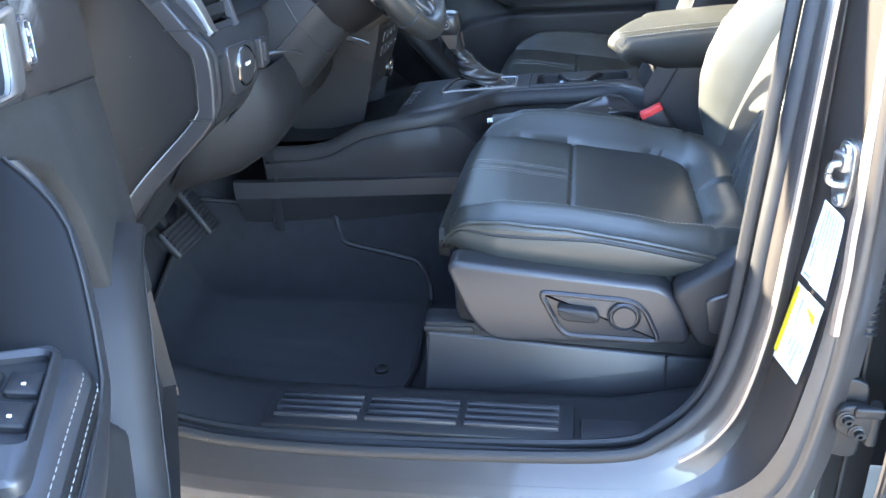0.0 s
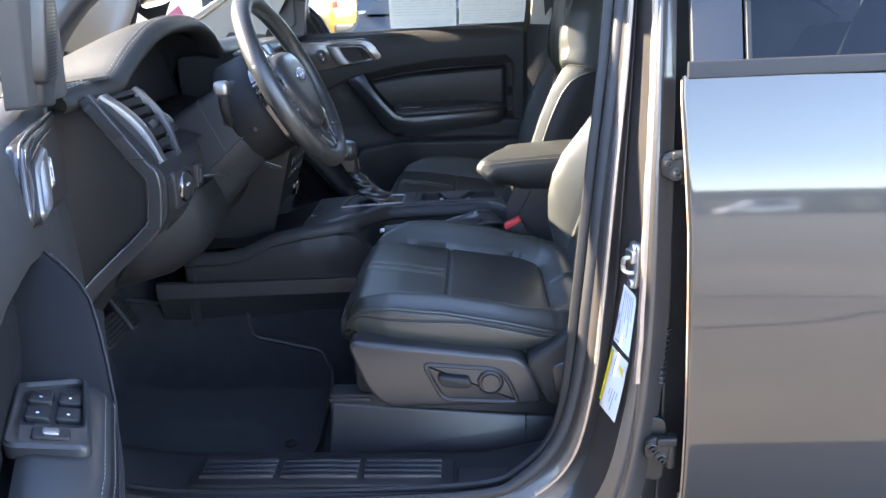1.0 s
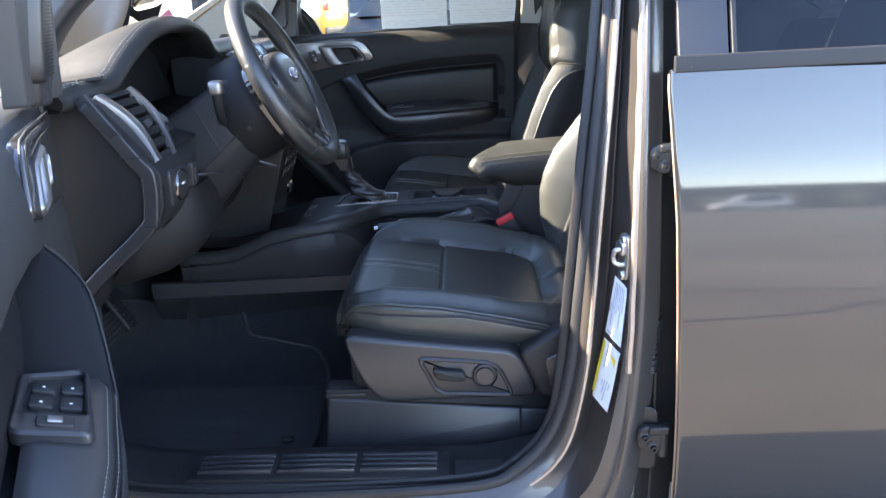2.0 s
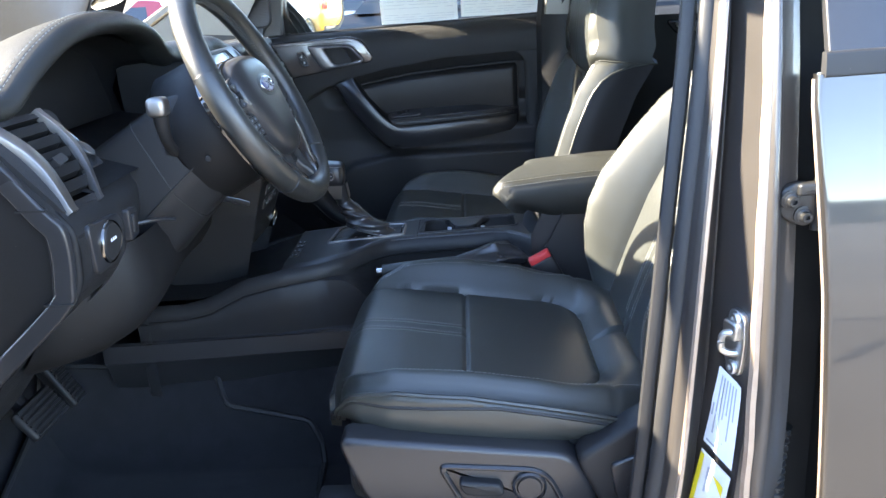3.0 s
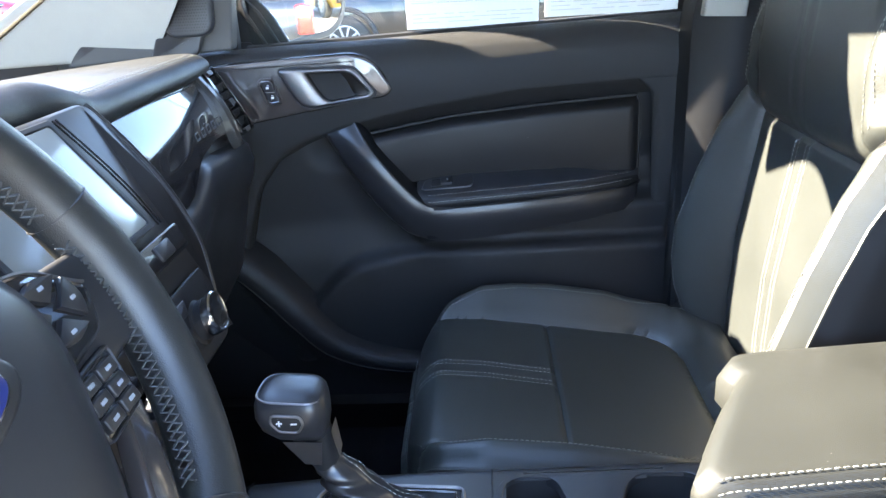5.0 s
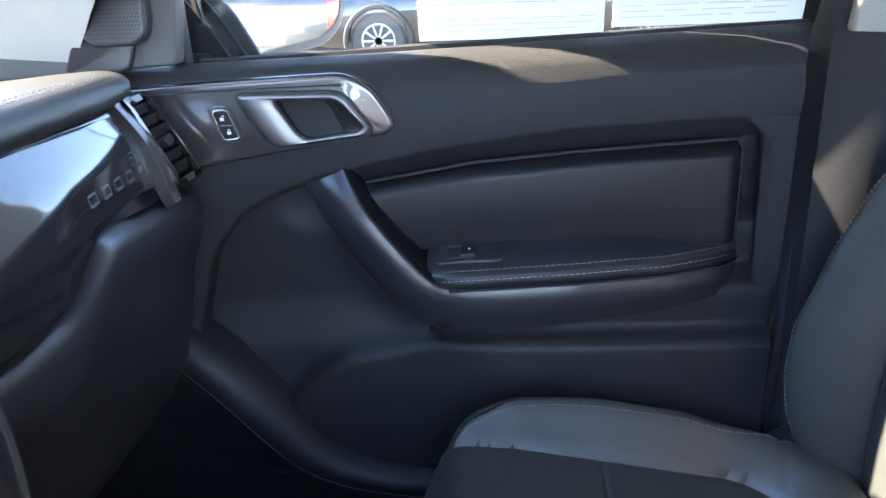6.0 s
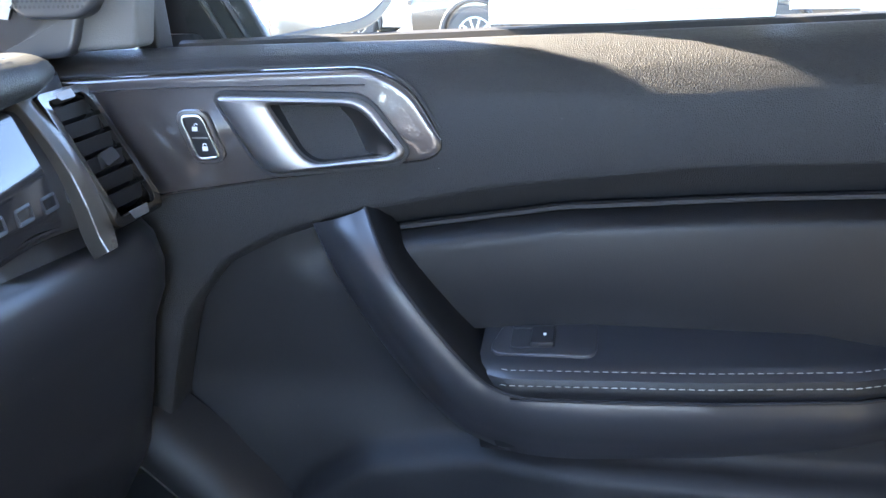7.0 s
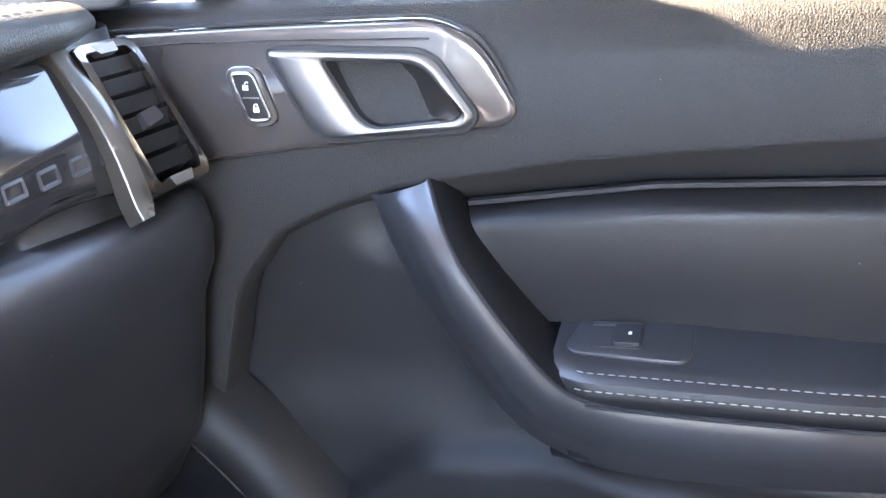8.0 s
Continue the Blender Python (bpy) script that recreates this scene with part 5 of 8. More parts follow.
    # window switch in the armrest top
    if not driver:
        base = round_poly([(-0.200, 0.006), (-0.112, 0.006), (-0.112, 0.040), (-0.190, 0.040)], 0.010, 5)
        top3 = lambda a, b, h: Vector((a, edge_y(a) + 0.012 + b, st_z(a) + 0.005 + (zb_in(a) - st_z(a)) * b / 0.055 + h))
        part("switch_plate", slab(base, top3, -0.002, 0.0025, 0.0012), SATIN, arm)
        part("switch_well", slab(round_poly([(-0.182, 0.014), (-0.146, 0.014), (-0.146, 0.034), (-0.182, 0.034)], 0.002, 3), top3, 0.0015, 0.0030, 0.0004), RUBBER, arm)
        part("window_switch", slab(round_poly([(-0.166, 0.015), (-0.147, 0.015), (-0.147, 0.033), (-0.166, 0.033)], 0.002, 3), top3, 0.0025, 0.0060, 0.0010), HARD, arm, "black window lift switch")
        part("switch_bar", slab(round_poly([(-0.182, 0.0325), (-0.146, 0.0325), (-0.146, 0.036), (-0.182, 0.036)], 0.0006, 2), top3, 0.0025, 0.0040, 0.0005), SATIN, arm)
        part("switch_lamp", slab(round_poly([(-0.1560, 0.0225), (-0.1535, 0.0225), (-0.1535, 0.0250), (-0.1560, 0.0250)], 0.0008, 3), top3, 0.0058, 0.0064, 0.0002), MARK, arm)
    else:
        base = round_poly([(-0.212, 0.002), (-0.060, 0.002), (-0.060, 0.064), (-0.186, 0.066)], 0.012, 5)
        well = round_poly([(-0.199, 0.0085), (-0.096, 0.0085), (-0.096, 0.057), (-0.182, 0.058)], 0.006, 5)
        top3 = lambda a, b, h: Vector((a, edge_y(a) + 0.012 + b, st_z(a) + 0.005 + (zb_in(a) - st_z(a)) * b / 0.055 + h))
        pod = part("switch_pod", ring_slab(base, well, top3, -0.004, 0.010, 0.003), SATIN, arm, "window and mirror switch pod")
        part("switch_well", slab(inset(well, -0.001), top3, -0.004, 0.0022, 0.0005), RUBBER, arm)
        for x0 in (-0.176, -0.140):
            for b0 in (0.011, 0.034):
                part("window_switch", slab(round_poly([(x0, b0), (x0 + 0.026, b0), (x0 + 0.026, b0 + 0.019), (x0, b0 + 0.019)], 0.0025, 3), top3, 0.001, 0.0072, 0.002), HARD, arm, "black window lift switch")
                part("switch_lamp", slab(round_poly([(x0 + 0.015, b0 + 0.008), (x0 + 0.018, b0 + 0.008), (x0 + 0.018, b0 + 0.0105), (x0 + 0.015, b0 + 0.0105)], 0.0008, 2), top3, 0.0070, 0.0076, 0.0002), MARK, arm)
        part("mirror_switch", slab(round_poly([(-0.088, 0.016), (-0.070, 0.016), (-0.070, 0.044), (-0.088, 0.044)], 0.003, 3), top3, 0.004, 0.0125, 0.0015), RUBBER, arm)
        part("mirror_toggle", slab(round_poly([(-0.084, 0.024), (-0.074, 0.024), (-0.074, 0.036), (-0.084, 0.036)], 0.002, 3), top3, 0.010, 0.0145, 0.0015), CHROME, arm)

    # map pocket low at the front
    rows = []
    line = smooth_path([(-0.64, 0.925), (-0.565, 0.915), (-0.515, 0.880), (-0.474, 0.836), (-0.425, 0.775), (-0.37, 0.720), (-0.27, 0.685), (-0.10, 0.675), (0.12, 0.69)], 8)
    for c in line:
        y = door_y(c.x)
        rows.append([Vector((c.x + 0.034, y + 0.03, c.y + 0.022)), Vector((c.x + 0.026, y - 0.004, c.y + 0.016)), Vector((c.x + 0.017, y - 0.019, c.y + 0.009)), Vector((c.x + 0.004, y - 0.027, c.y)), Vector((c.x - 0.010, y - 0.026, c.y - 0.010)), Vector((c.x - 0.020, y - 0.016, c.y - 0.019)), Vector((c.x - 0.028, y + 0.006, c.y - 0.05)), Vector((c.x - 0.03, y + 0.03, c.y - 0.20))])
    part("map_pocket", quads(rows), HARD, d, "moulded map pocket", smooth=60)
    part("pocket_joint", tube([r[4] + Vector((-0.002, -0.0004, -0.002)) for r in rows], 0.0012, 5, up=(0, 1, 0)), RUBBER, d)

    # sail with the tweeter pod
    lean = lambda y0: lambda a, b, h: Vector((a, door_y(a) + y0 - h + 0.20 * (b - 1.24) - (0.13 * max(0, -0.47 - a) + 0.34 * (b - 1.24) if driver else 0), b))
    sail = round_poly([(-0.76, 1.235), (-0.489, 1.2505), (-0.479 if not driver else -0.440, 1.40), (-0.60 if not driver else -0.58, 1.43 if not driver else 1.56)], [0.02, 0.006, 0.01, 0.02], 5)
    part("sail_panel", slab(sail, lean(0.016), -0.02, 0.006, 0.004), SAIL, d, "dark grey sail panel")
    grille = round_poly([(-0.592, 1.274), (-0.512, 1.274), (-0.515, 1.40), (-0.575, 1.41)], 0.026, 6)
    g3 = lean(0.010)
    part("speaker_frame", slab(grille, g3, -0.006, 0.016, 0.006), SATIN, d)
    part("pod_stem", slab(round_poly([(-0.62, 1.238), (-0.540, 1.245), (-0.530, 1.285), (-0.60, 1.30)], 0.012), g3, -0.006, 0.008, 0.005), SATIN, d)
    bm = bmesh.new()
    for r in range(26):
        for q in range(18):
            a, b = -0.585 + q * 0.0042 + (r % 2) * 0.0021, 1.284 + r * 0.0044
            if a < -0.518 and b < 1.398 and a > -0.587 + max(0, (b - 1.34)) * 0.2:
                vs = [bm.verts.new(g3(a + 0.0014 * math.cos(k * math.pi / 3), b + 0.0014 * math.sin(k * math.pi / 3), 0.0164)) for k in range(6)]
                bm.faces.new(vs)
    part("grille_holes", bm, RUBBER, d, "", 0, "stuff")
    part("belt_seal", sweep([Vector((x, door_y(x) + 0.066, interp(x, [-0.54, 0.254], [1.242, 1.268]))) for x in np.linspace(-0.48, 0.245, 20)], circle(0.007, 8)), RUBBER, d)
    if glazed:
        gl = part("window_pane", quads([[Vector((x, door_y(x) + 0.072 - 0.19 * (z - 1.25), z)) for x in np.linspace(-0.475, 0.25, 8)] for z in np.linspace(1.24, 1.62, 6)]), CLEAR, d, "clear side window glass")
        gl.visible_shadow = False
        part("window_frame", sweep(smooth_path([(-0.503, 1.410, 1.235), (-0.492, 1.392, 1.36), (-0.44, 1.370, 1.48), (-0.24, 1.345, 1.61), (0.25, 1.355, 1.63)], 6), round_poly([(-0.011, -0.012), (0.011, -0.012), (0.011, 0.012), (-0.011, 0.012)], 0.004), up=(0, 1, 0)), RUBBER, d)
    else:
        part("window_frame", sweep(smooth_path([(-0.60, 1.375, 1.43), (-0.42, 1.365, 1.52), (-0.20, 1.345, 1.61), (0.25, 1.345, 1.63)], 6), round_poly([(-0.014, -0.016), (0.014, -0.016), (0.014, 0.016), (-0.014, 0.016)], 0.005), up=(0, 1, 0)), RUBBER, d)
    return d


passenger_door = front_door("passenger_door", "closed black passenger door panel with padded armrest and chrome handle", True, False)
DOOR_HINGE, DOOR_SWING = (-0.767, -0.143), 61.8
XF.append(Matrix.Translation((DOOR_HINGE[0], DOOR_HINGE[1], 0.002)) @ Matrix.Rotation(radians(-DOOR_SWING), 4, "Z") @ Matrix.Translation((-DOOR_HINGE[0], -DOOR_HINGE[1], 0)) @ Matrix.Translation((0, 2 * YC, 0)) @ Matrix.Diagonal((1, -1, 1, 1)))
driver_door = front_door("driver_door", "open driver's door with black panel, pull and window switches", False, True)
XF.pop()


# ---- dashboard ----
dash = thing("dashboard", (-0.7, YC, 0.8), "black dashboard with sunlit stitched pad and gloss trim", "dashboard")


def hood(y):
    """Height of the cluster hood along the dashboard: a round arch about the column."""
    h = 1.0 - (abs(y - 0.335) / 0.25) ** 2.6
    return 0.5 * (h + math.sqrt(h * h + 0.008)) - 0.002


def lip_x(y):
    return interp(y, [-0.02, 0.03, 0.095, 0.17, 0.25, 0.335, 0.42, 0.50, 0.58, 0.80, 0.88, 1.25, 1.29, 1.33, 1.42], [-0.577, -0.552, -0.530, -0.515, -0.507, -0.504, -0.502, -0.502, -0.508, -0.508, -0.492, -0.492, -0.512, -0.56, -0.64])


def pad_z(x, y):
    base = interp(x, [-1.16, -0.95, -0.75, -0.6, -0.5, -0.42], [1.185, 1.215, 1.238, 1.252, 1.258, 1.258])
    centre = 0.029 * smoothstep(0.53, 0.60, y) * smoothstep(0.92, 0.82, y) * smoothstep(-0.75, -0.5, x)
    return base + 0.088 * hood(y) * smoothstep(-0.86, -0.52, x) + centre - 0.020 * smoothstep(1.29, 1.40, y) - 0.010 * smoothstep(0.06, -0.02, y)


def top_pad():
    rows = []
    for y in np.linspace(-0.03, 1.42, 170):
        xf = lip_x(y)
        row = [Vector((x, y, pad_z(x, y))) for x in np.linspace(-1.16, xf - 0.030, 36)]
        z = pad_z(xf - 0.030, y)
        k = interp(y, [0.0, 0.12, 0.50, 0.58, 0.86, 0.95, 1.20, 1.29], [0.8, 0.72, 0.72, 1.0, 1.0, 0.82, 0.74, 0.50])
        row += [Vector((xf + dx, y, z - dz * k)) for dx, dz in ((-0.020, 0.0014), (-0.011, 0.0052), (-0.004, 0.0115), (0.0, 0.020), (0.0005, 0.028), (-0.002, 0.036), (-0.010, 0.043), (-0.022, 0.046), (-0.05, 0.040))]
        rows.append(row)
    return quads(rows)


part("top_pad", top_pad(), PAD, dash, "grained soft top pad with cluster hood", smooth=60)
for off, sink in ((0.020, 0.0012), (0.028, 0.0)):
    part("stitching", stitches([Vector((lip_x(y) - off, y, pad_z(lip_x(y) - 0.030, y) - sink + 0.0012)) for y in np.linspace(0.0, 0.57, 190)], (0, 0, 1), long=0.0055, gap=0.0030, r=0.0008), THREAD, dash, "pale stitching", 0)
    part("stitching", stitches([Vector((lip_x(y) - off, y, pad_z(lip_x(y) - 0.030, y) - sink + 0.0012)) for y in np.linspace(0.90, 1.25, 60)], (0, 0, 1), long=0.0055, gap=0.0030, r=0.0008), THREAD, dash, "", 0)
# defroster slot along the side of the hood
part("defroster", slab(round_poly([(-0.66, 0.02), (-0.54, 0.045), (-0.55, 0.065), (-0.66, 0.045)], 0.006), lambda a, b, h: Vector((a, b, pad_z(a, b) + h)), -0.002, 0.003, 0.001), RUBBER, dash)


# the driver's side of the dashboard
XF.append(Matrix.Translation((-0.017, 0.0, 0.012)))


def face_x(z):
    return interp(z, [0.78, 0.84, 0.905, 0.96, 0.994, 1.023, 1.06, 1.09, 1.11, 1.16, 1.21, 1.235], [-0.66, -0.61, -0.556, -0.50, -0.452, -0.437, -0.432, -0.434, -0.448, -0.486, -0.520, -0.535])


def driver_fascia():
    rows = []
    for y in np.linspace(0.004, 0.46, 30):
        dip = 0.10 * math.exp(-((y - 0.30) / 0.10) ** 2)  # clearance for the column
        rows.append([Vector((face_x(z) - dip * smoothstep(1.25, 1.0, z) * 0.4 - (0.08 * smoothstep(1.12, 1.16, z) if 0.17 < y < 0.36 else 0), y, z)) for z in np.linspace(0.78, 1.112, 34)])
    return quads(rows)


part("driver_fascia", driver_fascia(), HARD, dash, smooth=60)


def end_cap():
    out = [(-0.585, 1.228), (-0.526, 1.212), (-0.452, 1.112), (-0.432, 1.088), (-0.437, 1.023), (-0.452, 0.994), (-0.556, 0.905), (-0.62, 0.83), (-0.95, 0.80), (-0.98, 1.18)]
    return slab(round_poly(out, [0.02, 0.03, 0.02, 0.02, 0.03, 0.04, 0.03, 0.03, 0.02, 0.03], 5), lambda a, b, h: Vector((a, 0.004 - h, b)), -0.02, 0.004, 0.006, 4)


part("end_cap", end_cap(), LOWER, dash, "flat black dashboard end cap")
rim = smooth_path([(-0.530, 1.216), (-0.458, 1.112), (-0.440, 1.085), (-0.444, 1.025), (-0.460, 0.992), (-0.562, 0.902), (-0.625, 0.835)], 8)
part("end_rim", sweep([Vector((p.x - 0.012, -0.004, p.y)) for p in rim], round_poly([(-0.012, -0.006), (0.012, -0.006), (0.012, 0.006), (-0.012, 0.006)], 0.004), up=(0, 1, 0)), SATIN, dash, "satin border strip")
for zq, xq in ((1.118, -0.462), (1.000, -0.454)):
    part("rim_joint", rbox(xq - 0.030, xq + 0.006, -0.0112, -0.004, zq - 0.0012, zq + 0.0012, 0), RUBBER, dash)
part("end_joint", tube([Vector((p.x - 0.026, -0.005, p.y)) for p in rim], 0.0015, 6, up=(0, 1, 0)), RUBBER, dash)


def vent(corners, label, lo, hi, strip, slats):
    """An air vent between four corners (upper left, upper right, lower right, lower left): chrome frame, slats between lo and hi, and a broad side strip."""
    a, b, c, d = [Vector(p) for p in corners]
    n = (c - a).cross(b - d).normalized()
    if n.x < 0:
        n = -n

    def at(u, v, h=0.0):
        q = (a * (1 - u) + b * u) * (1 - v) + (d * (1 - u) + c * u) * v
        return q + n * (h + 0.008 * math.sin(math.pi * min(1, max(0, v))))

    o = round_poly([(0, 0), (1, 0), (1, 1), (0, 1)], 0.10, 4)
    k = [(lo + u * (hi - lo), 0.5 + (v - 0.5) * 0.88) for u, v in o]
    v0 = part("vent_frame", ring_slab(o, k, at, -0.006, 0.007 if strip else 0.002, 0.0012), HARD if strip is None else VENT_CHROME, dash, label, 50)
    part("vent_box", quads([[at(u, v, h) for u, v in k] for h in (0.003, -0.035)], loop=True, caps="end"), RUBBER, v0)
    for i in range(slats):
        v = 0.10 + i * 0.80 / slats
        part("slat", quads([[at(u, v + dv, h) for u in (lo + 0.005, hi - 0.005)] for dv, h in ((0.0, -0.003), (0.010, 0.0012), (0.100, -0.0035), (0.122, -0.014), (0.06, -0.020), (0.0, -0.003))]), LOWER, v0)
    part("vent_tab", slab(round_poly([(lo + 0.25, 0.50), (hi - 0.22, 0.48), (hi - 0.18, 0.57), (lo + 0.28, 0.60)], 0.03, 3), at, -0.012, 0.004, 0.002), SATIN, v0)
    for v in (0.04, 0.945) if strip else ():
        part("vent_clip", slab(round_poly([(0.30, v - 0.02), (0.70, v - 0.02), (0.66, v + 0.045), (0.36, v + 0.045)], 0.01, 2), at, 0.0, 0.0072, 0.001), CHROME, v0)
    if strip is None:
        plate = [(-0.10 + u * 1.28, 0.5 + (v - 0.5) * 1.08) for u, v in o]
        for u0, u1 in ((0.10, 0.27), (0.87, 0.95)):
            rows = []
            for v in np.linspace(-0.02, 1.03, 22):
                bow = 0.10 * math.sin(math.pi * min(1, max(0, v))) - 0.03
                rows.append([at(u0 + bow + (u1 - u0) * t, v, h) for t, h in ((0.0, -0.004), (0.02, 0.0070), (0.06, 0.0080), (0.5, 0.0083), (0.94, 0.0080), (0.98, 0.0070), (1.0, -0.004))])
            part("vent_strip", quads(rows), CHROME, v0, "bowed satin chrome strip", 50)
        part("vent_surround", ring_slab(plate, k, at, -0.02, -0.004, 0.002), HARD, v0)
    if strip:
        u0, u1 = strip
        rows = []
        for v in np.linspace(-0.03, 1.10, 20):
            w = 1.0 if v < 1 else 1.0 - 0.5 * (v - 1) / 0.14
            rows.append([at(u0 + (u1 - u0) * t, v, h) for t, h in ((0.0, -0.012), (0.02, 0.0015), (0.06, 0.0024), (0.5 * w, 0.0030), (0.86 * w, 0.0036), (0.95 * w, 0.0030), (w, -0.012))])
        part("vent_strip", quads(rows), SMOKE, v0, "broad smoked gloss strip", 30)
    return v0


vent([(-0.528, -0.002, 1.212), (-0.520, 0.145, 1.212), (-0.445, 0.105, 1.105), (-0.446, 0.006, 1.108)], "driver air vent between satin chrome strips", 0.24, 0.92, None, 5)

# instrument cluster set back under the hood
XF.append(Matrix.Identity(4))
rows = []
for y in np.linspace(0.085, 0.585, 50):
    z0, xf = pad_z(lip_x(y) - 0.012, y) - 0.037, lip_x(y)
    zs = min(1.165, z0 - 0.006)
    rows.append([Vector((xf - 0.045, y, z0)), Vector((xf - 0.10, y, z0 - 0.004)), Vector((-0.625, y, z0 - 0.012)), Vector((-0.640, y, (z0 + zs) / 2)), Vector((-0.630, y, zs)), Vector((-0.56, y, zs - 0.010)), Vector((min(-0.50, xf - 0.02), y, zs - 0.018)), Vector((-0.462, y, 1.126))])
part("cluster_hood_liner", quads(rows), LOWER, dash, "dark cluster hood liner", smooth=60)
part("cluster_glass", slab(round_poly([(0.175, 1.172), (0.495, 1.172), (0.485, 1.265), (0.42, 1.292), (0.25, 1.292), (0.185, 1.265)], 0.02), lambda a, b, h: Vector((-0.612 + h + 0.2 * (1.2 - b), a, b)), -0.01, 0.004, 0.002), LOWER, dash, "dark instrument cluster face")
XF.pop()

# small switch panel between the vent and the column
mp3 = lambda a, b, h: Vector((-0.528 + 0.9 * (1.20 - b) + h, a, b))
mp = part("mirror_switch_panel", slab(round_poly([(0.152, 1.205), (0.178, 1.205), (0.176, 1.135), (0.136, 1.135)], 0.006), mp3, -0.02, 0.004, 0.002), PIANO_BLACK, dash)
part("mirror_knob", lathe([(0.010, 0.0), (0.010, 0.010), (0.0085, 0.012), (0.002, 0.012)], lambda p, q, h: mp3(0.157 + p, 1.160 + q, 0.004 + h), 18), SATIN, mp)
for k in range(2):
    part("button", slab(round_poly([(0.156, 1.186 + k * 0.010), (0.172, 1.186 + k * 0.010), (0.172, 1.193 + k * 0.010), (0.156, 1.193 + k * 0.010)], 0.0015, 2), mp3, 0.003, 0.007, 0.001), SATIN, mp)

# light switch and dimmer beside the column
lsp = lambda a, b, h: Vector((face_x(b) + 0.002 + h, a, b))
ls = part("light_panel", slab(round_poly([(0.020, 1.088), (0.110, 1.082), (0.112, 1.022), (0.030, 1.020)], 0.014, 5), lsp, -0.004, 0.004, 0.002), SATIN, dash)
part("light_ring", hoop([(0.0282, 0.0), (0.0280, 0.0050), (0.0270, 0.0064), (0.0258, 0.0054), (0.0256, 0.0)], lambda p, q, h: lsp(0.072 + p, 1.053 + q, h), 28), VENT_CHROME, ls, "smoked chrome dial ring")
part("light_knob", lathe([(0.0254, 0.0), (0.0252, 0.0050), (0.0230, 0.0070), (0.016, 0.0060), (0.002, 0.0060)], lambda p, q, h: lsp(0.072 + p, 1.053 + q, h), 28), RUBBER, ls)
for k in range(3):
    part("dial_mark", rbox(face_x(1.053) + 0.0078, face_x(1.053) + 0.0088, 0.066 + k * 0.006, 0.069 + k * 0.006, 1.054, 1.058, 0), MARK, ls)
part("dimmer", slab(round_poly([(0.130, 1.078), (0.158, 1.076), (0.158, 1.036), (0.132, 1.034)], 0.004), lsp, -0.004, 0.005, 0.002), SATIN, dash)
part("dimmer_wheel", slab(round_poly([(0.137, 1.070), (0.150, 1.070), (0.150, 1.043), (0.137, 1.043)], 0.003), lsp, 0.002, 0.008, 0.002), HARD, dash)
part("hood_lever", tube(smooth_path([(-0.45, 0.165, 1.045), (-0.425, 0.185, 1.046), (-0.412, 0.215, 1.040), (-0.405, 0.232, 1.034)], 5), 0.0030, 8, up=(0, 1, 0)), SATIN, dash, "black release lever")
# knee panel darkened by its colour for the shade behind the open door
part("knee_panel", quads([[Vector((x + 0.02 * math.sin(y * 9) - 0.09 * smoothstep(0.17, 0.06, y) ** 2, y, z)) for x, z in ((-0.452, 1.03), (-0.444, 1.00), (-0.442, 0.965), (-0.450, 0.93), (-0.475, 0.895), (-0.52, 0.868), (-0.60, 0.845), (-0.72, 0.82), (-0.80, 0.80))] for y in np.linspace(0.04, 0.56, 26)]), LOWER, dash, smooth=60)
part("knee_drawer", quads([[Vector((x, y, z)) for x, z in ((-0.447, 1.005), (-0.462, 0.985), (-0.56, 0.893))] for y in (0.09, 0.16, 0.235)]), SATIN, dash)


XF.pop()
# passenger side: gloss trim, shelf, glove box
def trim_x(z):
    return interp(z, [1.09, 1.13, 1.18, 1.225], [-0.472, -0.481, -0.500, -0.521])


TRIM = [(0.870, 1.231), (1.25, 1.222), (1.262, 1.135), (1.20, 1.143), (1.10, 1.135), (1.03, 1.098), (0.96, 1.092), (0.87, 1.092)]
trim = round_poly(TRIM, [0.01, 0.012, 0.012, 0.03, 0.03, 0.03, 0.03, 0.01], 5)
tr3 = lambda a, b, h: Vector((trim_x(b) + h + 0.010 * math.sin(math.pi * (a - 0.84) / 0.42), a, b))
rows = [[tr3(a, b, h) for a, b in inset(trim, o)] for h, o in ((-0.01, 0.0), (0.002, 0.0), (0.004, 0.002), (0.0045, 0.006))]
inner = []
for y in np.linspace(0.876, 1.256, 50):
    zt = interp(y, [0.87, 1.25], [1.225, 1.216])
    zb = interp(y, [0.87, 0.96, 1.03, 1.06, 1.10, 1.20, 1.262], [1.098, 1.098, 1.104, 1.119, 1.141, 1.149, 1.141])
    inner.append([tr3(y, zb + (zt - zb) * t, 0.0047 + 0.004 * math.sin(math.pi * t)) for t in np.linspace(0, 1, 12)])
part("gloss_trim", join(quads(rows, loop=True), quads(inner)), PIANO, dash, "gloss graphite dashboard trim", smooth=60)
# raised emblem strokes, kept as plain shapes
for k in range(6):
    y, z = 1.108 + k * 0.0265, 1.157
    mk = round_poly([(y, z), (y + 0.017, z + 0.001), (y + 0.019, z + 0.012), (y + 0.002, z + 0.011)], 0.002, 2)
    part("trim_mark", ring_slab(mk, inset(mk, 0.0022), tr3, 0.0045, 0.0082, 0.0003), SATIN, dash)
vent([(-0.515, 1.260, 1.226), (-0.517, 1.316, 1.227), (-0.463, 1.316, 1.130), (-0.465, 1.257, 1.130)], "bright chrome framed passenger air vent", 0.10, 0.88, (-0.26, 0.03), 6)


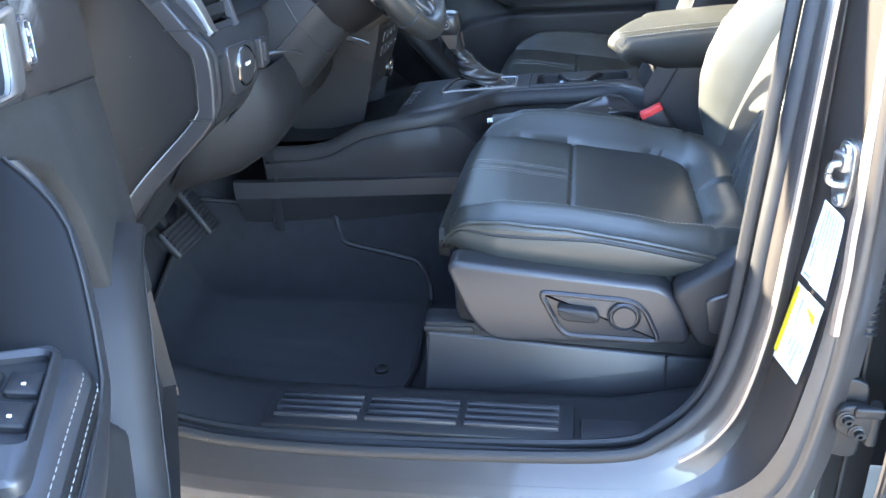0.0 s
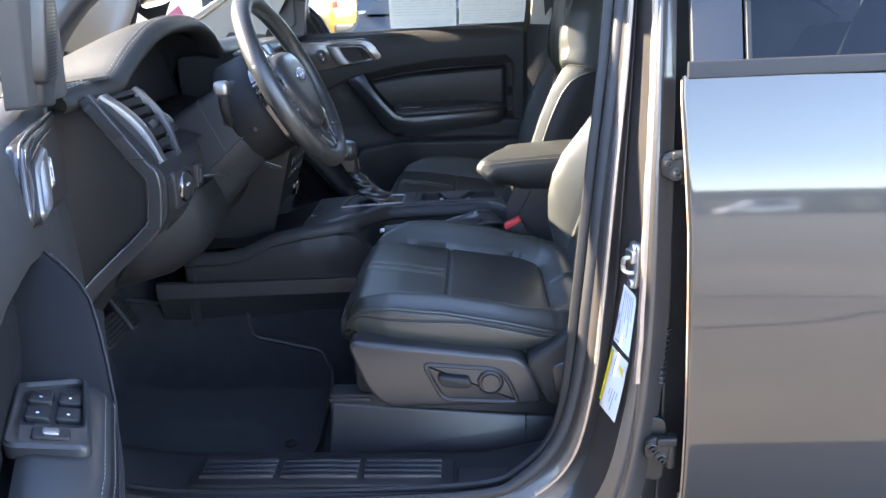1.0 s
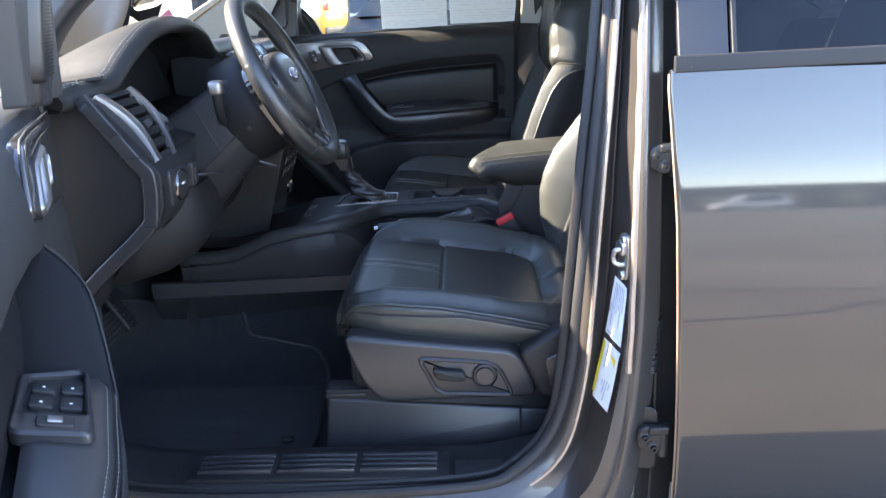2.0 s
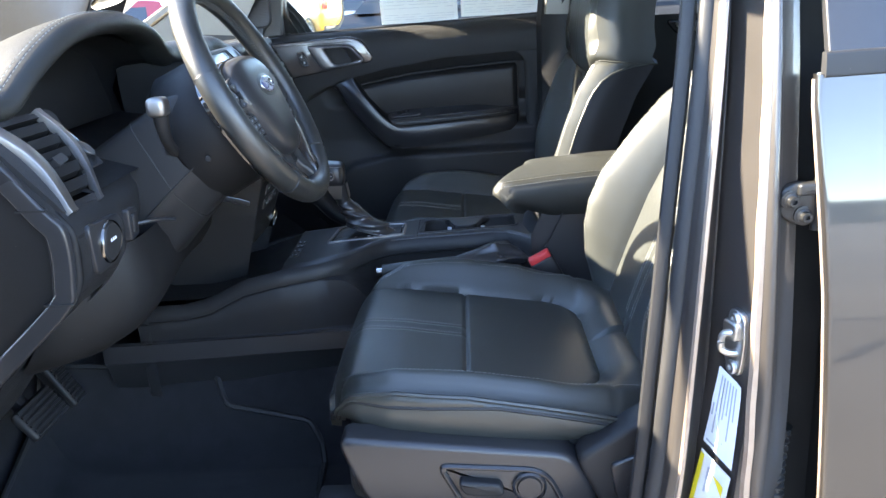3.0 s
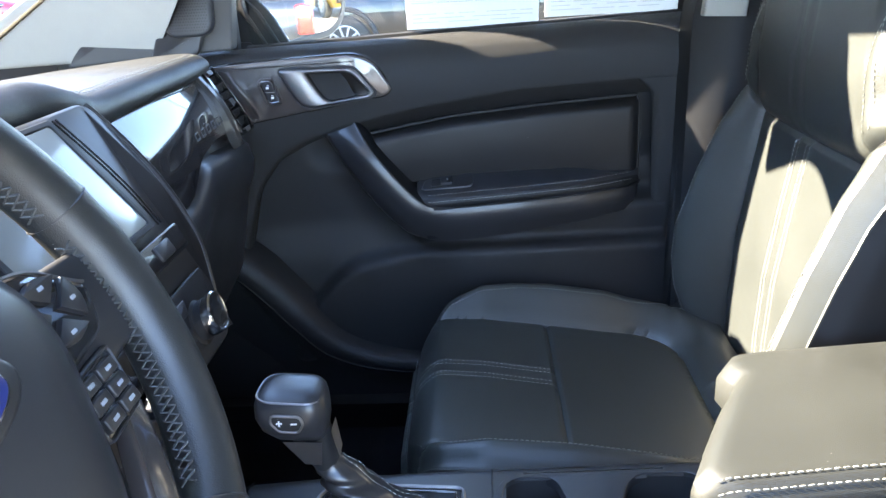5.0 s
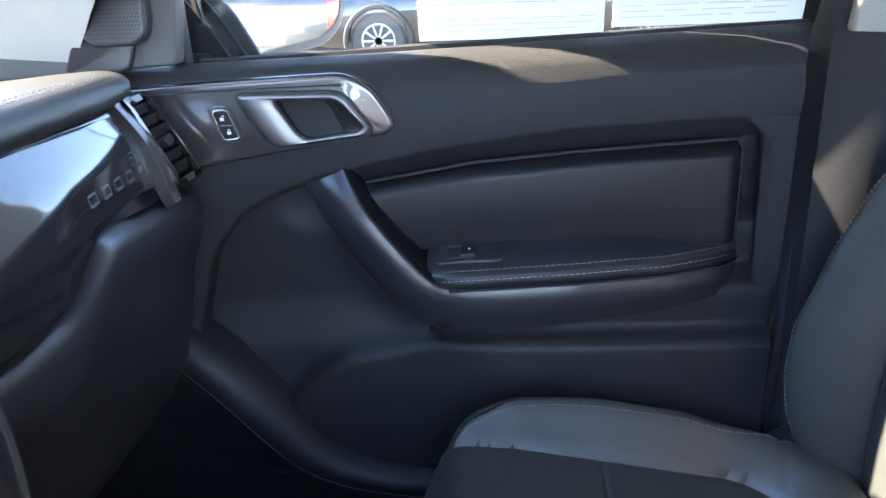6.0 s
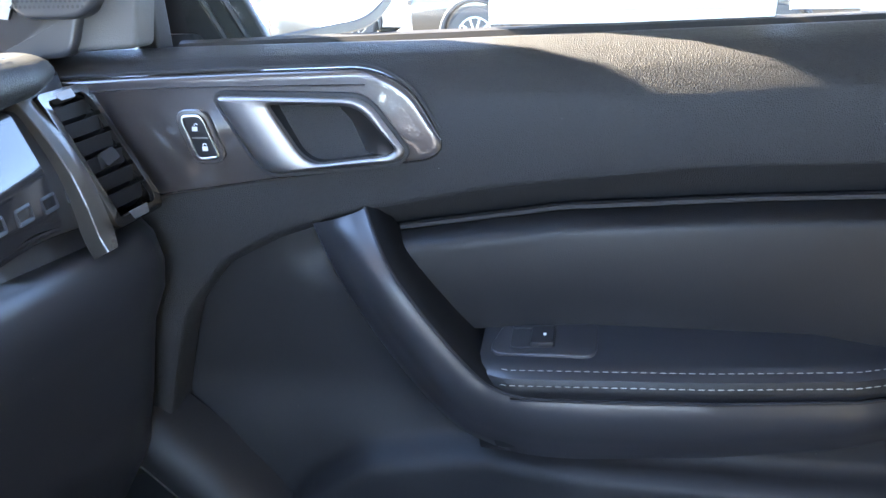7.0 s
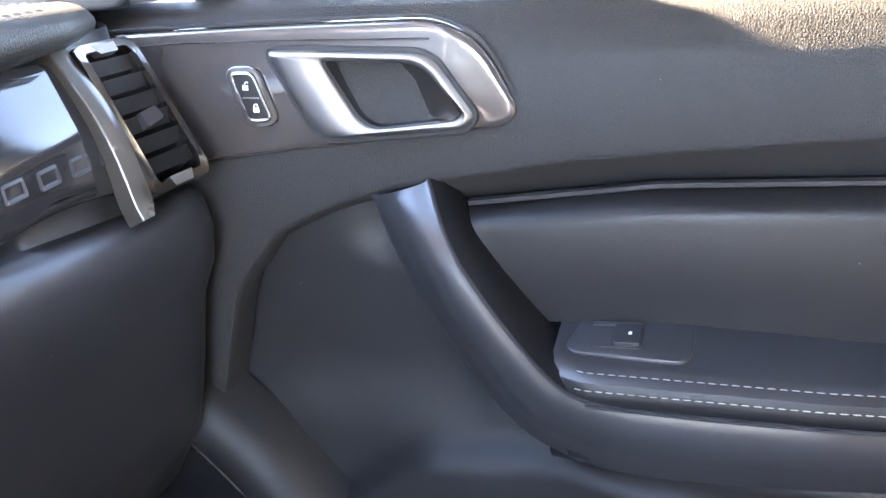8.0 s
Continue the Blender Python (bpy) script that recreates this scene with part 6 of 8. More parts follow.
def passenger_body():
    rows = []
    for y in np.linspace(0.80, 1.405, 44):
        zt = interp(y, [0.80, 0.96, 1.03, 1.10, 1.25, 1.42], [1.095, 1.085, 1.088, 1.128, 1.115, 1.115])
        swell = -0.035 + 0.012 * math.sin(math.pi * (y - 0.8) / 0.62)
        end = 0.10 * smoothstep(1.28, 1.405, y) ** 2
        rows.append([Vector((x + swell - end, y, z)) for x, z in ((-0.50, 1.235), (-0.492, 1.19), (-0.462, zt + 0.004), (-0.447, zt), (-0.437, zt - 0.010), (-0.432, zt - 0.030), (-0.436, zt - 0.055), (-0.450, 1.03), (-0.462, 0.97), (-0.478, 0.90), (-0.51, 0.845), (-0.58, 0.82), (-0.75, 0.81), (-0.95, 0.80))])
    return quads(rows)


part("glove_box", passenger_body(), SATIN, dash, "hard black glove box and lower fascia", smooth=50)

# centre stack on a slope that leans towards the cabin
S0, S1 = Vector((-0.487, 0, 1.256)), Vector((-0.386, 0, 1.101))
slope = (S1 - S0).normalized()
s_n = Vector((-slope.z, 0, slope.x))
if s_n.x < 0:
    s_n = -s_n
st3 = lambda a, b, h: Vector((0, a, 0)) + S0 + slope * b + s_n * (h + 0.010 * math.sin(math.pi * min(1, max(0, b / 0.24))) - 0.018 * smoothstep(0.16, 0.25, b))
stack = part("stack_frame", slab(round_poly([(0.565, 0.0), (0.850, 0.0), (0.846, 0.10), (0.826, 0.185), (0.806, 0.262), (0.59, 0.262), (0.575, 0.185)], [0.02, 0.02, 0.04, 0.03, 0.02, 0.02, 0.03], 5), st3, -0.05, 0.006, 0.005, 4), STACK, dash, "dark brown satin centre stack", smooth=50)
part("stack_edge", tube([st3(a, b, 0.004) for a, b in smooth_path([(0.848, 0.004), (0.850, 0.06), (0.844, 0.12), (0.826, 0.185), (0.806, 0.258)], 6)], 0.0035, 8, up=(0, 1, 0)), STACK, stack)
for a0 in (0.777, 0.783):
    part("stack_groove", tube([st3(a0 + 0.004 * smoothstep(0.0, 0.10, b), b, 0.0062) for b in np.linspace(0.008, 0.135, 14)], 0.0010, 5, up=(0, 1, 0)), PIANO_BLACK, stack)
part("touch_screen", slab(round_poly([(0.590, 0.012), (0.762, 0.012), (0.764, 0.128), (0.588, 0.128)], 0.004, 3), st3, 0.004, 0.0085, 0.001), SCREEN, stack, "glossy touch screen coloured grey for the seats it reflects")
part("screen_border", ring_slab(round_poly([(0.583, 0.006), (0.769, 0.006), (0.771, 0.134), (0.581, 0.134)], 0.005, 3), round_poly([(0.590, 0.012), (0.762, 0.012), (0.764, 0.128), (0.588, 0.128)], 0.004, 3), st3, 0.004, 0.0095, 0.001), RUBBER, stack)
part("hazard_plate", slab(round_poly([(0.60, 0.142), (0.805, 0.142), (0.80, 0.168), (0.60, 0.168)], 0.006), st3, 0.004, 0.0085, 0.002), PIANO, stack)
part("hazard_button", slab(round_poly([(0.740, 0.148), (0.770, 0.148), (0.770, 0.163), (0.740, 0.163)], 0.002), st3, 0.007, 0.0110, 0.0015), SATIN, stack, "hazard button")
part("control_plate", slab(round_poly([(0.60, 0.190), (0.80, 0.190), (0.795, 0.250), (0.60, 0.250)], 0.008), st3, 0.003, 0.008, 0.002), HARD, stack)
for k, a in enumerate((0.625, 0.655, 0.685, 0.715)):
    part("button", slab(round_poly([(a, 0.200), (a + 0.024, 0.200), (a + 0.024, 0.214), (a, 0.214)], 0.002), st3, 0.006, 0.0105, 0.0015), SATIN, stack)
    part("button", slab(round_poly([(a, 0.224), (a + 0.024, 0.224), (a + 0.024, 0.238), (a, 0.238)], 0.002), st3, 0.006, 0.0105, 0.0015), SATIN, stack)
for a in (0.612, 0.753):
    part("rotary_knob", lathe([(0.021, 0.004), (0.021, 0.010), (0.018, 0.012), (0.018, 0.030), (0.0165, 0.032), (0.002, 0.032)], lambda p, q, h: st3(a + p, 0.229 + q, h), 24), HARD, stack)
    part("knob_ring", lathe([(0.0186, 0.022), (0.0190, 0.026), (0.0188, 0.031), (0.0170, 0.033), (0.0160, 0.0325)], lambda p, q, h: st3(a + p, 0.229 + q, h), 24), BRIGHT, stack)
low3 = lambda a, b, h: Vector((-0.380 - 0.30 * b + h, a, 1.043 - b))
lower = part("climate_panel", slab(round_poly([(0.588, 0.0), (0.802, 0.0), (0.795, 0.10), (0.770, 0.165), (0.620, 0.165), (0.595, 0.10)], 0.02, 5), low3, -0.06, 0.004, 0.004, 3), HARD, dash, "climate control panel")
for r in range(3):
    for k in range(4):
        part("button", slab(round_poly([(0.640 + k * 0.036, 0.018 + r * 0.030), (0.668 + k * 0.036, 0.018 + r * 0.030), (0.668 + k * 0.036, 0.038 + r * 0.030), (0.640 + k * 0.036, 0.038 + r * 0.030)], 0.003), low3, 0.002, 0.0075, 0.002), SATIN, lower)
        part("button_mark", slab(round_poly([(0.650 + k * 0.036, 0.026 + r * 0.030), (0.659 + k * 0.036, 0.026 + r * 0.030), (0.659 + k * 0.036, 0.029 + r * 0.030), (0.650 + k * 0.036, 0.029 + r * 0.030)], 0.0005, 1), low3, 0.0074, 0.0080, 0.0001, 1), MARK, lower)
part("start_ring", lathe([(0.021, 0.0), (0.021, 0.006), (0.018, 0.008), (0.0165, 0.005)], lambda p, q, h: low3(0.765 + p, 0.150 + q, h + 0.003), 28), BRIGHT, lower, "bright ring round the start button")
part("start_button", lathe([(0.0165, 0.0), (0.0165, 0.006), (0.0145, 0.0075), (0.002, 0.0075)], lambda p, q, h: low3(0.765 + p, 0.150 + q, h + 0.003), 28), SATIN, lower)
part("stack_flank", quads([[Vector((x, y, z)) for x in (x0, -0.62)] for y, x0, z in ((0.568, -0.487, 1.25), (0.578, -0.39, 1.10), (0.588, -0.385, 1.04), (0.60, -0.42, 0.90), (0.61, -0.45, 0.80))]), HARD, dash)
part("stack_flank", quads([[Vector((x, y, z)) for x in (x0, -0.62)] for y, x0, z in ((0.846, -0.487, 1.25), (0.826, -0.39, 1.10), (0.80, -0.385, 1.04), (0.79, -0.42, 0.90), (0.78, -0.45, 0.80))]), HARD, dash)

# ---- steering column and wheel ----
column = thing("steering_column", (-0.42, 0.30, 1.05), "black steering column shroud with stalks", "steering column")
WC, WA, WB = Vector((-0.3035, 0.3355, 1.2125)), radians(26.3), radians(0.8)
wn = Vector((math.cos(WA) * math.cos(WB), math.cos(WA) * math.sin(WB), math.sin(WA)))
wu = Vector((0, 0, 1)).cross(wn).normalized()
wv = wn.cross(wu)
w3 = lambda a, b, h: WC + wu * a + wv * b + wn * h
secs = []
for h, hw, hh, drop in ((-0.040, 0.058, 0.052, 0.0), (-0.055, 0.078, 0.068, 0.004), (-0.10, 0.092, 0.078, 0.012), (-0.16, 0.098, 0.086, 0.024), (-0.26, 0.100, 0.100, 0.045)):
    secs.append([w3(a, b - drop, h) for a, b in round_poly([(-hw, hh * 0.9), (hw, hh * 0.9), (hw * 1.05, -hh * 0.5), (hw * 0.6, -hh * 1.12), (-hw * 0.6, -hh * 1.12), (-hw * 1.05, -hh * 0.5)], 0.020, 5)])
part("shroud", quads(secs, loop=True, caps=True), HARD, column, smooth=60)
part("hub_collar", lathe([(0.050, -0.034), (0.086, -0.038), (0.098, -0.048), (0.103, -0.066), (0.105, -0.118), (0.101, -0.124), (0.090, -0.126)], lambda p, q, h: w3(p, q - 0.012, h), 44), LOWER, column, "", 60)
part("shroud_joint", tube([secs[3][k] for k in range(len(secs[3]))], 0.0014, 6, closed=True), RUBBER, column)
for s in (-1, 1):
    part("shroud_seam", tube([w3(s * hw * 1.045, b - drop, h) for h, hw, b, drop in ((-0.10, 0.092, -0.030, 0.012), (-0.16, 0.098, -0.034, 0.024), (-0.255, 0.100, -0.040, 0.045))], 0.0016, 6), RUBBER, column)
    part("collar_screw", lathe([(0.0045, 0.0), (0.0042, 0.0016), (0.001, 0.0018)], lambda p, q, h: w3(s * (0.1035 + h), q - 0.045, -0.085 + p), 12), SATIN, column)
boot = part("stalk_boot", slab(round_poly([(-0.026, -0.016), (0.018, -0.026), (0.026, 0.016), (-0.018, 0.026)], 0.006), lambda a, b, h: Vector((-0.405 + a, 0.2455 - h, 1.156 + b)), -0.02, 0.006, 0.003), SATIN, column)
part("stalk_gaiter", rbox(-0.422, -0.390, 0.232, 0.250, 1.140, 1.170, 0.006, 2), RUBBER, boot)
part("turn_stalk", tube(smooth_path([(-0.405, 0.235, 1.145), (-0.402, 0.205, 1.165), (-0.398, 0.185, 1.190), (-0.394, 0.175, 1.215)], 6), 0.0085, 10, scale=lambda t: 0.8 + 0.5 * t), HARD, column, "black turn signal stalk")
part("stalk_end", rbox(-0.408, -0.382, 0.158, 0.186, 1.206, 1.232, 0.007, 3), CHROME, column, "satin grey end of the stalk")
part("wiper_stalk", tube(smooth_path([(-0.405, 0.365, 1.165), (-0.402, 0.40, 1.175), (-0.398, 0.45, 1.185), (-0.395, 0.475, 1.19)], 6), 0.0085, 10), HARD, column)
part("key_barrel", lathe([(0.017, 0.0), (0.017, 0.012), (0.013, 0.014), (0.012, 0.006)], lambda p, q, h: Vector((-0.372 + h, 0.405 + p, 1.075 + q)), 20), BRIGHT, column, "bright lock barrel ring")
part("tilt_lever", tube(smooth_path([(-0.40, 0.36, 1.045), (-0.375, 0.385, 1.030), (-0.36, 0.40, 1.020)], 5), 0.005, 8), SATIN, column)

wheel = thing("steering_wheel", WC, "black leather steering wheel with silver spoke trim and blue oval badge", "steering wheel")
RIM_R, RIM_T = 0.1712, 0.0172
ring = [w3(RIM_R * math.cos(q), RIM_R * math.sin(q), 0.0) for q in np.linspace(0, 2 * math.pi, 96, endpoint=False)]


def rim_mesh():
    rows = []
    for k in range(96):
        q = 2 * math.pi * k / 96
        fat = 1.0 + 0.10 * math.exp(-((math.sin(q) - 0.25) / 0.25) ** 2)
        rows.append([w3((RIM_R + RIM_T * fat * math.cos(p)) * math.cos(q), (RIM_R + RIM_T * fat * math.cos(p)) * math.sin(q), RIM_T * 1.08 * math.sin(p)) for p in np.linspace(0, 2 * math.pi, 18, endpoint=False)])
    rows.append(rows[0])
    bm = quads(rows, loop=True)
    bmesh.ops.remove_doubles(bm, verts=bm.verts, dist=1e-6)
    return bm


rim_ob = part("rim", rim_mesh(), WHEEL_HIDE, wheel, "black leather rim", smooth=80)
for q in (0.28, math.pi - 0.28, -0.85, math.pi + 0.85):
    part("rim_seam", tube([w3((RIM_R + 1.06 * RIM_T * math.cos(p)) * math.cos(q), (RIM_R + 1.06 * RIM_T * math.cos(p)) * math.sin(q), 1.10 * RIM_T * math.sin(p)) for p in np.linspace(0, 2 * math.pi, 20, endpoint=False)], 0.0008, 5, closed=True), SATIN, rim_ob)
# cross stitching on the inner side of the rim
bm = bmesh.new()
pieces = []
for a0, a1 in ((0.32, math.pi - 0.32), (-0.78, 0.20), (math.pi - 0.20, math.pi + 0.78)):
    n = int((a1 - a0) * RIM_R / 0.0058)
    for k in range(n):
        q0, q1 = a0 + (a1 - a0) * k / n, a0 + (a1 - a0) * (k + 1) / n
        for s in (-1, 1):
            pa, pb = math.pi - s * 0.27, math.pi + s * 0.27
            r0, r1 = RIM_R + 1.09 * RIM_T * math.cos(pa), RIM_R + 1.09 * RIM_T * math.cos(pb)
            A = w3(r0 * math.cos(q0), r0 * math.sin(q0), 1.10 * RIM_T * math.sin(pa))
            B = w3(r1 * math.cos(q1), r1 * math.sin(q1), 1.10 * RIM_T * math.sin(pb))
            pieces.append(tube([A, (A + B) / 2 - (((A + B) / 2) - WC).normalized() * 0.0010, B], 0.00075, 4))
part("cross_stitching", join(*pieces), DARK_THREAD, rim_ob, "grey cross stitching", 0)

def hub3(a, b, h):
    """Hub coordinates: the cover sits a little low and deep, and its spokes run out level with the rim."""
    k = 1.0 - smoothstep(0.11, 0.16, math.hypot(a, b))
    return w3(a * (1 + 0.13 * k), b + (0.08 * b - 0.011) * k, h - 0.016 * k)


hub_line = smooth_path([(0.0, 0.066), (0.050, 0.062), (0.078, 0.044), (0.084, 0.010), (0.070, -0.030), (0.052, -0.066), (0.028, -0.084), (0.0, -0.088), (-0.028, -0.084), (-0.052, -0.066), (-0.070, -0.030), (-0.084, 0.010), (-0.078, 0.044), (-0.050, 0.062)], 5, closed=True)
hub_line = [(p.x, p.y) for p in hub_line]
rows = []
for h, o in ((-0.045, 0.006), (0.008, 0.0), (0.020, 0.001), (0.027, 0.006), (0.032, 0.016), (0.0355, 0.030), (0.0365, 0.045)):
    rows.append([hub3(a * (1 - o / 0.09), b * (1 - o / 0.085), h) for a, b in hub_line])
hub = part("airbag_cover", quads(rows, loop=True, caps=True), SATIN, wheel, "soft black airbag cover", smooth=70)
oval = [(0.030 * math.cos(q), 0.0137 + 0.0125 * math.sin(q)) for q in np.linspace(0, 2 * math.pi, 32, endpoint=False)]
part("badge_dish", slab([(1.35 * a, 0.0137 + 1.5 * (b - 0.0137)) for a, b in oval], hub3, 0.028, 0.0372, 0.004), SATIN, hub)
part("badge_rim", slab(oval, hub3, 0.034, 0.0395, 0.0015), BRIGHT, hub, "chrome rim of the badge")
part("badge_face", slab(inset(oval, 0.0016), hub3, 0.038, 0.0402, 0.0008), BLUE, hub, "blue enamel oval")
sw = [Vector((0.020 * math.cos(q), 0.0137 + 0.0055 * math.sin(2 * q), 0)) for q in np.linspace(-2.6, 2.6, 30)]
part("badge_scroll", tube([hub3(p.x, p.y, 0.0403) for p in sw], 0.0009, 5), BRIGHT, hub)
for a, b in ((-0.004, -0.028), (0.006, -0.028), (-0.001, -0.040)):
    part("emboss_mark", slab(round_poly([(a - 0.003, b - 0.0015), (a + 0.003, b - 0.0015), (a + 0.003, b + 0.0015), (a - 0.003, b + 0.0015)], 0.0005, 2), hub3, 0.030, 0.0364, 0.0003), HARD, hub)
# gloss backing plate behind the cover, down to the two lower spokes
back_plate = smooth_path([(0.0, 0.070), (0.058, 0.066), (0.090, 0.046), (0.098, 0.012), (0.084, -0.036), (0.066, -0.078), (0.040, -0.100), (0.0, -0.104), (-0.040, -0.100), (-0.066, -0.078), (-0.084, -0.036), (-0.098, 0.012), (-0.090, 0.046), (-0.058, 0.066)], 4, closed=True)
part("backing_plate", slab([(p.x, p.y) for p in back_plate], hub3, -0.030, 0.012, 0.006), PIANO_BLACK, wheel, "gloss black surround of the cover", smooth=60)
for s in (-1, 1):
    # side spokes with their switch packs
    sp = [hub3(s * a, b, h) for a, b, h in ((0.055, 0.010, 0.004), (0.095, 0.006, 0.006), (0.135, 0.002, 0.002), (0.166, -0.002, -0.002))]
    spoke = part("spoke", sweep(sp, round_poly([(-0.034, -0.008), (0.034, -0.008), (0.034, 0.008), (-0.034, 0.008)], 0.007, 4), up=wn, scale=lambda t: 1.0 - 0.22 * t), SATIN, wheel)
    pack = round_poly([(s * 0.066, 0.042), (s * 0.098, 0.040), (s * 0.128, 0.016), (s * 0.118, -0.006), (s * 0.080, -0.010), (s * 0.070, 0.010)], 0.007, 4)
    part("switch_pack", slab(pack, hub3, 0.004, 0.0175, 0.004), PIANO_BLACK, spoke, "gloss black switch pack")
    part("pack_edge", tube([hub3(s * a, b, 0.0172) for a, b in smooth_path([(0.070, 0.014), (0.067, 0.040), (0.097, 0.0385), (0.125, 0.017)], 5)], 0.0011, 5), CHROME, spoke, "thin satin edge of the pack")
    # four-way pad cut into wedges
    px, pb = 0.094, 0.017
    for k in range(4):
        q0 = math.pi / 4 + k * math.pi / 2
        wedge = [(s * (px + 0.004 * math.cos(q0 + math.pi / 4)), pb + 0.004 * math.sin(q0 + math.pi / 4))] + [(s * (px + 0.021 * math.cos(q)), pb + 0.017 * math.sin(q)) for q in np.linspace(q0 + 0.10, q0 + math.pi / 2 - 0.10, 6)]
        part("pad_key", slab(wedge, hub3, 0.0165, 0.0215, 0.0012, 2), SATIN, spoke)
        part("key_mark", slab(round_poly([(s * (px + 0.014 * math.cos(q0 + math.pi / 4)) - 0.002, pb + 0.012 * math.sin(q0 + math.pi / 4) - 0.001), (s * (px + 0.014 * math.cos(q0 + math.pi / 4)) + 0.002, pb + 0.012 * math.sin(q0 + math.pi / 4) - 0.001), (s * (px + 0.014 * math.cos(q0 + math.pi / 4)) + 0.002, pb + 0.012 * math.sin(q0 + math.pi / 4) + 0.001), (s * (px + 0.014 * math.cos(q0 + math.pi / 4)) - 0.002, pb + 0.012 * math.sin(q0 + math.pi / 4) + 0.001)], 0.0004, 1), hub3, 0.0213, 0.0219, 0.0001, 1), INK, spoke)
    # lower pack: a framed block of keys
    block = round_poly([(s * 0.070, -0.012), (s * 0.112, -0.010), (s * 0.106, -0.043), (s * 0.072, -0.045)], 0.005, 4)
    low_pack = part("switch_block", slab(block, hub3, 0.004, 0.0165, 0.003), PIANO_BLACK, spoke)
    part("block_frame", ring_slab(block, inset(block, 0.0020), hub3, 0.010, 0.0180, 0.0008), SATIN, low_pack)
    for k in range(2):
        for j in range(3):
            a, b = s * (0.0825 + 0.0165 * k), -0.0185 - 0.0092 * j
            part("button", slab(round_poly([(a - 0.0072, b - 0.0038), (a + 0.0072, b - 0.0038), (a + 0.0072, b + 0.0038), (a - 0.0072, b + 0.0038)], 0.001, 2), hub3, 0.015, 0.0196, 0.001), SATIN, low_pack)
            part("button_mark", slab(round_poly([(a - 0.0024, b - 0.0010), (a + 0.0024, b - 0.0010), (a + 0.0024, b + 0.0010), (a - 0.0024, b + 0.0010)], 0.0003, 1), hub3, 0.0194, 0.0200, 0.0001, 1), INK, low_pack)
    # lower spokes: a black arm between a broad gloss band and a bevelled metal block
    lo = [hub3(s * a, b, h) for a, b, h in ((0.022, -0.072, 0.004), (0.030, -0.105, 0.004), (0.036, -0.140, 0.000), (0.040, -0.165, -0.002))]
    arm = part("lower_spoke", sweep(lo, round_poly([(-0.019, -0.009), (0.019, -0.009), (0.019, 0.009), (-0.019, 0.009)], 0.006, 4), up=wn), SATIN, wheel)
    band = smooth_path([(0.112, -0.030, 0.008), (0.092, -0.056, 0.014), (0.074, -0.084, 0.015), (0.058, -0.112, 0.012), (0.047, -0.138, 0.007), (0.040, -0.162, 0.001)], 5)
    wide = lambda t: 0.55 + 0.75 * math.sin(math.pi * min(1.0, 0.15 + 0.75 * t))
    part("spoke_trim", sweep([hub3(s * p.x, p.y, p.z) for p in band], round_poly([(-0.0125, -0.004), (0.0125, -0.004), (0.010, 0.0045), (-0.004, 0.006)], 0.002, 3), up=wn, scale=wide), BEZEL, arm, "gloss bronze spoke band")
    rib = smooth_path([(0.092, -0.062, 0.008), (0.080, -0.092, 0.010), (0.070, -0.122, 0.007), (0.064, -0.150, 0.002)], 5)
    part("spoke_plate", sweep([hub3(s * p.x, p.y, p.z) for p in rib], round_poly([(-0.0085, -0.004), (0.0085, -0.004), (0.006, 0.005), (-0.006, 0.004)], 0.0015, 3), up=wn), DARK_CHROME, arm, "satin metal spoke block")


# ---- centre console ----
console = thing("centre_console", (-0.15, YC, 0.5), "black centre console with cup holders and stitched armrest", "console")


def top_z(x):
    return interp(x, [-0.66, -0.55, -0.50, -0.43, -0.36, -0.25, 0.0, 0.115], [0.795, 0.795, 0.805, 0.838, 0.852, 0.862, 0.868, 0.872])


def near_edge(x):
    """Upper edge of the console towards the driver: it swings in round the parking brake."""
    return interp(x, [-0.64, -0.36, -0.30, -0.265, -0.235, -0.205, -0.188, -0.163, -0.133, -0.06, 0.06, 0.09, 0.115, 0.135], [0.520, 0.536, 0.546, 0.557, 0.575, 0.606, 0.632, 0.655, 0.664, 0.667, 0.670, 0.658, 0.630, 0.606])


def console_top():
    rows = []
    for x in np.linspace(-0.355, 0.135, 80):
        z = top_z(x)
        near = near_edge(x)
        row = []
        for t in np.linspace(0, 1, 30):
            y = near + (0.790 - near) * t
            row.append(Vector((x, y, z - 0.004 * smoothstep(0.05, 0.0, t) - 0.006 * smoothstep(0.95, 1.0, t))))
        rows.append(row)
    bm = quads(rows)
    # openings for the shift gate and the cup holders
    cut = [f for f in bm.faces if (-0.270 < f.calc_center_median().x < -0.132 and 0.688 < f.calc_center_median().y < 0.745) or (-0.084 < f.calc_center_median().x < 0.108 and 0.690 < f.calc_center_median().y < 0.763)]
    bmesh.ops.delete(bm, geom=cut, context="FACES")
    return bm


part("top_plate", console_top(), SATIN, console, "satin black console top", smooth=60)


